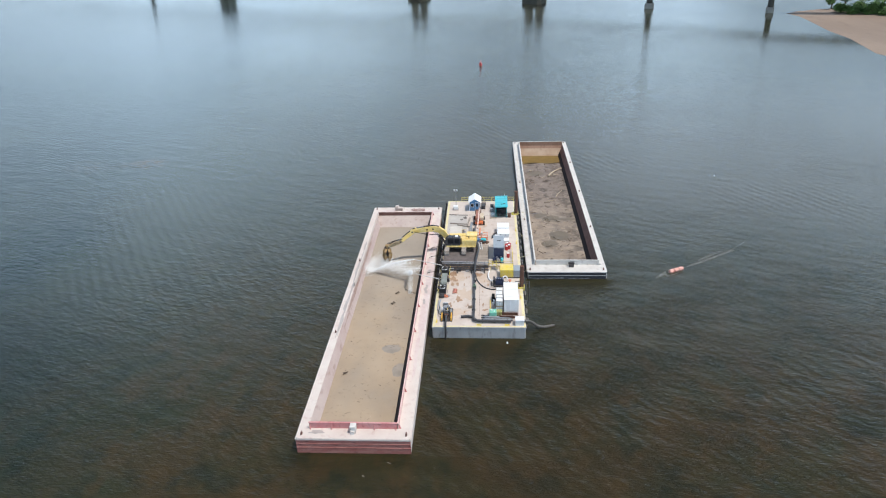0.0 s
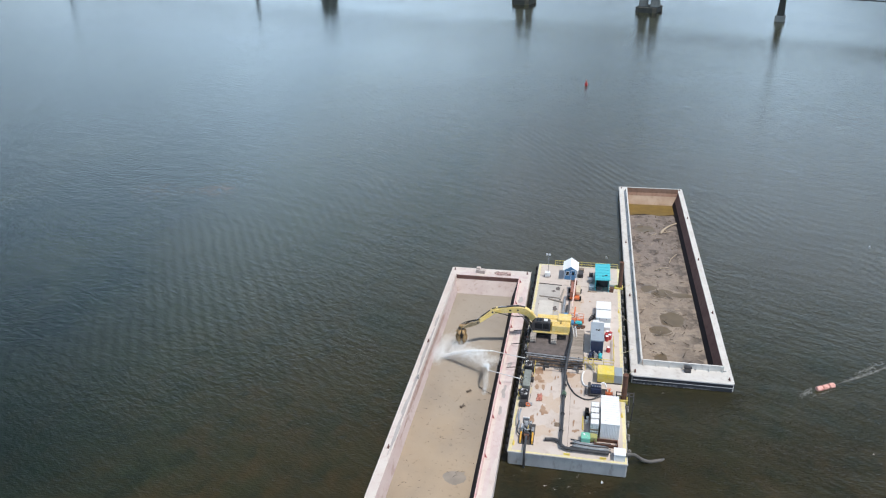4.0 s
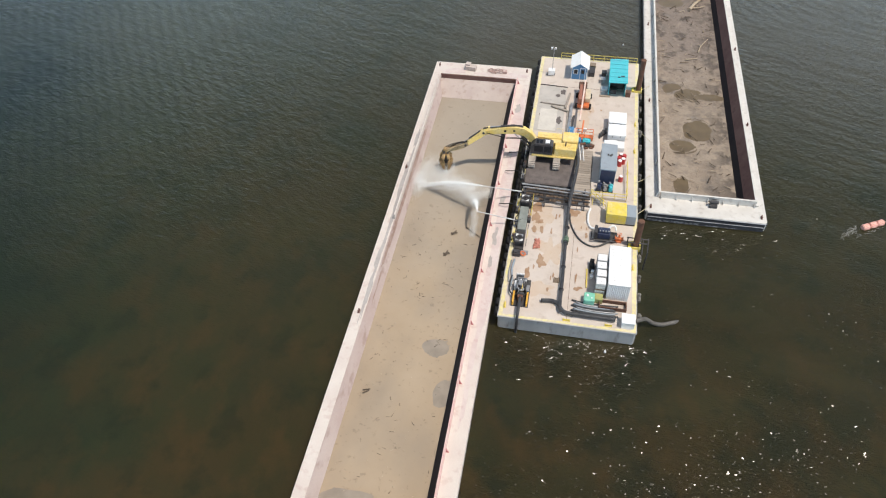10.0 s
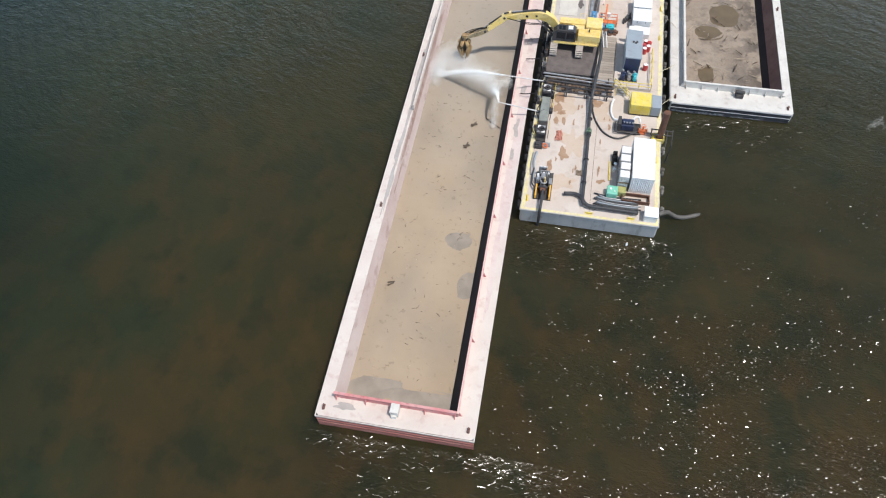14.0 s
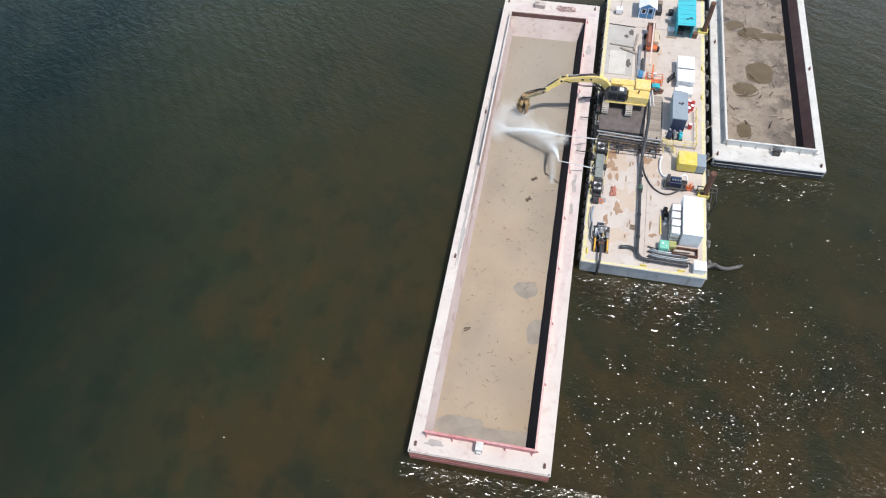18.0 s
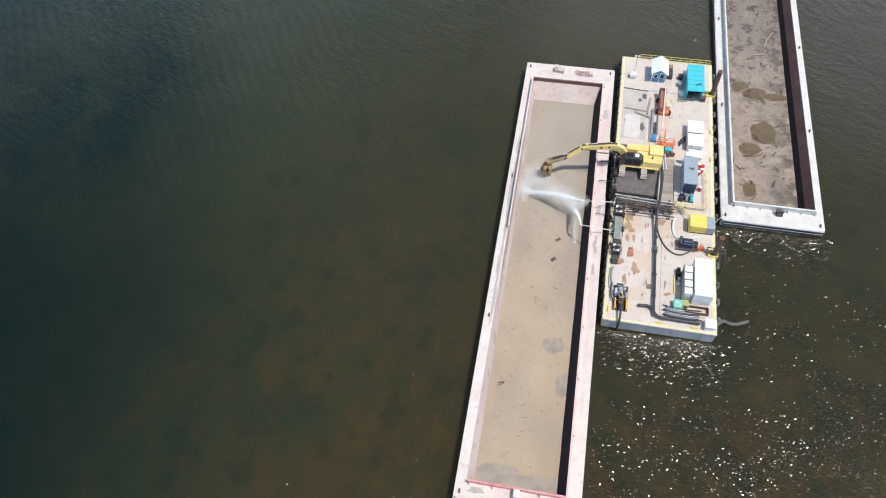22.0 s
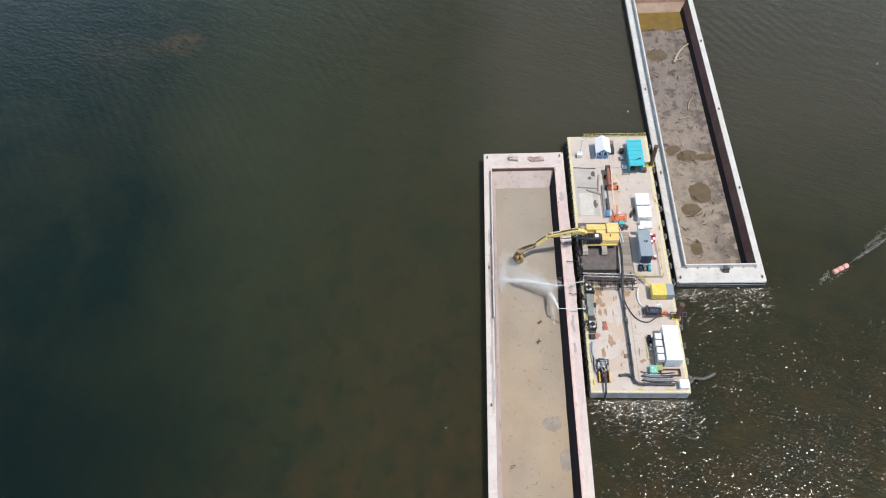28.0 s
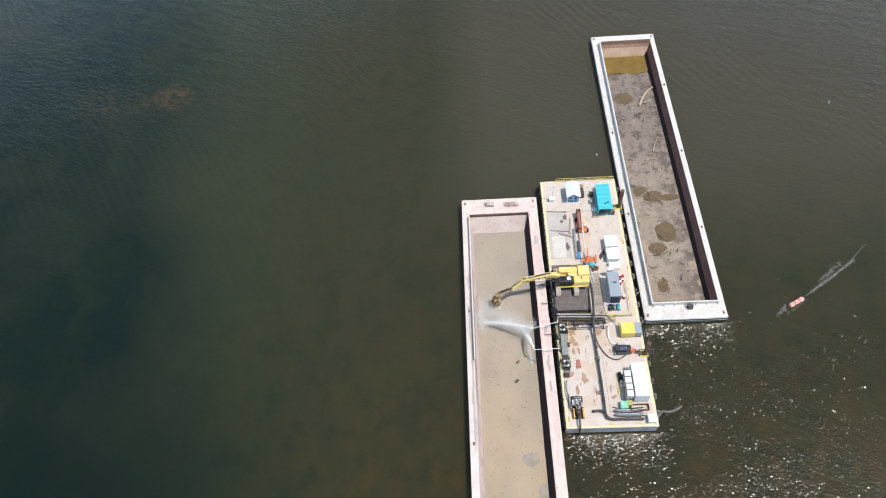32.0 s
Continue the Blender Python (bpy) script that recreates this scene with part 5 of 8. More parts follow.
for x, y in ((1.0, 2.3), (1.3, 2.15), (1.45, 2.35)):
    bm = B()
    box(bm, x, x + 0.22, y, y + 0.25, 2.62, 2.72, 0.02)
    part("roof_vent", bm, M_DARKSTEEL, cabin, "small dark roof vent")
for i in range(5):
    bm = B()
    box(bm, 0.22, 0.245, -0.1 + i * 0.9, 0.6 + i * 0.9, 0.4, 2.1, 0.01)
    part("side_door", bm, M_GREYBOX, cabin)
bm = B()
box(bm, 0.5, 1.5, 5.25, 6.0, 0.0, 2.2, 0.05)
single("white_cabinet", bm, M_WHITEBOX, "white switch cabinet behind the generator cabin", "cabinet", (9.9, 23.95, DK + 0.25))


def drum(x, y, z, top):
    e = thing("drum", "red steel drum with a white lid" if top else "red steel drum on the platform", "drum", (x, y, z), group="red drums")
    bm = B()
    rod(bm, (0, 0, 0), (0, 0, 0.86), 0.29, 0.29, 16)
    for zz in (0.02, 0.29, 0.58, 0.86):
        ring(bm, (0, 0, zz), (0, 0, 1), 0.29, 0.02, 16, 5)
    part("shell", bm, M_DRUM, e)
    bm = B()
    rod(bm, (0, 0, 0.862), (0, 0, 0.885), 0.26, 0.26, 16)
    part("lid", bm, M_WHITEBOX if top else M_DRUM, e)


for x, y, t in ((12.75, 27.5, True), (12.65, 28.2, False), (13.2, 28.0, True), (13.3, 28.7, False), (12.85, 28.95, True), (12.95, 24.4, True)):
    drum(x, y, DK + 0.25, t)


def pump(x, y, z, s, body_mat, label, rz=0.0):
    e = thing("pump", label, "pump", (x, y, z), rz)
    bm = B()
    box(bm, -0.7 * s, 0.7 * s, -0.35 * s, 0.35 * s, 0, 0.1 * s, 0.02)
    part("skid", bm, M_DARKSTEEL, e)
    bm = B()
    rod(bm, (-0.6 * s, 0, 0.45 * s), (0.05 * s, 0, 0.45 * s), 0.27 * s, 0.27 * s, 14)
    box(bm, -0.5 * s, -0.1 * s, -0.18 * s, 0.18 * s, 0.65 * s, 0.85 * s, 0.03)
    part("motor", bm, body_mat, e)
    bm = B()
    ring(bm, (0.35 * s, 0, 0.45 * s), (1, 0, 0), 0.22 * s, 0.15 * s, 16, 8)
    rod(bm, (0.25 * s, 0, 0.45 * s), (0.45 * s, 0, 0.45 * s), 0.2 * s, 0.2 * s, 12)
    part("volute", bm, body_mat, e)
    bm = B()
    rod(bm, (0.35 * s, 0.15 * s, 0.6 * s), (0.35 * s, 0.15 * s, 1.0 * s), 0.09 * s, 0.09 * s, 10)
    rod(bm, (0.35 * s, 0.15 * s, 1.0 * s), (0.35 * s, 0.15 * s, 1.04 * s), 0.16 * s, 0.16 * s, 10)
    part("outlet", bm, M_STEEL, e)
    return e


pump(10.25, 22.45, DK + 0.25, 1.0, M_NAVY, "dark blue water pump on the platform", 80)
pump(10.95, 22.45, DK + 0.25, 0.9, M_STEEL, "grey steel pump with a flanged outlet", 95)
pump(11.7, 22.45, DK + 0.25, 0.95, M_TEAL, "turquoise electric pump on the platform", 90)

# yellow hydraulic power unit
unit = thing("power_unit", "yellow and grey enclosed power unit", "generator", (11.3, 16.4, DK))
bm = B()
box(bm, 0, 3.6, 0.05, 2.25, 0, 0.22, 0.03)
part("skid", bm, M_DARKSTEEL, unit)
bm = B()
box(bm, 0, 2.4, 0, 2.3, 0.22, 1.72, 0.07)
yb_ = part("canopy", bm, M_YELLOW, unit, "bright yellow canopy")
for i in range(3):
    bm = B()
    box(bm, 0.12, 0.55, 1.25 + i * 0.32, 1.45 + i * 0.32, 1.72, 1.735)
    part("vent_slot", bm, M_MACHINE, yb_)
for x in (0.3, 1.3):
    bm = B()
    box(bm, x, x + 0.8, -0.02, -0.002, 0.4, 1.5, 0.01)
    part("door", bm, M_YELLOW, yb_)
bm = B()
box(bm, 2.42, 3.6, 0.05, 2.2, 0.22, 1.6, 0.06)
part("radiator_end", bm, M_GREYBOX, unit, "blue-grey radiator end")

eng = thing("diesel_engine", "navy blue diesel pump engine on a skid", "engine", (10.1, 12.9, DK))
bm = B()
box(bm, 0, 2.7, 0.3, 2.0, 0, 0.18, 0.02)
part("skid", bm, M_DARKSTEEL, eng)
bm = B()
box(bm, 0.3, 1.8, 0.6, 1.7, 0.18, 1.05, 0.08)
box(bm, 0.4, 1.7, 0.8, 1.5, 1.05, 1.35, 0.08)
part("block", bm, M_NAVY, eng)
for i in range(4):
    bm = B()
    rod(bm, (0.55 + i * 0.34, 0.8, 1.35), (0.55 + i * 0.34, 0.8, 1.48), 0.09, 0.09, 10)
    part("valve_cover", bm, M_STEEL, eng)
bm = B()
box(bm, -0.1, 0.28, 0.5, 1.8, 0.2, 1.35, 0.04)
part("radiator", bm, M_DARKSTEEL, eng)
bm = B()
tube(bm, curve_points([(1.5, 1.6, 1.0), (1.9, 1.9, 1.3), (2.3, 1.95, 1.2), (2.5, 1.6, 0.8)], 6), 0.12, 10)
part("white_elbow", bm, M_WHITEBOX, eng, "white suction elbow")
bm = B()
rod(bm, (-0.5, 0.15, 0.35), (2.4, 0.2, 0.35), 0.09, 0.09, 8)
rod(bm, (-0.4, 1.5, 0.5), (-0.4, 0.15, 0.35), 0.07, 0.07, 8)
part("manifold_pipe", bm, M_DARKSTEEL, eng)
val = thing("valve", "orange pipe valve with handwheel", "valve", (13.0, 13.6, DK))
bm = B()
rod(bm, (-0.5, 0, 0.5), (0.5, 0, 0.5), 0.2, 0.2, 12)
rod(bm, (0, 0, 0.4), (0, 0, 1.15), 0.13, 0.11, 10)
for x in (-0.5, 0.46):
    rod(bm, (x, 0, 0.5), (x + 0.05, 0, 0.5), 0.3, 0.3, 12)
box(bm, -0.35, 0.35, -0.3, 0.3, 0, 0.28, 0.03)
part("valve_body", bm, M_ORANGE, val)
bm = B()
ring(bm, (0, 0, 1.2), (0, 0, 1), 0.28, 0.03, 16, 6)
rod(bm, (-0.28, 0, 1.2), (0.28, 0, 1.2), 0.02, 0.02, 6)
part("handwheel", bm, M_ORANGE, val)

bm = tube(B(), curve_points([(9.35, 18.3, 0.5), (9.15, 17.5, 0.35), (9.2, 16.2, 0.2), (9.65, 15.2, 0.2), (10.4, 14.9, 0.6)], 8), 0.13, 10)
single("suction_hose", bm, M_WHITEBOX, "white ribbed suction hose bent round the deck", "hose", (0, 0, DK))
bm = tube(B(), curve_points([(6.85, 17.2, 0.3), (6.95, 16.2, 0.12), (7.4, 14.7, 0.1), (8.3, 13.1, 0.1), (9.5, 12.25, 0.1), (10.6, 12.3, 0.12), (12.0, 13.2, 0.35), (12.6, 13.5, 0.5)], 8), 0.11, 10)
single("rubber_hose", bm, M_HDPE, "black rubber hose curving over the deck", "hose", (0, 0, DK))

# white insulated boxes
for i, (y, h) in enumerate(((35.2, 1.45), (32.4, 1.42))):
    e = thing("storage_box", "white insulated storage box with a lid", "box", (11.0, y, DK), group="white storage boxes")
    bm = B()
    box(bm, 0, 2.35, 0, 2.45, 0.1, h - 0.16, 0.05)
    part("bin", bm, M_WHITEBOX, e)
    bm = B()
    box(bm, -0.05, 2.4, -0.05, 2.5, h - 0.16, h + 0.06, 0.06)
    part("lid", bm, M_WHITEBOX, e)
    bm = B()
    for x in (0.1, 1.0, 1.9):
        box(bm, x, x + 0.3, 0.1, 2.3, 0, 0.1)
    part("runner", bm, M_WOOD, e)
    for x in (0.5, 1.6):
        bm = B()
        box(bm, x, x + 0.12, -0.07, -0.04, h - 0.35, h - 0.05, 0.01)
        part("latch", bm, M_STEEL, e)
bm = B()
box(bm, 0, 2.2, 0, 1.5, 0, 0.75, 0.05)
box(bm, 0.1, 1.2, 0.1, 1.4, 0.75, 0.95, 0.05)
single("white_crate", bm, M_WHITEBOX, "low white crate in front of the storage boxes", "crate", (11.1, 30.6, DK))
# dark pieces added to give the shadow west of the storage boxes
bm = B()
for i in range(5):
    box(bm, -0.4 + 0.2 * i, -0.15 + 0.2 * i, 0.3 * i, 0.3 * i + 0.9, 0, 0.25 + 0.12 * (i % 3), 0.03)
single("scrap_pile", bm, M_DARKSTEEL, "dark pieces added where the storage boxes cast shadow", "scrap", (10.2, 33.2, DK))

# turquoise open-front shed
shed = thing("shed", "turquoise sheet-metal shed with an open dark front", "shed", (10.75, 43.6, DK))
bm = B()
box(bm, 0, 0.06, 0, 5.8, 0, 2.5)
box(bm, 2.34, 2.4, 0, 5.8, 0, 2.5)
box(bm, 0.06, 2.34, 5.74, 5.8, 0, 2.5)
box(bm, 0.06, 2.34, 2.6, 2.66, 0, 2.5)
part("wall", bm, M_TEAL, shed)
bm = B()
profile(bm, [(-0.15, 2.5), (2.55, 2.6), (2.55, 2.7), (-0.15, 2.6)], -0.35, 5.95)
roof = part("roof", bm, M_TEAL, shed, "flat turquoise metal roof")
for i in range(6):
    bm = B()
    box(bm, -0.12, 2.5, -0.05 + i * 1.1, 0.0 + i * 1.1, 2.71, 2.74)
    part("roof_rib", bm, M_TEAL, roof)
for x, y in ((1.1, 0.9), (1.5, 1.15), (1.75, 1.2)):
    bm = B()
    box(bm, x, x + 0.3, y, y + 0.22, 2.7, 2.78, 0.02)
    part("roof_scrap", bm, M_DARKSTEEL, roof)
bm = B()
box(bm, 0.2, 2.2, 1.9, 2.5, 0, 1.2, 0.03)
box(bm, 0.3, 1.2, 0.6, 1.5, 0, 0.7, 0.03)
part("bench", bm, M_DARKSTEEL, shed, "dark workbench inside")
bm = B()
box(bm, 0.0, 1.7, 0, 0.9, 0, 1.3, 0.05)
single("white_cabinet", bm, M_WHITEBOX, "white cabinet behind the turquoise shed", "cabinet", (10.9, 49.8, DK))

# blue hut with gable roof
hut = thing("hut", "small blue hut with white gable roof and trim", "hut", (4.95, 47.3, DK))
HW, HL, HE, HR = 2.4, 3.0, 2.05, 2.85
bm = B()
profile(bm, [(0, 0), (HW, 0), (HW, HE), (HW / 2, HR - 0.06), (0, HE)], 0, HL)
part("wall", bm, M_BLUE, hut, "blue painted siding")
for x0, x1, a, b in ((-0.22, HW / 2 + 0.03, HE - 0.08, HR + 0.05), (HW / 2 - 0.03, HW + 0.22, HR + 0.05, HE - 0.08)):
    bm = B()
    profile(bm, [(x0, a), (x1, b), (x1, b + 0.07), (x0, a + 0.07)], -0.35, HL + 0.3)
    part("roof_panel", bm, M_WHITEBOX, hut, "white roof panel")
bm = B()
box(bm, 1.35, 2.05, -0.03, 0.0, 0.05, 1.85, 0.01)
dr = part("door", bm, M_BLUE, hut)
bm = B()
box(bm, 1.48, 1.92, -0.045, -0.031, 1.05, 1.7)
part("door_window", bm, M_GLASS, dr, "dark door glass")
bm = B()
box(bm, 1.27, 1.35, -0.04, 0.0, 0.0, 1.95)
box(bm, 2.05, 2.13, -0.04, 0.0, 0.0, 1.95)
box(bm, 1.27, 2.13, -0.04, 0.0, 1.95, 2.03)
part("door_trim", bm, M_WHITEBOX, hut, "white trim")
bm = B()
box(bm, 0.3, 1.0, -0.04, 0.0, 0.9, 1.75)
w = part("window", bm, M_WHITEBOX, hut, "white window frame")
bm = B()
box(bm, 0.38, 0.92, -0.05, -0.041, 0.98, 1.67)
part("pane", bm, M_GLASS, w)
for x in (0, HW - 0.1):
    bm = B()
    box(bm, x - 0.01, x + 0.11, -0.03, 0.1, 0, HE)
    part("corner_board", bm, M_WHITEBOX, hut)
for x, y, w_, l_, h_, m_, nm, lb in ((7.6, 48.2, 0.9, 1.6, 0.8, M_DARKSTEEL, "tool_box", "dark steel tool box beside the blue hut"), (7.7, 50.4, 0.9, 0.9, 0.6, M_WOOD, "crate", "wooden crate behind the hut"), (9.5, 46.6, 0.7, 0.9, 0.7, M_STEEL, "tool_box", "grey box by the shed wall"), (9.6, 48.3, 0.7, 0.7, 0.9, M_DARKSTEEL, "tool_box", "dark box by the shed wall"), (9.7, 44.6, 0.9, 0.8, 0.4, M_WHITEBOX, "crate", "pale crate by the shed"), (13.3, 43.6, 0.7, 0.8, 0.8, M_RUST, "scrap_box", "rusty box near the spud"), (9.5, 43.2, 1.5, 0.3, 0.12, M_WOOD, "plank", "loose plank lying by the shed")):
    bm = B()
    box(bm, 0, w_, 0, l_, 0, h_ * 0.86, 0.03)
    box(bm, -0.02, w_ + 0.02, -0.02, l_ + 0.02, h_ * 0.86, h_, 0.03)
    single(nm, bm, m_, lb, nm.replace("_", " "), (x, y, DK))
gen = thing("light_tower", "small white generator with a light mast", "light tower", (1.9, 47.9, DK))
bm = B()
box(bm, -0.5, 0.5, -0.45, 0.45, 0.2, 1.0, 0.06)
part("body", bm, M_WHITEBOX, gen)
bm = B()
rod(bm, (0.1, 0.1, 1.0), (0.1, 0.1, 4.6), 0.05, 0.04, 8)
part("mast", bm, M_STEEL, gen)
for x in (-0.25, 0.3):
    bm = B()
    box(bm, x - 0.16, x + 0.16, -0.02, 0.16, 4.5, 4.8, 0.03)
    part("lamp_head", bm, M_WHITEBOX, gen)
for x in (-0.35, 0.35):
    bm = B()
    ring(bm, (x * 1.5, 0, 0.2), (1, 0, 0), 0.15, 0.06, 12, 6)
    part("wheel", bm, M_BLACK, gen)

# ---- orange boom lift ----
lift = thing("boom_lift", "orange and white telescopic boom lift, boom lowered", "boom lift", (7.2, 41.2, DK))
bm = B()
box(bm, -0.85, 0.85, -1.7, 1.7, 0.35, 0.75, 0.06)
part("chassis", bm, M_ORANGE, lift)
for x in (-1.0, 1.0):
    for y in (-1.3, 1.3):
        bm = B()
        ring(bm, (x, y, 0.42), (1, 0, 0), 0.29, 0.15, 16, 8, 1.2)
        wh = part("wheel", bm, M_BLACK, lift, "black tyre")
        bm = B()
        rod(bm, (x - 0.12, y, 0.42), (x + 0.12, y, 0.42), 0.2, 0.2, 12)
        part("rim", bm, M_ORANGE, wh)
bm = B()
box(bm, -0.75, 0.1, -1.5, 2.3, 0.8, 1.75, 0.1)
part("turret", bm, worn("brick_red_cover", (0.36, 0.14, 0.09), (0.30, 0.12, 0.08), (0.15, 0.08, 0.06), 0.4, 0.5, scale=1.4), lift, "red-orange turret cover")
bm = B()
box(bm, 0.15, 0.95, -0.9, 1.6, 0.8, 1.5, 0.1)
part("engine_cover", bm, worn("cream_cover", (0.66, 0.55, 0.40), None, (0.3, 0.2, 0.15), 0.3, 0.5, scale=1.2), lift, "cream engine cover")
bm = B()
box(bm, -0.9, 0.3, 2.3, 3.1, 0.8, 1.7, 0.12)
part("counterweight", bm, M_RUST, lift, "dark counterweight block")
bm = B()
box(bm, -0.11, 0.11, 0, 9.2, -0.13, 0.13, 0.02, m=Matrix.Translation((0.0, 2.9, 2.05)) @ Matrix.Rotation(math.pi - 0.03, 4, "Z") @ Matrix.Rotation(-0.055, 4, "X"))
part("boom", bm, worn("salmon_boom_paint", (0.72, 0.50, 0.42), (0.74, 0.60, 0.54), (0.5, 0.2, 0.12), 0.5, 0.45, scale=1.2), lift, "faded salmon telescopic boom")
bm = B()
box(bm, -0.11, 0.11, 0, 2.4, -0.12, 0.12, 0.02, m=Matrix.Translation((0.26, -6.2, 1.5)) @ Matrix.Rotation(math.pi - 0.03, 4, "Z") @ Matrix.Rotation(-0.15, 4, "X"))
part("jib", bm, M_ORANGE, lift)
bm = B()
box(bm, -0.65, 1.75, -8.9, -7.6, 0.12, 0.2, 0.02)
bk = part("basket_floor", bm, M_ORANGE, lift, "orange work basket")
for z in (0.65, 1.15):
    bm = B()
    for p, q in (((-0.65, -8.9), (1.75, -8.9)), ((1.75, -8.9), (1.75, -7.6)), ((1.75, -7.6), (-0.65, -7.6)), ((-0.65, -7.6), (-0.65, -8.9))):
        rod(bm, (*p, z), (*q, z), 0.05, 0.05, 6)
    part("basket_rail", bm, M_ORANGE, bk)
for x in (-0.65, 0.55, 1.75):
    for y in (-8.9, -7.6):
        bm = B()
        rod(bm, (x, y, 0.15), (x, y, 1.15), 0.04, 0.04, 6)
        part("basket_post", bm, M_ORANGE, bk)
bm = B()
box(bm, 0.2, 0.8, -7.75, -7.45, 0.7, 1.25, 0.04)
part("control_box", bm, M_WHITEBOX, bk)

# deck clutter north of the excavator
bm = B()
box(bm, 1.1, 3.6, 33.9, 39.0, 0.02, 0.07, 0.015)
single("pale_mat", bm, worn("pale_ply", (0.62, 0.58, 0.52), (0.55, 0.51, 0.46), (0.4, 0.34, 0.28), 0.3, 0.75, scale=0.8), "pale plywood sheeting lying on the deck", "plywood", (0, 0, DK))
M_GREYWOOD = worn("grey_timber", (0.27, 0.24, 0.21), (0.36, 0.32, 0.28), (0.13, 0.11, 0.1), 0.4, 0.85, scale=1.5, vary=0.2)
for i, (p, q, w, h, m) in enumerate((((0.95, 40.4), (4.8, 40.0), 0.2, 0.2, M_GREYWOOD), ((2.6, 39.7), (5.2, 38.6), 0.3, 0.22, M_GREYWOOD), ((3.2, 39.3), (5.0, 38.9), 0.22, 0.18, M_WOOD), ((5.15, 43.2), (4.7, 39.4), 0.3, 0.25, M_GREYWOOD), ((5.6, 40.6), (5.45, 33.6), 0.42, 0.35, M_STEEL), ((6.05, 37.6), (5.95, 33.9), 0.3, 0.3, M_DARKSTEEL), ((5.1, 38.8), (5.2, 33.2), 0.18, 0.15, M_GREYWOOD), ((0.6, 45.1), (4.7, 44.8), 0.12, 0.1, M_DARKSTEEL))):
    p, q = Vector((*p, 0)), Vector((*q, 0))
    d = q - p
    bm = B()
    box(bm, -w / 2, w / 2, 0, d.length, 0, h, 0.02)
    single("timber" if m in (M_GREYWOOD, M_WOOD) else "steel_beam", bm, m, "weathered grey timber lying on the deck" if m in (M_GREYWOOD, M_WOOD) else "grey steel beam lying on the deck", "timber" if m in (M_GREYWOOD, M_WOOD) else "beam", (p.x, p.y, DK + 0.03), rz=math.degrees(math.atan2(-d.x, d.y)))
for x, y, sx, sy, h, m in ((5.5, 33.4, 0.75, 1.4, 0.45, M_BLUE), (7.6, 31.6, 1.1, 0.9, 0.5, M_TEAL), (6.7, 31.4, 0.7, 1.0, 0.6, M_BLUE)):
    bm = B()
    box(bm, 0, sx, 0, sy, 0, h, 0.06)
    box(bm, sx * 0.2, sx * 0.7, sy * 0.2, sy * 0.8, h, h + 0.12, 0.04)
    single("blue_bin", bm, m, "blue plastic bin of tools on the deck", "bin", (x, y, DK))
for i in range(4):
    bm = B()
    rod(bm, (0, 0, 0.16), (0.35, -3.4, 0.16), 0.07, 0.07, 8)
    single("pipe_length", bm, M_WHITEBOX if i % 2 else M_STEEL, "short length of pale pipe on the deck", "pipe", (7.0 + i * 0.22, 31.3, DK + 0.05), group="loose pipe lengths")
for i in range(7):
    bm = B()
    box(bm, 0, rng.uniform(0.4, 0.9), 0, rng.uniform(0.3, 0.8), 0, rng.uniform(0.15, 0.4), 0.03)
    single("scrap_piece", bm, M_DARKSTEEL if i % 2 else M_RUST, "piece of dark scrap steel on the walkway", "scrap", (7.4 + 0.3 * i, 30.4 + rng.uniform(0, 1.2), DK + 0.0), group="scrap by the walkway", rz=rng.uniform(0, 90))

# ---- pipes and the pipe rack across the deck ----
for i, (p, q, r, m) in enumerate((((0.3, 21.15, 0.95), (9.3, 20.75, 0.95), 0.12, M_STEEL), ((0.5, 20.65, 0.9), (9.0, 20.25, 0.9), 0.1, M_STEEL), ((1.2, 20.15, 0.75), (9.2, 19.75, 0.75), 0.13, M_DARKSTEEL))):
    bm = rod(B(), p, q, r, r, 12)
    for k in range(1, 4):
        a = Vector(p).lerp(Vector(q), k / 4)
        d = (Vector(q) - Vector(p)).normalized() * 0.04
        rod(bm, a - d, a + d, r * 1.5, r * 1.5, 12)
    single("steel_pipe", bm, m, "long grey steel pipe lying across the rack", "pipe", (0, 0, DK), group="pipes across the deck")
rack = thing("pipe_rack", "oily dark steel pipe rack across the deck", "rack", (0, 0, DK))
for x in (0.8, 3.4, 5.9, 8.4):
    for y0 in (18.3, 21.4):
        bm = B()
        box(bm, x, x + 0.16, y0 - 0.08, y0 + 0.08, 0, 0.78)
        part("post", bm, M_DARKSTEEL, rack)
    bm = B()
    box(bm, x, x + 0.16, 18.2, 21.5, 0.5, 0.64)
    part("cross_beam", bm, M_DARKSTEEL, rack)
for y, z in ((18.3, 0.72), (19.2, 0.66)):
    bm = B()
    box(bm, 0.7, 9.2, y - 0.07, y + 0.07, z, z + 0.14)
    part("long_beam", bm, M_DARKSTEEL, rack)
# added sheet whose colour holds rust stains and the shade under the pipes
bm = B()
box(bm, 0.7, 9.1, 19.3, 21.7, 0.0, 0.05, 0.01)
part("sump_tray", bm, worn("rust_and_shade", (0.13, 0.075, 0.045), (0.30, 0.2, 0.13), (0.03, 0.025, 0.022), 0.8, 0.5, scale=0.9, edge=(0.42, 0.56)), rack, "rust-stained sheet, darkened for the shade under the pipes")
# black bar added for the shadow in the gap between mat and pipes
bm = B()
box(bm, 0.5, 6.8, 21.75, 22.28, 0, 0.2, 0.03)
part("sill_beam", bm, M_BLACK, rack, "black bar filling the shadowed gap beside the mat")
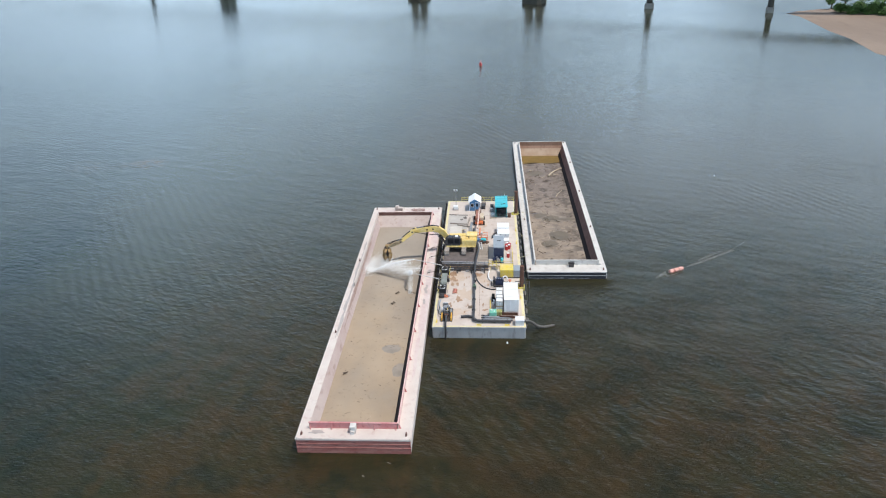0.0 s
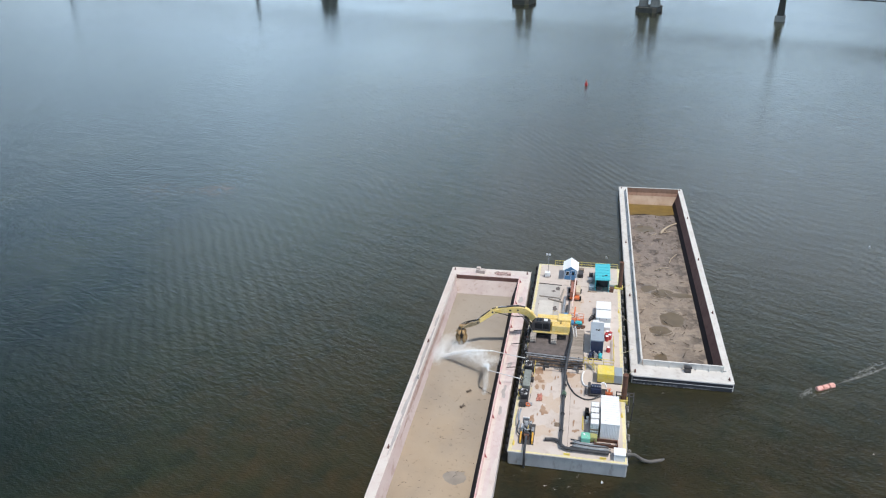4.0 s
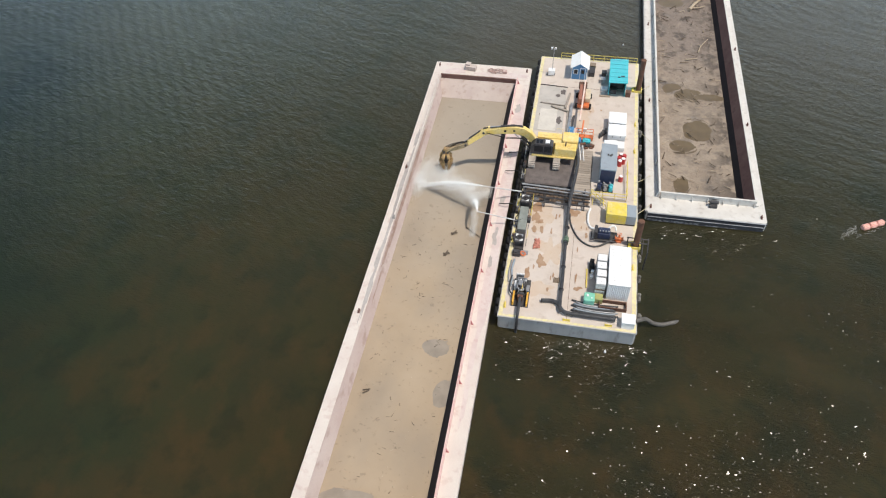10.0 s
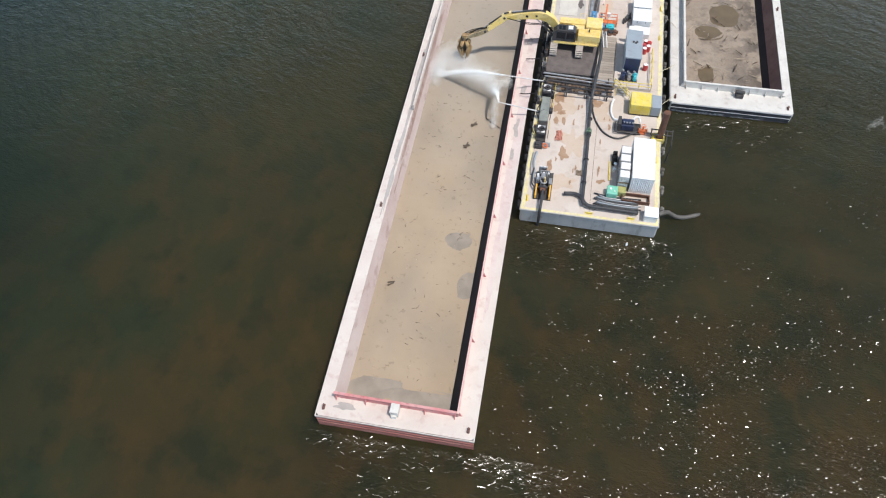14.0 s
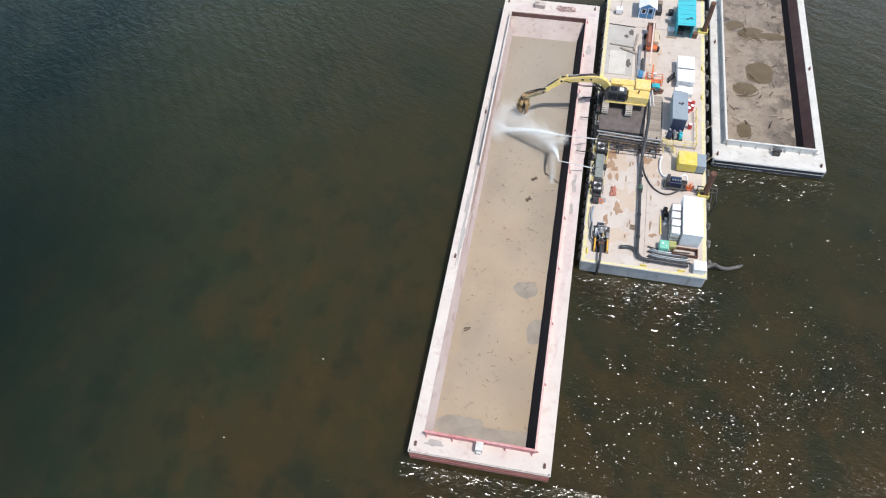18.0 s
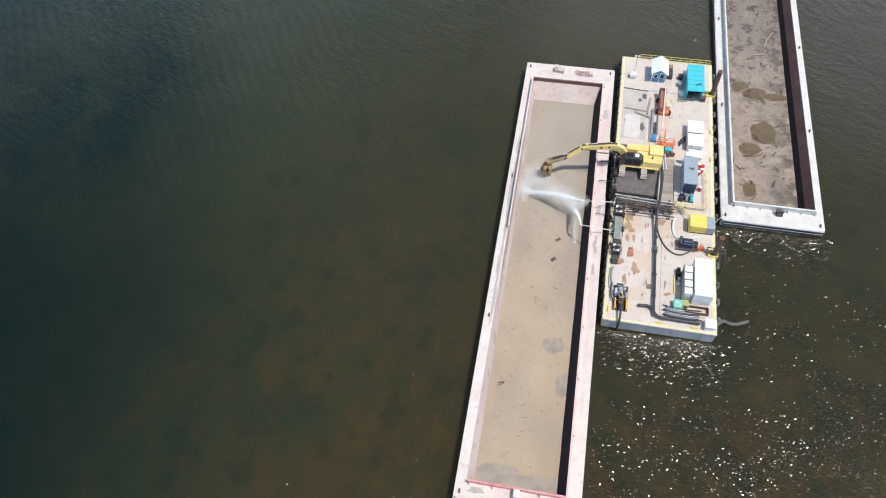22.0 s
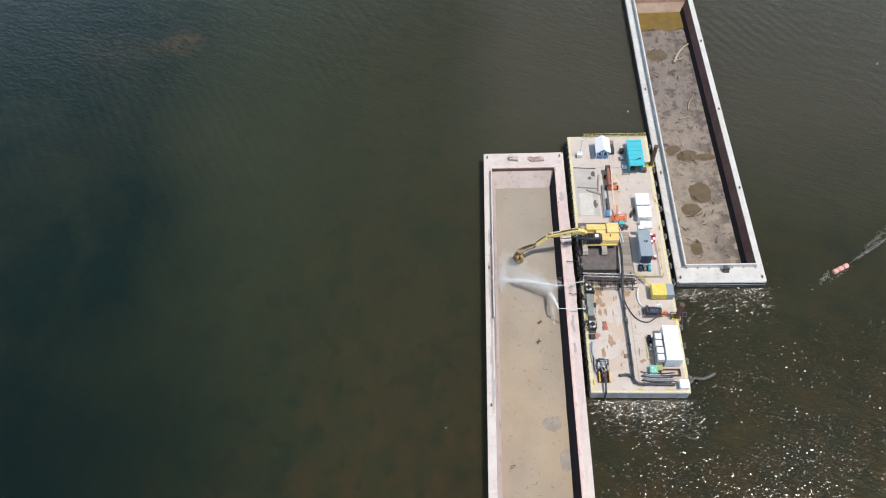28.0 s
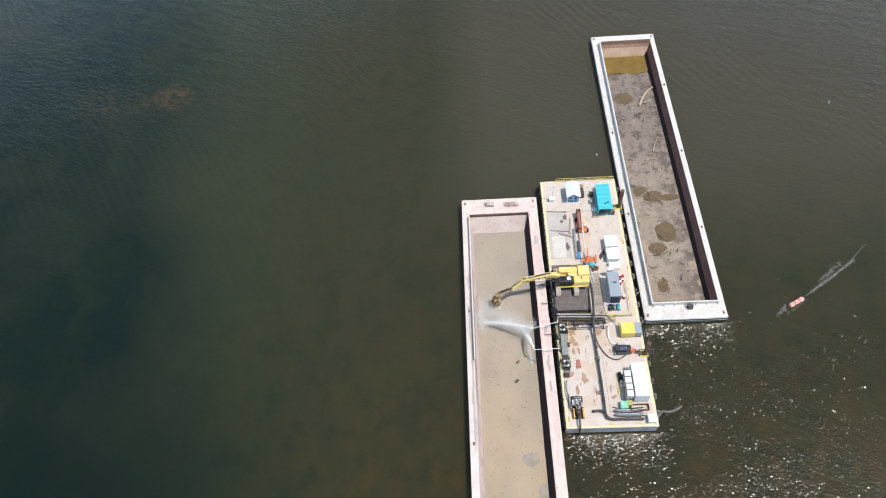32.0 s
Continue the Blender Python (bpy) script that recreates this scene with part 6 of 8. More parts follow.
for i in range(5):
    bm = B()
    box(bm, 0, rng.uniform(0.5, 1.0), 0, rng.uniform(0.4, 0.7), 0, rng.uniform(0.25, 0.5), 0.04)
    single("valve_block", bm, M_DARKSTEEL if i % 2 else M_STEEL, "greasy valve block under the pipe rack", "valve block", (2.0 + i * 1.45, 18.7 + rng.uniform(0, 0.4), DK), group="valve blocks")

bm = tube(B(), curve_points([(6.95, 1.35, 0.5), (6.72, 2.2, 0.5), (6.72, 6, 0.5), (6.66, 11.5, 0.5), (6.6, 15.0, 0.5), (6.6, 17.4, 0.9)], 8), 0.2, 12)
for y in (4.5, 8.0, 11.8, 14.5):
    rod(bm, (6.7, y - 0.06, 0.5), (6.7, y + 0.06, 0.5), 0.29, 0.29, 12)
    box(bm, 6.5, 6.9, y + 0.3, y + 0.5, 0.0, 0.34)
single("discharge_pipe", bm, M_HDPE, "black plastic discharge pipe along the deck", "pipe", (0, 0, DK))
bm = tube(B(), curve_points([(6.6, 17.4, 0.9), (6.75, 19.5, 1.5), (7.0, 22.5, 1.6), (7.2, 25.5, 1.3), (7.15, 28.0, 0.7), (6.9, 30.5, 0.25)], 8), 0.21, 12)
single("discharge_hose", bm, M_HDPE, "thick black hose lifted over the pipe rack", "hose", (0, 0, DK))
bm = tube(B(), curve_points([(4.6, 2.75, 0.25), (5.8, 2.85, 0.3), (6.5, 2.5, 0.35), (6.95, 1.7, 0.4), (7.6, 1.3, 0.42), (9.5, 1.25, 0.42), (12.9, 1.2, 0.42)], 8), 0.23, 12)
for x in (8.2, 10.2, 12.3):
    rod(bm, (x - 0.07, 1.25, 0.42), (x + 0.07, 1.25, 0.42), 0.31, 0.31, 12)
single("header_pipe", bm, M_HDPE, "black plastic header pipe at the barge end", "pipe", (0, 0, DK))
for i in range(7):
    y = 1.75 + i * 0.24
    bm = tube(B(), curve_points([(8.0 + 0.25 * (i % 3), y + 0.25, 0.16), (9.5, y + 0.05 * math.sin(i), 0.2), (11.5, y - 0.02, 0.18), (13.2 - 0.3 * (i % 2), y + 0.1, 0.14)], 6), 0.09 + 0.02 * (i % 2), 8)
    single("pipe_length", bm, (M_HDPE, M_GREYBOX, M_STEEL)[i % 3], "loose grey and black pipe in a bundle at the barge end", "pipe", (0, 0, DK), group="pipe bundle")
fr = thing("steel_tray", "rusty open steel tray by the container", "tray", (11.0, 2.7, DK))
for x0, x1, y0, y1 in ((0, 3.1, 0, 0.12), (0, 3.1, 1.0, 1.12), (0, 0.12, 0.12, 1.0), (2.98, 3.1, 0.12, 1.0)):
    bm = B()
    box(bm, x0, x1, y0, y1, 0.0, 0.5, 0.01)
    part("side_bar", bm, M_RUST, fr)
bm = B()
box(bm, 13.55, 14.95, 0.45, 1.75, 0, 0.95, 0.06)
box(bm, 13.5, 15.0, 0.4, 1.8, 0.95, 1.05, 0.03)
single("ballast_block", bm, M_WHITEBOX, "white painted block holding the pipe end", "block", (0, 0, DK))
bm = tube(B(), curve_points([(15.0, 1.3, 2.55), (15.7, 2.0, 2.1), (16.4, 2.8, 1.3), (17.3, 3.0, 0.55), (18.3, 3.2, 0.2), (19.7, 3.85, 0.02), (20.6, 4.5, -0.4)], 8), 0.24, 12)
single("discharge_hose", bm, worn("silty_grey_hose", (0.085, 0.078, 0.07), (0.14, 0.125, 0.11), (0.08, 0.07, 0.06), 0.4, 0.6, scale=1.5), "grey flexible hose trailing into the river", "hose")

# ---- water monitors on the west side ----
skid = thing("monitor_skid", "grey steel service skid along the barge edge", "skid", (0.45, 10.3, DK))
bm = B()
box(bm, 0.15, 1.25, 0.0, 9.2, 0.0, 0.22, 0.03)
part("base", bm, M_DARKSTEEL, skid)
bm = B()
box(bm, 0.15, 1.2, 2.9, 7.0, 0.22, 0.62, 0.04)
part("tank", bm, worn("grey_green_paint", (0.27, 0.29, 0.26), (0.2, 0.215, 0.2), (0.1, 0.08, 0.06), 0.5, 0.5, scale=1.5), skid, "grey-green flat tank")
for y in (0.4, 7.4):
    bm = B()
    box(bm, 0.1, 1.15, y, y + 1.5, 0.22, 0.95, 0.06)
    part("motor_box", bm, M_DARKSTEEL, skid, "oily dark motor box")
    bm = B()
    for p, q in (((0.05, y - 0.1), (1.2, y - 0.1)), ((1.2, y - 0.1), (1.2, y + 1.7)), ((1.2, y + 1.7), (0.05, y + 1.7)), ((0.05, y + 1.7), (0.05, y - 0.1))):
        rod(bm, (*p, 1.25), (*q, 1.25), 0.04, 0.04, 6)
        rod(bm, (*p, 0.0), (*p, 1.25), 0.04, 0.04, 6)
    part("guard_frame", bm, M_DARKSTEEL, skid)
    bm = B()
    ring(bm, (0.65, y + 0.7, 1.1), (0, 0, 1), 0.3, 0.1, 14, 6)
    rod(bm, (0.65, y + 0.7, 0.9), (0.65, y + 0.7, 1.3), 0.12, 0.12, 10)
    part("drive", bm, M_DARKSTEEL, skid)
    for x0, y0 in ((0.16, 0.12), (0.66, 0.12), (0.16, 0.92), (0.66, 0.92)):
        bm = B()
        box(bm, x0, x0 + 0.4, y + y0, y + y0 + 0.42, 0.95, 1.02, 0.02)
        part("cover_plate", bm, M_STEEL if (x0 < 0.5) == (y0 < 0.5) else M_WHITEBOX, skid, "pale cover plate")
bm = B()
box(bm, 0.0, 1.9, -0.75, -0.1, 0.1, 0.16, 0.02)
part("drip_tray", bm, M_STEEL, skid, "grey drip tray")
for k in range(3):
    bm = tube(B(), curve_points([(0.02, 0.6 + 2.9 * k, 0.3), (-0.28, 1.3 + 2.9 * k, 0.55), (-0.2, 2.2 + 2.9 * k, 0.45), (0.05, 3.0 + 2.9 * k, 0.35)], 6), 0.06, 8)
    part("hydraulic_hose", bm, M_YELLOW if k != 1 else M_BLACK, skid, "yellow hydraulic hose")
for k in range(6):
    bm = B()
    rod(bm, (1.45, 0.6 + k * 1.5, 0.1), (1.5, 1.9 + k * 1.5, 0.1), 0.035, 0.035, 6)
    part("conduit", bm, M_YELLOW if k % 2 else M_DARKSTEEL, skid)


M_PALEPIPE = worn("galvanised_pipe", (0.62, 0.61, 0.61), (0.5, 0.49, 0.48), (0.4, 0.36, 0.33), 0.3, 0.4, scale=2)


def monitor(x, y, ex, ey, ez, label):
    """A swivelling water cannon with its barrel ending at (ex, ey, ez) from its base."""
    e = thing("water_monitor", label, "water cannon", (x, y, DK))
    bm = B()
    rod(bm, (0, 0, 0), (0, 0, 0.75), 0.14, 0.14, 12)
    rod(bm, (0, 0, 0), (0, 0, 0.06), 0.28, 0.28, 12)
    part("riser", bm, M_STEEL, e)
    bm = B()
    ring(bm, (0, 0, 0.9), (0, 1, 0), 0.16, 0.1, 14, 8)
    part("swivel", bm, M_DARKSTEEL, e)
    bm = B()
    rod(bm, (0, 0, 0.98), (ex, ey, ez), 0.085, 0.05, 10)
    part("barrel", bm, M_PALEPIPE, e, "bright galvanised barrel")
    bm = B()
    rod(bm, (0.1, 0, 0.9), (0.75, 0.25, 1.15), 0.025, 0.025, 6)
    part("handle", bm, M_DARKSTEEL, e)


monitor(0.55, 19.6, -4.85, -2.4, 3.46, "steel water monitor spraying into the hopper")
monitor(0.35, 14.3, -4.75, -0.9, 2.66, "steel water monitor spraying into the hopper")
for i, y in enumerate((17.2, 23.6, 27.5)):
    bm = tube(B(), curve_points([(0.25, y, 0.3), (-0.5, y + 0.2, 0.75), (-1.4, y - 0.1, 0.9), (-2.2, y + 0.3, 0.45)], 6), 0.06, 8)
    single("mooring_line", bm, M_BLACK, "dark mooring line between the barges", "rope", (0, 0, DK), group="mooring lines")

M_ROPE = worn("sun_bleached_rope", (0.62, 0.56, 0.36), (0.55, 0.49, 0.33), (0.35, 0.3, 0.2), 0.4, 0.85, scale=3)
for y0, y1 in ((45.2, 47.8), (36.6, 34.2), (24.4, 27.0), (18.2, 21.4)):
    bm = tube(B(), curve_points([(14.95, y0, DK + 0.2), (15.7, y0 * 0.6 + y1 * 0.4, DK - 0.25), (16.4, y0 * 0.3 + y1 * 0.7, 1.75), (17.0, y1, 1.65)], 6), 0.035, 6)
    single("mooring_line", bm, M_ROPE, "pale mooring rope tying the barges together", "rope", group="mooring lines")

# hoses and gear crowding the west edge by the excavator
for i in range(5):
    w = 0.12 * i
    bm = tube(B(), curve_points([(0.15 + w * 0.4, 19.2 + i * 0.5, 0.15), (0.05 + w, 21.5, 0.5 + 0.12 * (i % 2)), (0.3 - w * 0.3, 24.0 + 0.3 * i, 0.25), (0.1 + w * 0.5, 26.6, 0.55), (0.35, 29.4 + 0.4 * i, 0.2)], 6), 0.075 + 0.015 * (i % 3), 8)
    single("supply_hose", bm, M_BLACK, "black supply hose along the barge edge", "hose", (0, 0, DK), group="supply hoses")
for i, (x, y, sx, sy, h) in enumerate(((0.1, 22.4, 0.35, 0.9, 0.8), (0.05, 25.2, 0.4, 0.7, 0.65), (0.1, 28.2, 0.4, 1.0, 0.7), (1.6, 15.0, 0.5, 0.6, 0.6), (1.7, 17.6, 0.4, 0.8, 0.7), (0.1, 11.6, 0.4, 0.8, 0.6), (0.05, 16.4, 0.35, 1.1, 0.55))):
    e = thing("valve_stand", "dark oily valve stand by the barge edge", "valve stand", (x, y, DK), group="valve stands")
    bm = B()
    box(bm, 0, sx, 0, sy, 0, h, 0.04)
    part("body", bm, M_DARKSTEEL, e)
    bm = B()
    rod(bm, (sx / 2, sy / 2, h), (sx / 2, sy / 2, h + 0.35), 0.05, 0.05, 8)
    ring(bm, (sx / 2, sy / 2, h + 0.35), (0, 0, 1), 0.16, 0.025, 12, 5)
    part("handwheel", bm, M_RUST if i % 2 else M_STEEL, e)

# red netting pile, drum and small gear on the deck
bm = B()
for k in range(9):
    tube(bm, curve_points([(rng.uniform(-0.4, 0.4), rng.uniform(-0.9, 0.9), 0.05 + 0.02 * k) for _ in range(5)], 5), 0.06, 6)
single("netting_pile", bm, worn("faded_red_net", (0.58, 0.24, 0.18), (0.5, 0.2, 0.15), (0.25, 0.12, 0.09), 0.4, 0.8, scale=2), "heap of faded red hose and netting", "netting", (3.25, 11.6, DK))
bm = ring(B(), (0, 0, 0.2), (0.3, 0, 1), 0.3, 0.09, 16, 6)
single("life_ring", bm, M_ORANGE, "orange life ring leaning by the skid", "life ring", (1.75, 9.6, DK))
bm = B()
box(bm, 0, 0.9, 0, 0.8, 0, 0.55, 0.05)
box(bm, 0.1, 0.5, 0.1, 0.6, 0.55, 0.8, 0.05)
single("tool_box", bm, M_DARKSTEEL, "dark steel gear box by the barge edge", "tool box", (0.55, 9.1, DK))
bm = tube(B(), curve_points([(0.9, 8.6, 0.1), (0.75, 7.0, 0.1), (0.95, 5.4, 0.1), (0.8, 4.2, 0.12)], 6), 0.13, 8)
single("grey_hose", bm, M_GREYBOX, "flat grey hose lying along the edge", "hose", (0, 0, DK))
bm = tube(B(), curve_points([(0.55, 8.4, 0.1), (0.45, 6.4, 0.1), (0.6, 5.0, 0.1)], 6), 0.09, 8)
single("grey_hose", bm, M_STEEL, "pale hose lying along the edge", "hose", (0, 0, DK))

M_AMBER = worn("amber_frame_paint", (0.76, 0.40, 0.04), (0.70, 0.36, 0.06), (0.25, 0.15, 0.08), 0.35, 0.5, scale=2)
sp = thing("transfer_pump", "engine-driven pump on an orange frame with a suction pipe", "pump", (2.2, 3.2, DK))
bm = B()
box(bm, -0.95, 1.0, -1.6, 2.4, 0.0, 0.16, 0.02)
part("base_plate", bm, M_DARKSTEEL, sp)
bm = B()
box(bm, -0.5, 0.5, 0.2, 1.5, 0.16, 1.1, 0.08)
rod(bm, (0.0, 0.2, 0.65), (0.0, 1.5, 0.65), 0.55, 0.55, 12)
part("engine", bm, M_DARKSTEEL, sp, "oily black engine")
bm = B()
box(bm, -0.55, 0.55, 1.65, 1.8, 0.2, 1.2, 0.02)
part("radiator", bm, M_STEEL, sp)
bm = B()
rod(bm, (0.25, 0.9, 1.2), (0.25, 0.9, 1.75), 0.08, 0.08, 8)
box(bm, -0.4, 0.1, 0.5, 1.2, 1.15, 1.45, 0.06)
part("air_cleaner", bm, M_STEEL, sp)
for x in (-0.85, 0.7):
    bm = B()
    box(bm, x, x + 0.2, -1.6, 0.1, 0.16, 0.75, 0.05)
    part("side_frame", bm, M_AMBER, sp, "orange-yellow side frame")
bm = B()
ring(bm, (0, -0.3, 0.6), (0, 1, 0), 0.32, 0.2, 16, 8)
rod(bm, (-0.9, -0.3, 0.5), (-0.4, -0.3, 0.6), 0.14, 0.14, 10)
part("pump_casing", bm, M_DARKSTEEL, sp)
bm = tube(B(), curve_points([(0, -0.4, 0.65), (0.02, -1.6, 0.85), (0.02, -2.6, 0.85), (0, -3.25, 0.6), (-0.02, -3.55, -0.4), (-0.05, -3.6, -2.4)], 6), 0.16, 10)
part("suction_pipe", bm, M_HDPE, sp, "black pipe over the barge end")
for x, y, sx, sy, z0, h, m_, nm in ((-0.75, 2.0, 0.9, 0.12, 0.16, 1.3, M_STEEL, "guard_panel"), (0.55, 0.3, 0.35, 0.8, 0.16, 0.6, M_STEEL, "battery_box"), (-0.85, 0.6, 0.3, 0.9, 0.16, 0.75, M_WHITEBOX, "filter_box"), (-0.3, -0.9, 0.6, 0.45, 0.16, 0.7, M_RUST, "gear_box")):
    bm = B()
    box(bm, x, x + sx, y, y + sy, z0, z0 + h, 0.03)
    part(nm, bm, m_, sp)
for k in range(4):
    bm = tube(B(), curve_points([(-0.4 + 0.25 * k, 1.5, 1.0), (-0.6 + 0.35 * k, 0.8, 1.35 - 0.1 * k), (-0.3 + 0.2 * k, 0.0, 1.1), (0.1 * k - 0.2, -0.5, 0.75)], 5), 0.05, 6)
    part("pipe", bm, (M_STEEL, M_BLACK, M_MACHINE, M_BLACK)[k], sp)
for k in range(4):
    bm = B()
    rod(bm, (-0.42 + 0.28 * k, 1.35, 1.1), (-0.42 + 0.28 * k, 1.35, 1.32), 0.1, 0.1, 10)
    part("filter_can", bm, M_WHITEBOX if k % 2 else M_STEEL, sp, "pale filter can")
bm = B()
for k in range(6):
    box(bm, -0.7 + 0.16 * k, -0.62 + 0.16 * k, 1.98, 2.14, 1.35, 1.52, 0.01)
part("guard_bar", bm, M_WHITEBOX, sp)
bm = B()
ring(bm, (0.0, 0.1, 1.15), (0, 0.4, 1), 0.3, 0.09, 16, 8)
rod(bm, (-0.62, 0.6, 1.0), (-0.2, 0.9, 1.28), 0.13, 0.13, 10)
part("silencer", bm, M_STEEL, sp, "bright silencer and duct")
bm = tube(B(), curve_points([(-0.9, -0.3, 0.5), (-1.3, 0.3, 0.4), (-1.4, 1.5, 0.2), (-1.3, 2.8, 0.15)], 6), 0.1, 8)
part("outlet_hose", bm, M_HDPE, sp)

tank = thing("fuel_tank", "mint green plastic fuel tank on the deck", "tank", (9.3, 3.0, DK))
bm = B()
box(bm, 0, 1.2, 0, 1.25, 0.08, 0.95, 0.14)
part("tank_body", bm, M_MINT, tank)
bm = B()
box(bm, 0.1, 1.1, 0.1, 1.15, 0, 0.08)
part("foot", bm, M_DARKSTEEL, tank)
bm = B()
rod(bm, (0.4, 0.7, 0.95), (0.4, 0.7, 1.05), 0.13, 0.13, 12)
part("filler_cap", bm, M_WHITEBOX, tank)
bm = B()
rod(bm, (0.85, 0.4, 0.95), (0.85, 0.4, 1.02), 0.08, 0.08, 10)
part("breather_cap", bm, M_WHITEBOX, tank)
bm = B()
rod(bm, (9.47, 8.4, 0.09), (9.52, 5.6, 0.09), 0.08, 0.08, 10)
rod(bm, (9.35, 8.4, 0.06), (9.6, 8.4, 0.06), 0.06, 0.06, 8)
single("yellow_pole", bm, M_YELLOW, "yellow painted pole lying on the deck", "pole", (0, 0, DK))
for x, y in ((10.0, 7.2), (10.1, 8.0)):
    e = thing("bucket", "white plastic bucket beside the totes", "bucket", (x, y, DK), group="white buckets")
    bm = B()
    rod(bm, (0, 0, 0), (0, 0, 0.38), 0.15, 0.18, 14)
    part("pail", bm, M_WHITEBOX, e)
    bm = B()
    rod(bm, (0, 0, 0.38), (0, 0, 0.41), 0.19, 0.19, 14)
    part("lid", bm, M_WHITEBOX, e)
for i, (x, y) in enumerate(((7.6, 0.55), (12.2, 0.55), (0.6, 1.6), (14.75, 17.5), (14.75, 9.5), (14.75, 31.0), (14.8, 37.0))):
    e = thing("cleat", "worn yellow mooring cleat on the deck edge", "cleat", (x, y, DK), 0 if y < 1 else 90, group="mooring cleats")
    bm = B()
    box(bm, -0.4, 0.4, -0.14, 0.14, 0, 0.04)
    part("base", bm, M_YELLOW, e)
    bm = B()
    tube(bm, curve_points([(-0.42, 0, 0.24), (-0.15, 0, 0.2), (0.15, 0, 0.2), (0.42, 0, 0.24)], 4), 0.06, 8)
    rod(bm, (-0.14, 0, 0.03), (-0.14, 0, 0.2), 0.05, 0.05, 8)
    rod(bm, (0.14, 0, 0.03), (0.14, 0, 0.2), 0.05, 0.05, 8)
    part("horn", bm, M_YELLOW, e)


# ---- water jets ----
def spray_material():
    m, n, l, b = shader("water_spray")
    b.inputs["Base Color"].default_value = (0.95, 0.95, 0.95, 1)
    b.inputs["Roughness"].default_value = 0.4
    b.inputs["Subsurface Weight"].default_value = 0.0
    l.new(noise_fac(n, l, 1.8, 5, 0.24, 0.5), b.inputs["Alpha"])
    return m


M_SPRAY = spray_material()
M_DROP = bpy.data.materials.new("water_drop")
M_DROP.use_nodes = True
M_DROP.node_tree.nodes["Principled BSDF"].inputs["Base Color"].default_value = (0.95, 0.95, 0.94, 1)
M_DROP.node_tree.nodes["Principled BSDF"].inputs["Roughness"].default_value = 0.3


def drops(path, radii, count, size, seed, falls=0.0):
    """Loose drops scattered about a path."""
    r = random.Random(seed)
    bm_v, bm_f = [], []
    for _ in range(count):
        u = r.random() ** 0.8 * (len(path) - 1)
        i = min(int(u), len(path) - 2)
        p = path[i].lerp(path[i + 1], u - i)
        rad = radii[0] + (radii[1] - radii[0]) * u / (len(path) - 1)
        p = p + Vector((r.gauss(0, rad), r.gauss(0, rad), abs(r.gauss(0, rad * 0.7)) - falls * r.random()))
        s = size * r.uniform(0.4, 1.3)
        k = len(bm_v)
        for q in ((s, 0, -s * 0.5), (-s * 0.6, s, -s * 0.5), (-s * 0.6, -s, -s * 0.5), (0, 0, s)):
            bm_v.append(tuple(p + Vector(q)))
        bm_f += [(k, k + 1, k + 3), (k + 1, k + 2, k + 3), (k + 2, k, k + 3), (k, k + 2, k + 1)]
    return bm_v, bm_f


def jet(label, ctrl, r0, r1, spread, count, seed, size=0.035):
    e = thing("water_jet", label, "water jet")
    pts = curve_points(ctrl, 8)
    n = len(pts)
    bm = tube(B(), pts, [r0 + (r1 - r0) * (i / (n - 1)) ** 1.4 for i in range(n)], 10)
    part("stream", bm, M_SPRAY, e, "white stream of water")
    me = bpy.data.meshes.new("spray")
    me.from_pydata(*((lambda v, f: (v, [], f))(*drops(pts[2:], (0.04, spread), count, size, seed))))
    me.materials.append(M_DROP)
    ob = new("spray", me)
    ob.parent = e
    tagged(ob, "flying water drops", kind="stuff")
    return e


jet("white water jet sprayed across the hopper", [(-4.3, 17.2, 5.6), (-6.5, 18.2, 4.75), (-8.6, 19.15, 3.75), (-10.8, 20.1, 2.45), (-12.9, 21.0, 1.0)], 0.08, 0.17, 0.16, 40000, 3, 0.017)
jet("white water jet fanning out into the hopper", [(-4.4, 13.4, 4.8), (-4.7, 14.6, 4.55), (-5.0, 15.9, 3.9), (-5.4, 17.4, 2.7)], 0.08, 0.19, 0.13, 20000, 5, 0.016)
e = thing("splash", "white splash of water against the hopper wall", "splash")
for i, (c, rad, cnt) in enumerate((((-13.0, 21.0, 1.2), 0.35, 2200), ((-13.6, 21.6, 1.3), 0.8, 1700), ((-12.6, 22.4, 1.1), 0.9, 1300), ((-11.6, 23.6, 1.0), 0.8, 1300), ((-10.6, 24.6, 1.1), 0.7, 1900), ((-12.4, 25.0, 1.2), 0.9, 1500), ((-13.9, 20.2, 1.2), 0.8, 800), ((-9.4, 21.6, 1.1), 1.2, 1000), ((-7.0, 20.2, 1.2), 1.1, 900), ((-11.6, 20.6, 1.4), 0.5, 900))):
    me = bpy.data.meshes.new("spray")
    c = Vector(c)
    v, f = drops([c - Vector((0.2, 0, 0)), c + Vector((0.2, 0, 0))], (rad, rad), cnt * 7, 0.011, 40 + i)
    me.from_pydata(v, [], f)
    me.materials.append(M_DROP)
    ob = new("spray", me)
    ob.parent = e
    tagged(ob, "flying water drops", kind="stuff")
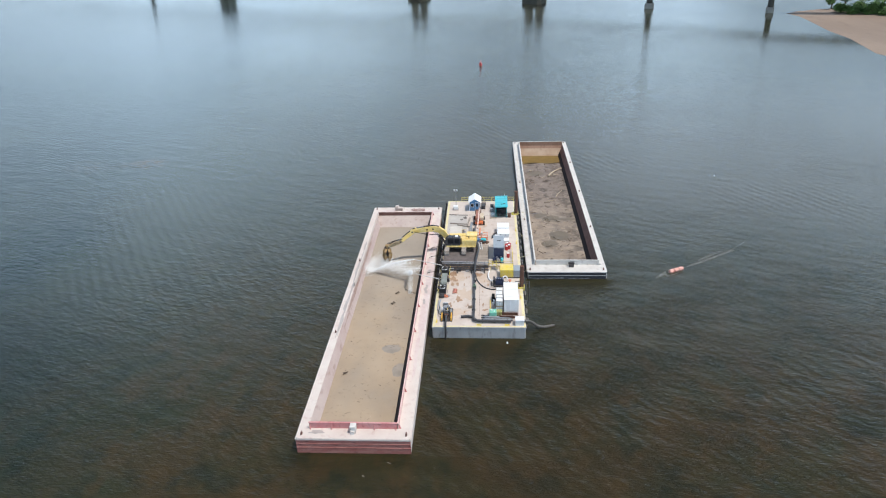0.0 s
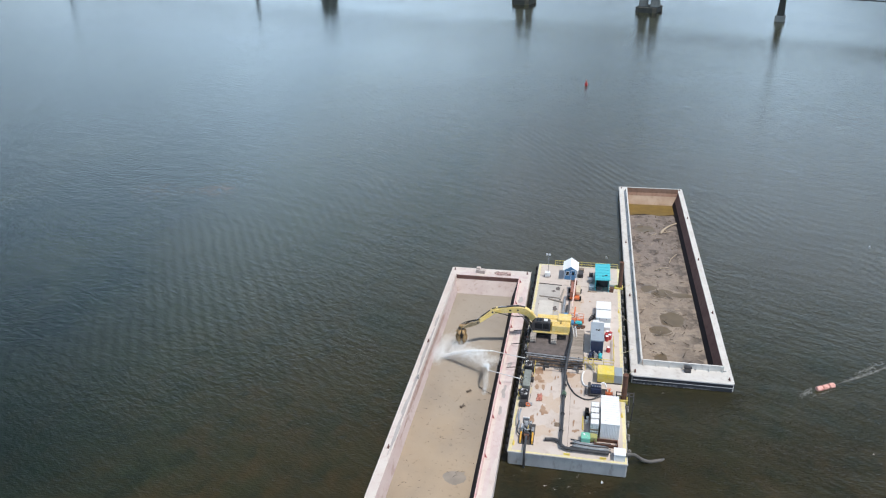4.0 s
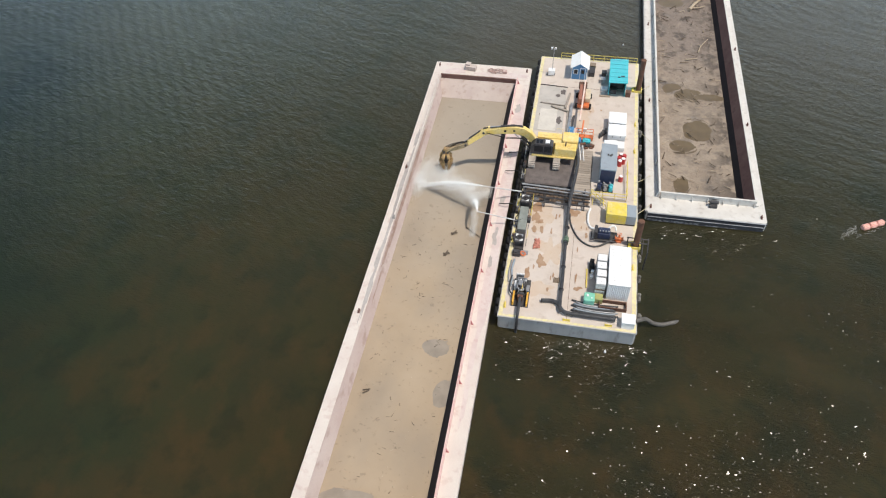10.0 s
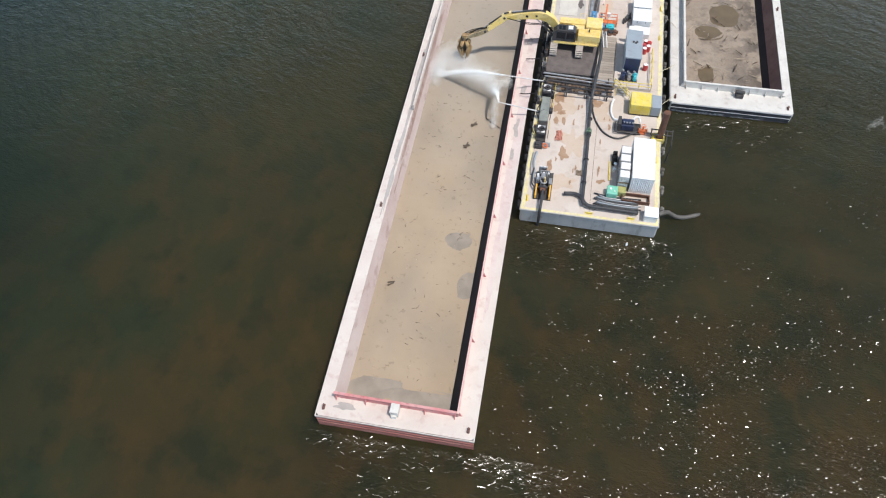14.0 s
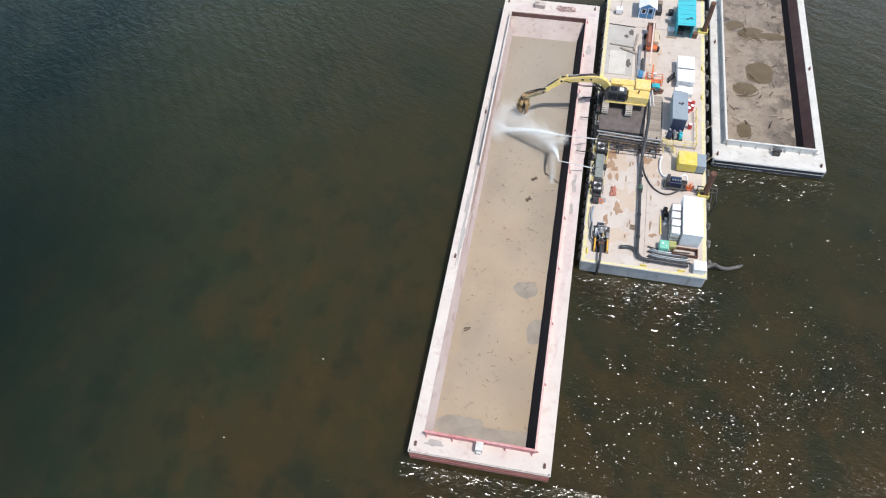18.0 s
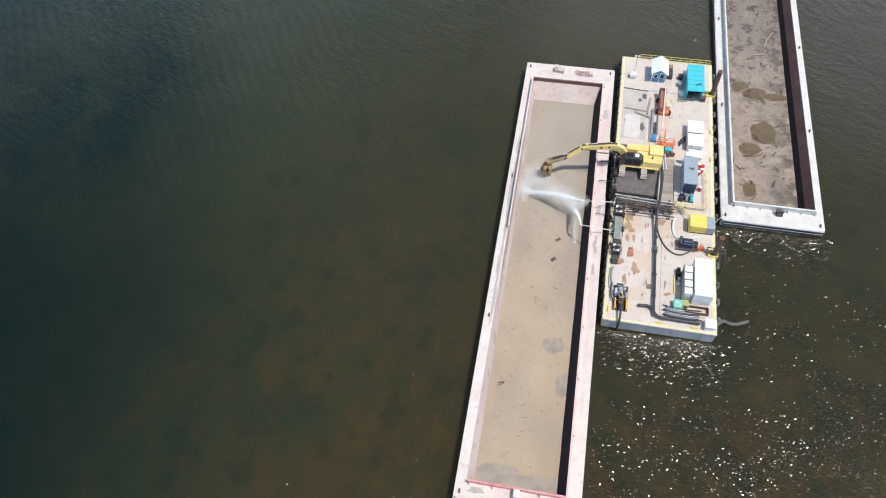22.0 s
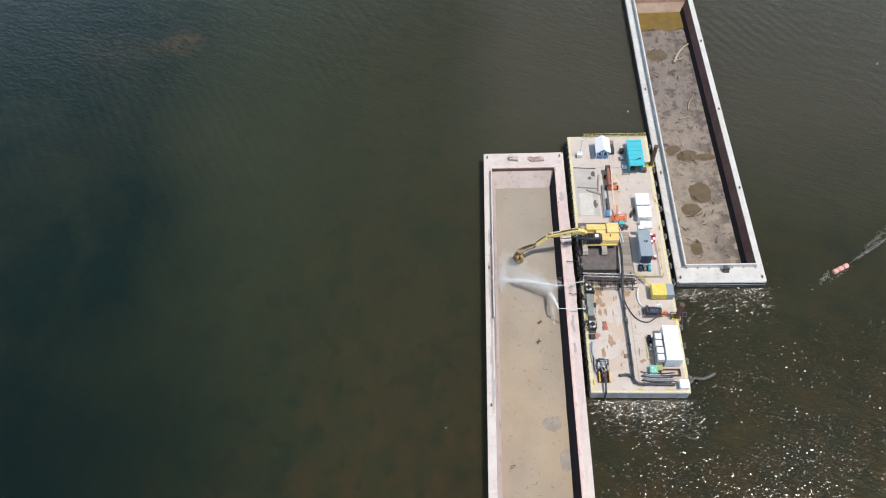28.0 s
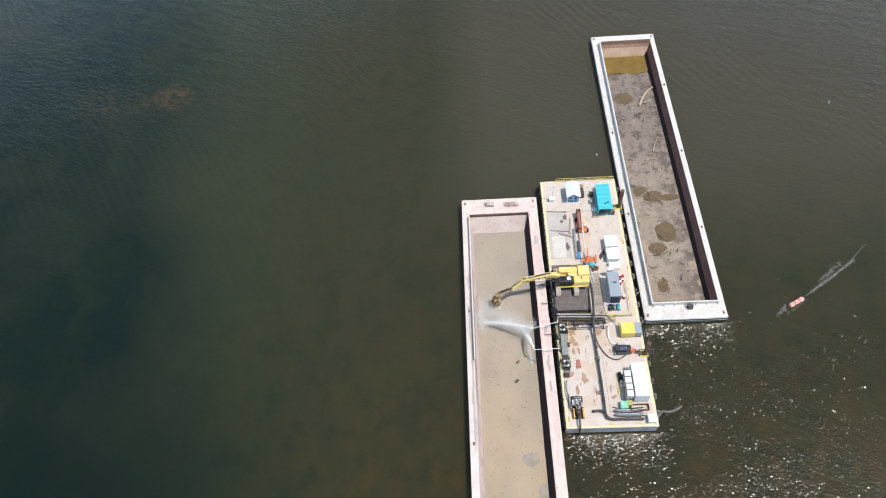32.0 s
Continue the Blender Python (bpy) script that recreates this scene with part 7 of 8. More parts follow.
for i, (ctrl, radii, cnt) in enumerate((([(-4.9, 15.6, 3.7), (-5.5, 17.8, 2.4), (-6.2, 19.4, 1.4)], (0.22, 0.6), 9000), ([(-5.2, 16.8, 2.6), (-5.0, 14.6, 1.5), (-4.9, 12.6, 1.0)], (0.28, 0.22), 7000), ([(-5.6, 17.6, 2.8), (-4.4, 19.0, 2.4), (-3.6, 20.0, 2.0)], (0.45, 0.5), 6000), ([(-5.3, 17.6, 4.6), (-8.0, 19.2, 3.4), (-11.0, 20.4, 2.0)], (0.45, 0.4), 16000), ([(-5.8, 18.6, 2.2), (-8.0, 20.6, 1.6), (-11.0, 22.2, 1.3)], (0.9, 1.0), 26000), ([(-13.4, 18.6, 1.2), (-13.6, 21.6, 1.3), (-13.2, 25.5, 1.1)], (0.45, 0.5), 14000))):
    me = bpy.data.meshes.new("mist")
    v, f = drops([Vector(p) for p in ctrl], radii, cnt * 2, 0.0095, 70 + i)
    me.from_pydata(v, [], f)
    me.materials.append(M_DROP)
    ob = new("mist", me)
    ob.parent = e
    tagged(ob, "drifting fine spray", kind="stuff")

# wet ground in the washed barge
SILT = 0.92
for i, (x, y, rx, ry) in enumerate(LPOOLS):
    puddle(x, y, rx * 1.5, ry * 1.5, 0.93 + 0.004 * i, 11.3 * i + 2, M_WETSILT, "pool of grey water on the silt" if i < 2 else "wet grey silt at the hopper end", 0.1)


def sticks(count, x0, x1, y0, y1, z, seed, lo, hi, r):
    bm_v, bm_f = [], []
    g = random.Random(seed)
    for _ in range(count):
        x, y, a, l = g.uniform(x0, x1), g.uniform(y0, y1), g.uniform(0, math.pi), g.uniform(lo, hi)
        d, w = Vector((math.cos(a), math.sin(a), g.uniform(-0.05, 0.05))) * l / 2, g.uniform(0.5, 1.3) * r
        s = Vector((-math.sin(a), math.cos(a), 0)) * w
        k = len(bm_v)
        c = Vector((x, y, z + g.uniform(0, 0.05)))
        for e in (-1, 1):
            for o in (s, Vector((0, 0, w * 1.4)), -s):
                bm_v.append(tuple(c + d * e + o * (1.0 if e < 0 else 0.5)))
        bm_f += [(k, k + 3, k + 4, k + 1), (k + 1, k + 4, k + 5, k + 2), (k, k + 1, k + 2), (k + 5, k + 4, k + 3), (k + 2, k + 5, k + 3, k)]
    me = bpy.data.meshes.new("sticks")
    me.from_pydata(bm_v, [], bm_f)
    return me


for nm, cnt, seed, lo, hi, r, m, lb in (("sticks", 90, 21, 0.15, 0.55, 0.025, M_STICK, "scattered dark sticks on the silt"), ("sticks", 90, 22, 0.1, 0.4, 0.03, M_DRIFT, "scattered pale wood chips on the silt")):
    me = sticks(cnt, -13.3, -3.6, -23.0, 17.5, SILT + 0.08, seed, lo, hi, r)
    me.materials.append(m)
    tagged(new(nm, me), lb, "sticks", kind="stuff")
for i, (x, y) in enumerate(((-7.25, 12.95), (-7.6, 9.3), (-12.4, -11.3))):
    bm = B()
    for k in range(6 if i < 2 else 2):
        a = rng.uniform(0, 3.1)
        o = rng.uniform(-0.2, 0.2)
        rod(bm, (-0.42 * math.cos(a * 0.5), o - 0.3 * math.sin(a * 0.5), 0.05), (0.42 * math.cos(a * 0.5), o + 0.3 * math.sin(a * 0.5), 0.15), 0.08, 0.05, 6)
    single("driftwood_clump", bm, M_STICK, "dark clump of driftwood on the silt", "driftwood", (x, y, SILT + 0.06))
bm = B()
rod(bm, (-5.9, 14.1, SILT + 0.14), (-3.3, 12.2, SILT + 0.18), 0.07, 0.05, 8)
single("branch", bm, M_STICK, "long dark branch lying on the silt", "branch")

# gear on the north deck of the washed barge
bm = B()
box(bm, -0.9, 0.8, -0.45, 0.45, 0, 0.7, 0.08)
box(bm, -0.95, -0.2, -0.2, 0.6, 0, 0.95, 0.06)
single("concrete_block", bm, worn("stained_concrete", (0.54, 0.46, 0.42), (0.46, 0.38, 0.34), (0.28, 0.21, 0.18), 0.4, 0.85, scale=1.2), "stained concrete block on the barge deck", "block", (-10.6, 47.2, LZ), rz=-8)
M_BROWNROPE = worn("faded_brown_rope", (0.44, 0.27, 0.24), (0.55, 0.44, 0.40), (0.2, 0.1, 0.09), 0.6, 0.8, scale=1.6)
bm = B()
for k in range(8):
    tube(bm, curve_points([(rng.uniform(-1.5, 1.5), rng.uniform(-0.7, 0.7), 0.05 + 0.02 * k) for _ in range(6)], 5), 0.045, 6)
single("rope_pile", bm, M_BROWNROPE, "tangle of reddish-brown rope on the barge deck", "rope", (-6.6, 47.2, LZ))
bm = B()
box(bm, 0, 0.7, 0, 0.6, 0, 0.4, 0.05)
single("tool_box", bm, M_BROWNROPE, "small rusty red box on the barge deck", "tool box", (-5.6, 46.7, LZ))
M_WASH = worn("grey_silt_streak", (0.42, 0.385, 0.365), (0.36, 0.325, 0.305), (0.55, 0.49, 0.45), 0.5, 0.7, scale=0.8)
for i, (x, y, rx, ry) in enumerate(((-15.08, 1.5, 0.2, 4.5), (-15.08, 10.0, 0.2, 4.0), (-15.12, 16.8, 0.22, 3.0), (-15.25, 21.5, 0.3, 4.0), (-15.0, 14.0, 0.3, 2.2), (-15.2, 6.0, 0.25, 2.6), (-15.0, 0.5, 0.2, 2.0), (-15.2, 29.0, 0.3, 2.0), (-13.5, -26.0, 0.9, 0.35))):
    patch(x - LX, y - LY, rx, ry, 7.7 * i, M_WASH, scow, LZ + 0.006 + 0.002 * i, "silt_streak", 0.4)
for i, (x, y, rx, ry) in enumerate(((-1.75, 11.5, 0.35, 1.6), (-1.8, 7.5, 0.25, 1.0), (-1.9, 38.0, 0.4, 1.0), (-1.8, 27.5, 0.35, 0.8), (-1.6, 18.5, 0.3, 1.0))):
    patch(x - LX, y - LY, rx, ry, 3.1 * i + 60, M_WASH, scow, LZ + 0.008, "silt_streak", 0.4)

M_PINKWASH = worn("pink_deck_wash", (0.565, 0.45, 0.43), (0.63, 0.545, 0.515), (0.50, 0.31, 0.295), 0.45, 0.7, scale=0.6)
for i, (x, y, rx, ry) in enumerate(((-1.55, 33.0, 0.75, 9.0), (-1.5, 18.5, 0.7, 8.0), (-1.5, 5.0, 0.6, 8.5), (-1.75, -8.0, 0.3, 6.0), (-5.0, 46.4, 4.2, 0.8), (-12.5, 46.5, 1.6, 0.7))):
    patch(x - LX, y - LY, rx, ry, 5.3 * i + 90, M_PINKWASH, scow, LZ + 0.003 + 0.0006 * i, "paint_wash", 0.25)

M_BROWNWASH = worn("wet_brown_wash", (0.29, 0.185, 0.155), (0.38, 0.275, 0.24), (0.47, 0.38, 0.34), 0.5, 0.45, scale=0.9)
for i, (y, ln, s0, s1) in enumerate(((17.3, 3.4, 0.02, 0.8), (13.2, 2.6, 0.0, 0.5), (25.5, 2.6, 0.0, 0.6), (30.5, 3.0, 0.3, 0.95), (8.0, 2.4, 0.05, 0.35), (37.0, 3.0, 0.4, 0.9), (20.5, 5.5, 0.1, 0.9), (11.0, 5.0, 0.25, 0.95), (3.0, 4.5, 0.3, 0.8), (27.5, 4.5, 0.1, 0.7))):
    bm = B()
    vs = []
    for k in range(24):
        a = 2 * math.pi * k / 24
        q = 1 + 0.7 * noise.noise(Vector((math.cos(a) * 2, math.sin(a) * 2, i * 4.1)))
        u = max(0.12, min(0.76, (s0 + s1) / 2 + (s1 - s0) / 2 * q * math.cos(a)))
        vs.append(bm.verts.new((IX0 + 0.03 + 0.82 * u, y - LY + ln * q * math.sin(a), LZ + 0.10 - 1.9 * u + 0.0015 * i)))
    bm.faces.new(vs)
    part("wet_streak", bm, M_BROWNWASH, scow, "wet brown wash on the hopper plate")

# puddles, pond and wood in the loaded barge
for i, (x, y, rx, ry) in enumerate(RPOOLS):
    puddle(x, y, rx * 1.4, ry * 1.4, -1.09 + 0.002 * i, 5.1 * i + 1, M_POND, "brown puddle on the dark mud", 0.1)
bm = B()
bm.faces.new([bm.verts.new(p) for p in ((2.1, 66.3, 0), (5.5, 67.4, 0), (9.0, 66.6, 0), (12.5, 67.6, 0), (12.5, 73.1, 0), (2.1, 73.1, 0))])
single("pond", bm, pond_material("ochre_pond_water", (0.225, 0.145, 0.035), 0.4), "ochre rain water standing at the hopper end", "pond", (RX, RY, -1.1), rz=0.27)


def log_piece(pts, r, label):
    bm = tube(B(), curve_points(pts, 5), [r * (1 - 0.5 * i / (5 * (len(pts) - 1))) for i in range(5 * (len(pts) - 1) + 1)], 8)
    a, b = Vector(pts[1]), Vector(pts[-1])
    d = (b - a).normalized()
    rod(bm, a, a + Vector((-d.y, d.x, 0.2)) * 0.7, r * 0.5, r * 0.2, 6)
    rod(bm, a.lerp(b, 0.5), a.lerp(b, 0.5) + Vector((d.y, -d.x, 0.15)) * 0.6, r * 0.4, r * 0.15, 6)
    single("log", bm, M_DRIFT, label, "log", group="driftwood logs")


log_piece([(24.6, 76.2, -0.72), (25.7, 78.6, -0.72), (27.05, 80.60, -0.70), (28.5, 81.90, -0.65)], 0.3, "bleached forked driftwood log on the mud")
log_piece([(24.95, 77.10, -0.85), (26.25, 77.40, -0.83), (27.45, 78.10, -0.83)], 0.13, "bleached driftwood log on the mud")
log_piece([(25.45, 62.50, -0.85), (26.05, 64.50, -0.85), (27.25, 66.70, -0.80)], 0.12, "bleached crooked branch on the mud")
log_piece([(23.25, 59.90, -0.85), (25.25, 60.50, -0.83)], 0.11, "bleached branch on the mud")
log_piece([(19.85, 80.50, -0.90), (21.05, 81.10, -0.87)], 0.1, "bleached branch on the mud")
for cnt, seed, lo, hi, r, m, lb in ((110, 31, 0.3, 1.6, 0.07, M_STICK, "dark branches strewn over the mud"), (70, 32, 0.3, 1.5, 0.05, M_DRIFT, "pale branches strewn over the mud")):
    me = sticks(cnt, 18.9, 28.3, 24.5, 86.0, -0.95, seed, lo, hi, r)
    me.materials.append(m)
    tagged(new("branches", me), lb, "branches", kind="stuff")

bm = B()
box(bm, 0, 0.95, 0, 0.9, 0.0, 0.75, 0.05)
box(bm, 0.08, 0.87, 0.08, 0.82, 0.75, 0.8, 0.02)
single("olive_bin", bm, worn("olive_plastic", (0.36, 0.36, 0.12), (0.42, 0.40, 0.18), (0.2, 0.17, 0.1), 0.4, 0.6, scale=1.5), "olive green bin at the end of the totes", "bin", (10.45, 3.5, DK))
# added black heap: dark gear and the totes' shadow in one shape
bm = B()
for k in range(5):
    box(bm, rng.uniform(-0.1, 0.1), rng.uniform(0.4, 0.6), 0.3 * k, 0.3 * k + 0.5, 0.0, rng.uniform(0.3, 0.8), 0.08)
single("black_tarp", bm, M_BLACK, "black heap standing partly for shadow beside the totes", "tarpaulin", (9.75, 7.9, DK))
bm = B()
rod(bm, (6.68, 12.1, 0.5), (6.68, 12.7, 0.5), 0.34, 0.34, 12)
rod(bm, (6.68, 12.4, 0.6), (6.68, 12.4, 1.15), 0.12, 0.12, 8)
single("pipe_coupling", bm, worn("green_valve_paint", (0.10, 0.17, 0.11), (0.14, 0.2, 0.14), (0.08, 0.07, 0.05), 0.4, 0.5, scale=2), "dull green valve coupling on the black pipe", "valve", (0, 0, DK))
bm = B()
for k in range(4):
    box(bm, 0.0, 0.7, 0.2 * k, 0.2 * k + 0.12, 0.0, 0.12, 0.01)
box(bm, 0.05, 0.15, 0, 0.75, 0.12, 0.18)
box(bm, 0.55, 0.65, 0, 0.75, 0.12, 0.18)
single("pallet", bm, M_WOOD, "small wooden pallet on the deck", "pallet", (5.7, 5.8, DK))

# ---- floats on the river ----
M_LINE = worn("wet_grey_line", (0.34, 0.33, 0.30), (0.22, 0.21, 0.19), (0.1, 0.1, 0.08), 0.5, 0.7, scale=1.0)
fl = thing("float", "faded pink foam float towing a line", "float", (44.7, 23.4, 0), 28)
for i in range(3):
    bm = B()
    rod(bm, (-1.15 + i * 0.8, 0, 0.16), (-0.45 + i * 0.8, 0, 0.16), 0.3, 0.33, 12)
    bmesh.ops.bevel(bm, geom=bm.edges[:], offset=0.06, segments=2, affect="EDGES")
    part("foam_block", bm, M_FOAMBUOY, fl)
bm = tube(B(), curve_points([(1.2, 0, 0.15), (2.6, 0.2, 0.05), (5.4, 0.3, 0.03), (10.4, 1.1, 0.03), (15.0, 2.3, 0.03)], 6), 0.016, 6)
part("tow_line", bm, M_LINE, fl, "pale floating line")
rf = random.Random(17)
v, f = [], []
for x0, x1, y0, y1, cnt, w in ((2.8, 12.0, 0.25, 1.15, 260, 0.22), (5.0, 10.0, 0.9, 1.9, 110, 0.4), (-3.4, -1.2, -0.3, 0.4, 60, 0.3), (-2.2, 1.5, -0.7, -0.4, 24, 0.2)):
    for _ in range(cnt):
        u = rf.random()
        c = Vector((x0 + (x1 - x0) * u + rf.gauss(0, w), y0 + (y1 - y0) * u + rf.gauss(0, w * 0.5), 0.015))
        a_, l_, w_ = rf.gauss(0.1, 0.5), rf.uniform(0.06, 0.26), rf.uniform(0.015, 0.04)
        d, e_ = Vector((math.cos(a_), math.sin(a_), 0)) * l_, Vector((-math.sin(a_), math.cos(a_), 0)) * w_
        k = len(v)
        v += [tuple(c - d), tuple(c + e_ + Vector((0, 0, 0.01))), tuple(c + d), tuple(c - e_)]
        f.append((k, k + 1, k + 2, k + 3))
me = bpy.data.meshes.new("wake_foam")
me.from_pydata(v, [], f)
me.materials.append(worn("thin_foam", (0.24, 0.235, 0.21), (0.15, 0.148, 0.13), (0.08, 0.08, 0.065), 0.5, 0.7, scale=2))
ob = new("wake_foam", me)
ob.parent = fl
tagged(ob, "thin foam trailing on the water", kind="stuff")
fl.scale = (1.35, 1.35, 1.2)
for x, y, m, lb in ((5.9, 205.5, M_DRUM, "red marker buoy on the river"), (65.7, 73.5, M_WHITEBOX, "white marker float on the river"), (13.0, 61.4, M_WHITEBOX, "white marker float on the river"), (12.2, -1.5, M_WHITEBOX, "white marker float by the barge end")):
    e = thing("marker_buoy", lb, "buoy", (x, y, 0), group="marker buoys")
    s = 1.15 if y > 200 else 0.28
    bm = B()
    rod(bm, (0, 0, -0.2 * s), (0, 0, 0.9 * s), 0.55 * s, 0.4 * s, 12)
    part("drum", bm, m, e)
    bm = B()
    rod(bm, (0, 0, 0.9 * s), (0, 0, 1.8 * s), 0.12 * s, 0.05 * s, 8)
    part("staff", bm, m, e)

# ---- bridge far up the river ----
bridge = thing("bridge", "old river bridge on stone piers with a dark truss deck", "bridge", (0, 0, 0))
PIERS = [(-520, 606, 2.4, 23), (-274, 520, 1.9, 21), (-197, 485, 7.5, 20), (-39, 424, 6.2, 17.5), (39, 390, 6.4, 15), (105.5, 356, 2.4, 13.5), (167.5, 331, 2.1, 12.5), (232, 305, 2.1, 11.5), (300, 278, 2.1, 11)]
bdir = Vector((0.93, -0.367, 0)).normalized()
turn = math.atan2(bdir.y, bdir.x)
for x, y, w, h in PIERS:
    bm = B()
    big = w > 4
    m = Matrix.Translation((x, y, 0)) @ Matrix.Rotation(turn, 4, "Z")
    if big:
        outline(bm, [(-w, -5.5), (-w + 2, -7.5), (w - 2, -7.5), (w, -5.5), (w, 5.5), (w - 2, 7.5), (-w + 2, 7.5), (-w, 5.5)], -2, 3.0)
    else:
        box(bm, -w, w, -w, w, -2, 3.0, 0.4)
    bmesh.ops.transform(bm, matrix=m, verts=bm.verts[:])
    part("pier_base", bm, M_PIERBASE if big else M_STONE, bridge, "tide-stained pier footing")
    bm = B()
    if big:
        for sx in (-0.52, 0.52):
            rod(bm, (sx * w * 1.1, 0, 3.0), (sx * w * 0.95, 0, h), w * 0.46, w * 0.36, 10)
        box(bm, -w * 0.9, w * 0.9, -2.6, 2.6, h - 1.2, h, 0.2)
    else:
        rod(bm, (0, 0, 3.0), (0, 0, h), w * 0.8, w * 0.62, 12)
        box(bm, -w * 0.9, w * 0.9, -2.5, 2.5, h - 0.8, h, 0.15)
    bmesh.ops.transform(bm, matrix=m, verts=bm.verts[:])
    part("pier_shaft", bm, M_STONE if big else M_PIERBASE, bridge, "weathered pier shaft")
for (x0, y0, _, h0), (x1, y1, _, h1) in zip(PIERS, PIERS[1:]):
    a, b = Vector((x0, y0, h0)), Vector((x1, y1, h1))
    side = Vector((-bdir.y, bdir.x, 0)) * 3.6
    bm = B()
    n = max(6, int((b - a).length / 8))
    for s in (-1, 1):
        o = side * s
        rod(bm, a + o, b + o, 0.28, 0.28, 6)
        rod(bm, a + o + Vector((0, 0, 2.6)), b + o + Vector((0, 0, 2.6)), 0.28, 0.28, 6)
        for i in range(n):
            p, q = a.lerp(b, i / n) + o, a.lerp(b, (i + 1) / n) + o
            rod(bm, p, q + Vector((0, 0, 2.6)), 0.16, 0.16, 5)
            rod(bm, q, q + Vector((0, 0, 2.6)), 0.16, 0.16, 5)
    for i in range(n + 1):
        p = a.lerp(b, i / n)
        rod(bm, p - side, p + side, 0.2, 0.2, 5)
    sp_ = part("truss_span", bm, M_DARKSTEEL, bridge, "dark steel truss span")
    bm = B()
    q = [a - side * 1.1, a + side * 1.1, b + side * 1.1, b - side * 1.1]
    lo = [bm.verts.new(v + Vector((0, 0, 2.75))) for v in q]
    hi = [bm.verts.new(v + Vector((0, 0, 3.25))) for v in q]
    for i in range(4):
        bm.faces.new((lo[i], lo[(i + 1) % 4], hi[(i + 1) % 4], hi[i]))
    bm.faces.new(hi)
    bm.faces.new(lo[::-1])
    part("road_deck", bm, M_STONE, sp_)

# ---- sandy shore with bushes ----
shore = [(173, 327), (176, 316), (175.5, 303), (173, 270), (174, 250), (170, 217), (178, 180), (206, 120), (262, 40), (420, -40), (900, -60), (900, 380), (420, 366), (260, 352), (222, 345), (198, 341), (182, 334)]
bm = B()
top = [bm.verts.new((x, y, -0.06)) for x, y in shore]
cx, cy = 420, 230
mid = [bm.verts.new((x + (cx - x) * 0.05, y + (cy - y) * 0.05, 0.32)) for x, y in shore]
inn = [bm.verts.new((x + (cx - x) * 0.22, y + (cy - y) * 0.22, 1.5)) for x, y in shore]
n = len(shore)
for i in range(n):
    j = (i + 1) % n
    bm.faces.new((top[i], top[j], mid[j], mid[i]))
    bm.faces.new((mid[i], mid[j], inn[j], inn[i]))
bm.faces.new(inn)
bmesh.ops.recalc_face_normals(bm, faces=bm.faces[:])
single("shore", bm, M_SAND, "wet sandy river shore at low tide", "shore", kind="structure")


def leaf_material(name, a, b_):
    m, n, l, b = shader(name)
    isl = n.new("ShaderNodeNewGeometry").outputs["Random Per Island"]
    l.new(blend(n, l, isl, a, b_), b.inputs["Base Color"])
    b.inputs["Roughness"].default_value = 0.6
    return m


M_LEAF = leaf_material("bush_leaves", (0.05, 0.11, 0.025), (0.12, 0.22, 0.055))
M_BARK = worn("grey_bark", (0.14, 0.11, 0.085), (0.1, 0.08, 0.06), (0.05, 0.04, 0.03), 0.4, 0.9, scale=1.5)


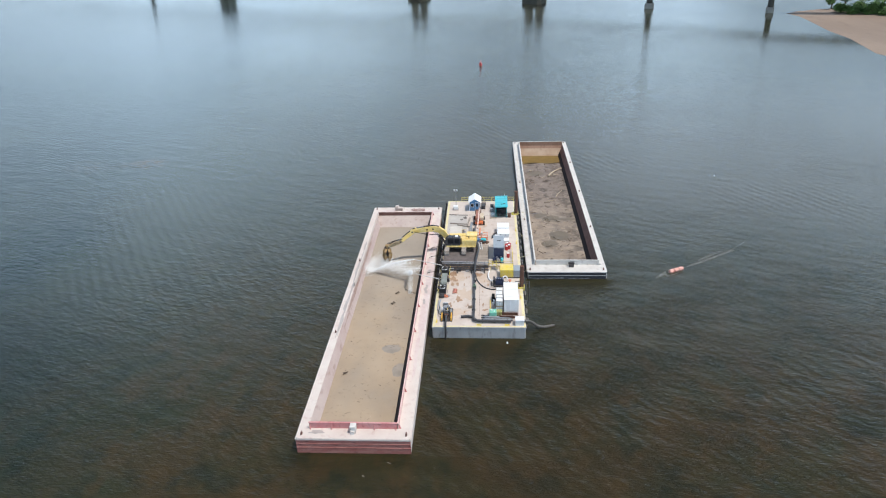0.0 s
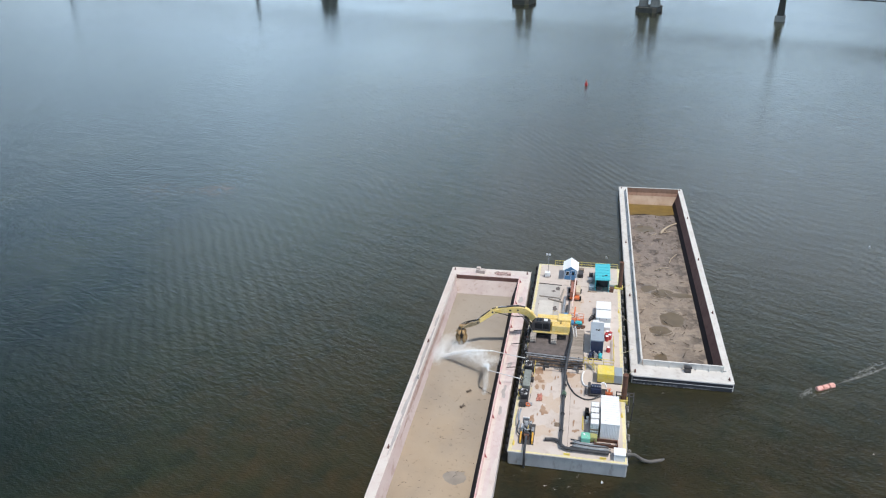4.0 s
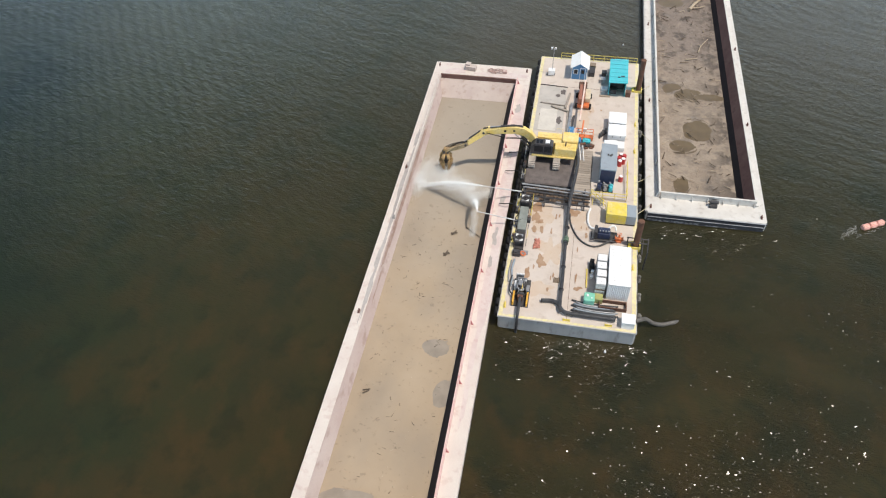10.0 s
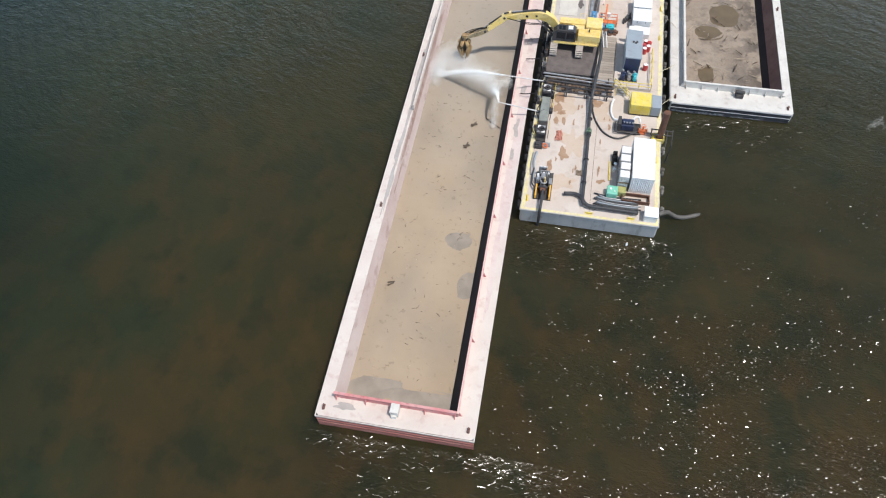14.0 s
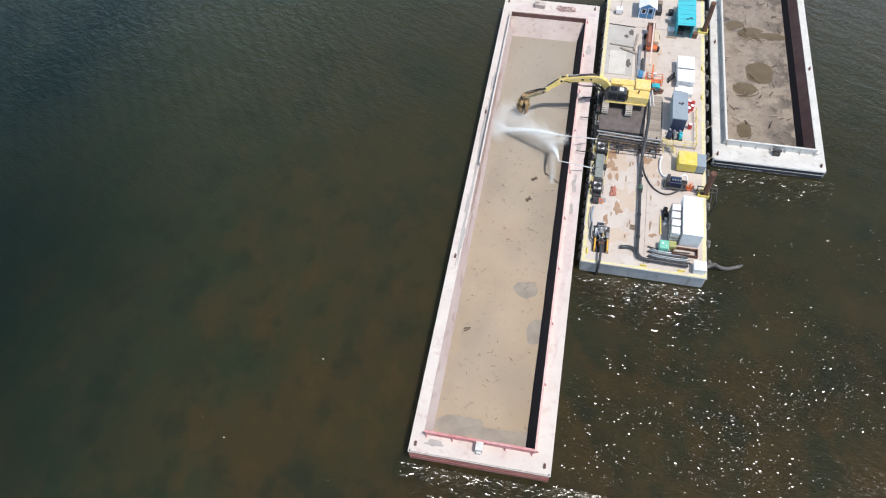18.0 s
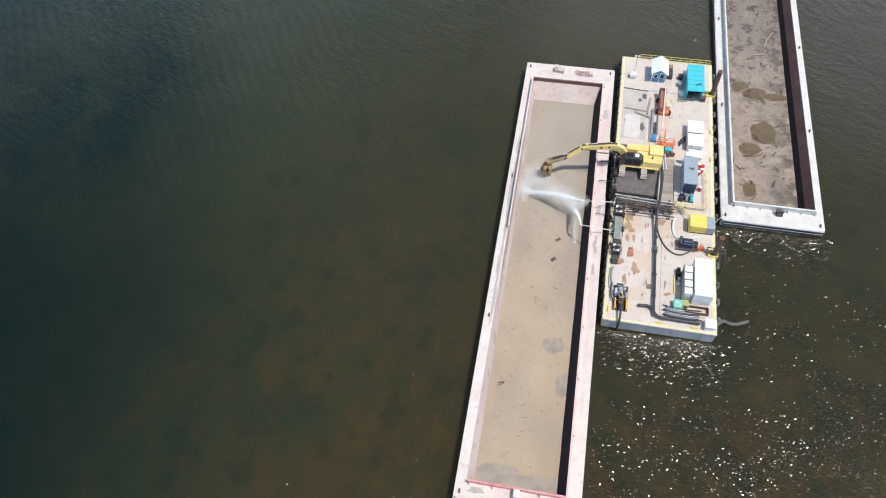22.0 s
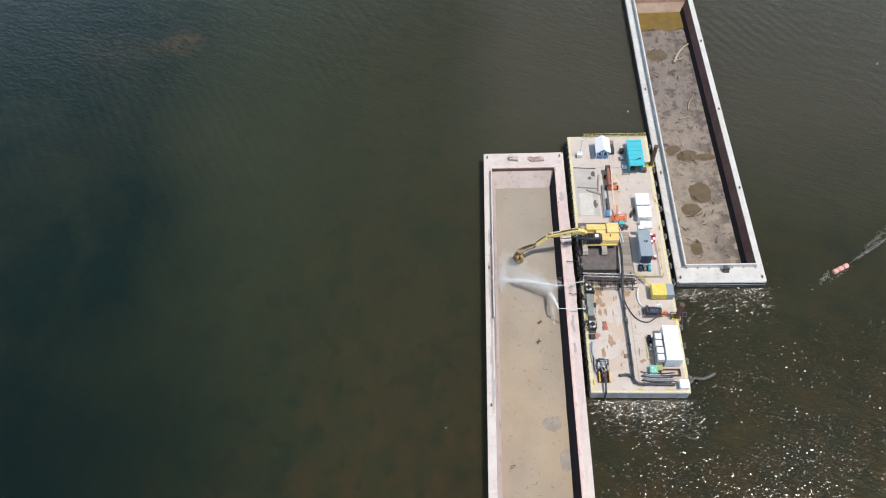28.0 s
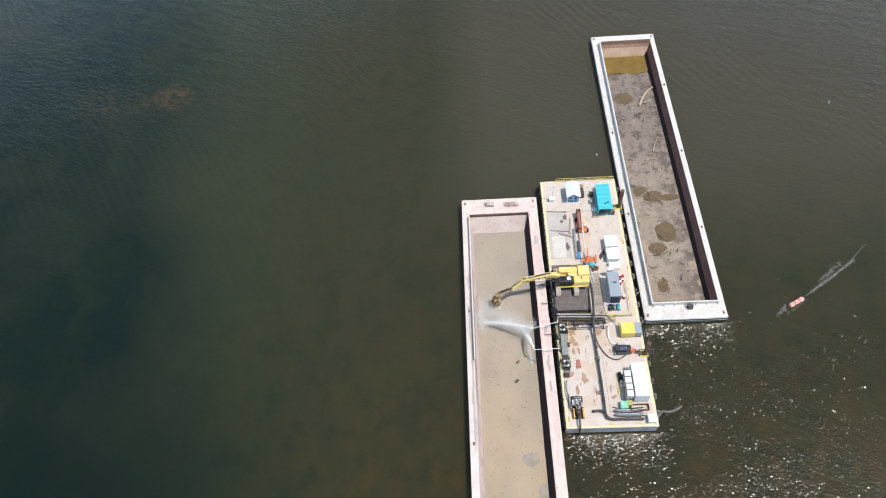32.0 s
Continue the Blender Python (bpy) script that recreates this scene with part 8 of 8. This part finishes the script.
def bush(x, y, z, r, h, seed, tree=False):
    e = thing("tree" if tree else "bush", "leafy green tree on the shore" if tree else "dense green bush on the sandy shore", "tree" if tree else "bush", (x, y, z), group="shore trees" if tree else "shore bushes")
    g = random.Random(seed)
    bm = B()
    th = h * 0.5 if tree else h * 0.3
    tube(bm, [(0, 0, -0.3), (0.1, 0.05, th * 0.5), (0.05, 0.1, th), (0.2, 0, h * 0.8)], [0.14 * r, 0.1 * r, 0.07 * r, 0.02 * r], 7)
    for k in range(6):
        a = g.uniform(0, 6.28)
        rod(bm, (0, 0, th * g.uniform(0.4, 1)), (r * 0.7 * math.cos(a), r * 0.7 * math.sin(a), h * g.uniform(0.5, 0.85)), 0.05 * r, 0.015 * r, 5)
    part("trunk", bm, M_BARK, e)
    v, f = [], []
    lobes = [(g.uniform(-0.6, 0.6) * r, g.uniform(-0.6, 0.6) * r, h * (g.uniform(0.45, 0.85) if tree else g.uniform(0.2, 0.75)), r * g.uniform(0.38, 0.62)) for _ in range(11)]
    for lx, ly, lz, lr in lobes:
        for _ in range(190):
            d = Vector((g.gauss(0, 1), g.gauss(0, 1), g.gauss(0, 0.8))).normalized() * lr * g.uniform(0.6, 1.08)
            c = Vector((lx, ly, lz)) + d
            if c.z < 0.1:
                continue
            s = g.uniform(0.2, 0.46) * (0.6 + 0.12 * r)
            q = Euler((g.uniform(-0.9, 0.9), g.uniform(-0.9, 0.9), g.uniform(0, 6.28)))
            k = len(v)
            for p in ((-s, -s * 0.5, 0), (s * 0.3, -s * 0.6, 0.1 * s), (s, 0.1 * s, 0), (0.1 * s, s * 0.7, 0.15 * s)):
                pp = Vector(p)
                pp.rotate(q)
                v.append(tuple(c + pp))
            f.append((k, k + 1, k + 2, k + 3))
    me = bpy.data.meshes.new("crown")
    me.from_pydata(v, [], f)
    me.materials.append(M_LEAF)
    ob = new("crown", me)
    ob.parent = e


for i, (x, y, r, h) in enumerate(((205, 329, 3.0, 3.2), (210, 324, 3.4, 3.6), (216, 319, 3.6, 4.0), (222, 315, 3.4, 3.6), (228, 310, 3.8, 4.0), (234, 304, 3.6, 3.6), (240, 299, 4.0, 4.2), (214, 329, 3.4, 4.0), (222, 324, 4.0, 4.6), (230, 318, 4.2, 5.0), (238, 310, 4.2, 5.0), (246, 304, 4.4, 5.0))):
    bush(x - 3, y - 8, 0.6, r * 1.35, h * 1.4, 100 + i)
for i, (x, y, r, h) in enumerate(((204, 338, 3.2, 7.0), (212, 340, 3.6, 9.0), (220, 338, 4.0, 9.5), (230, 334, 4.4, 10.0), (240, 326, 4.6, 10.5), (250, 318, 4.6, 10.5), (262, 310, 5.0, 11.0))):
    bush(x, y, 0.5, r * 1.2, h * 1.2, 200 + i, True)
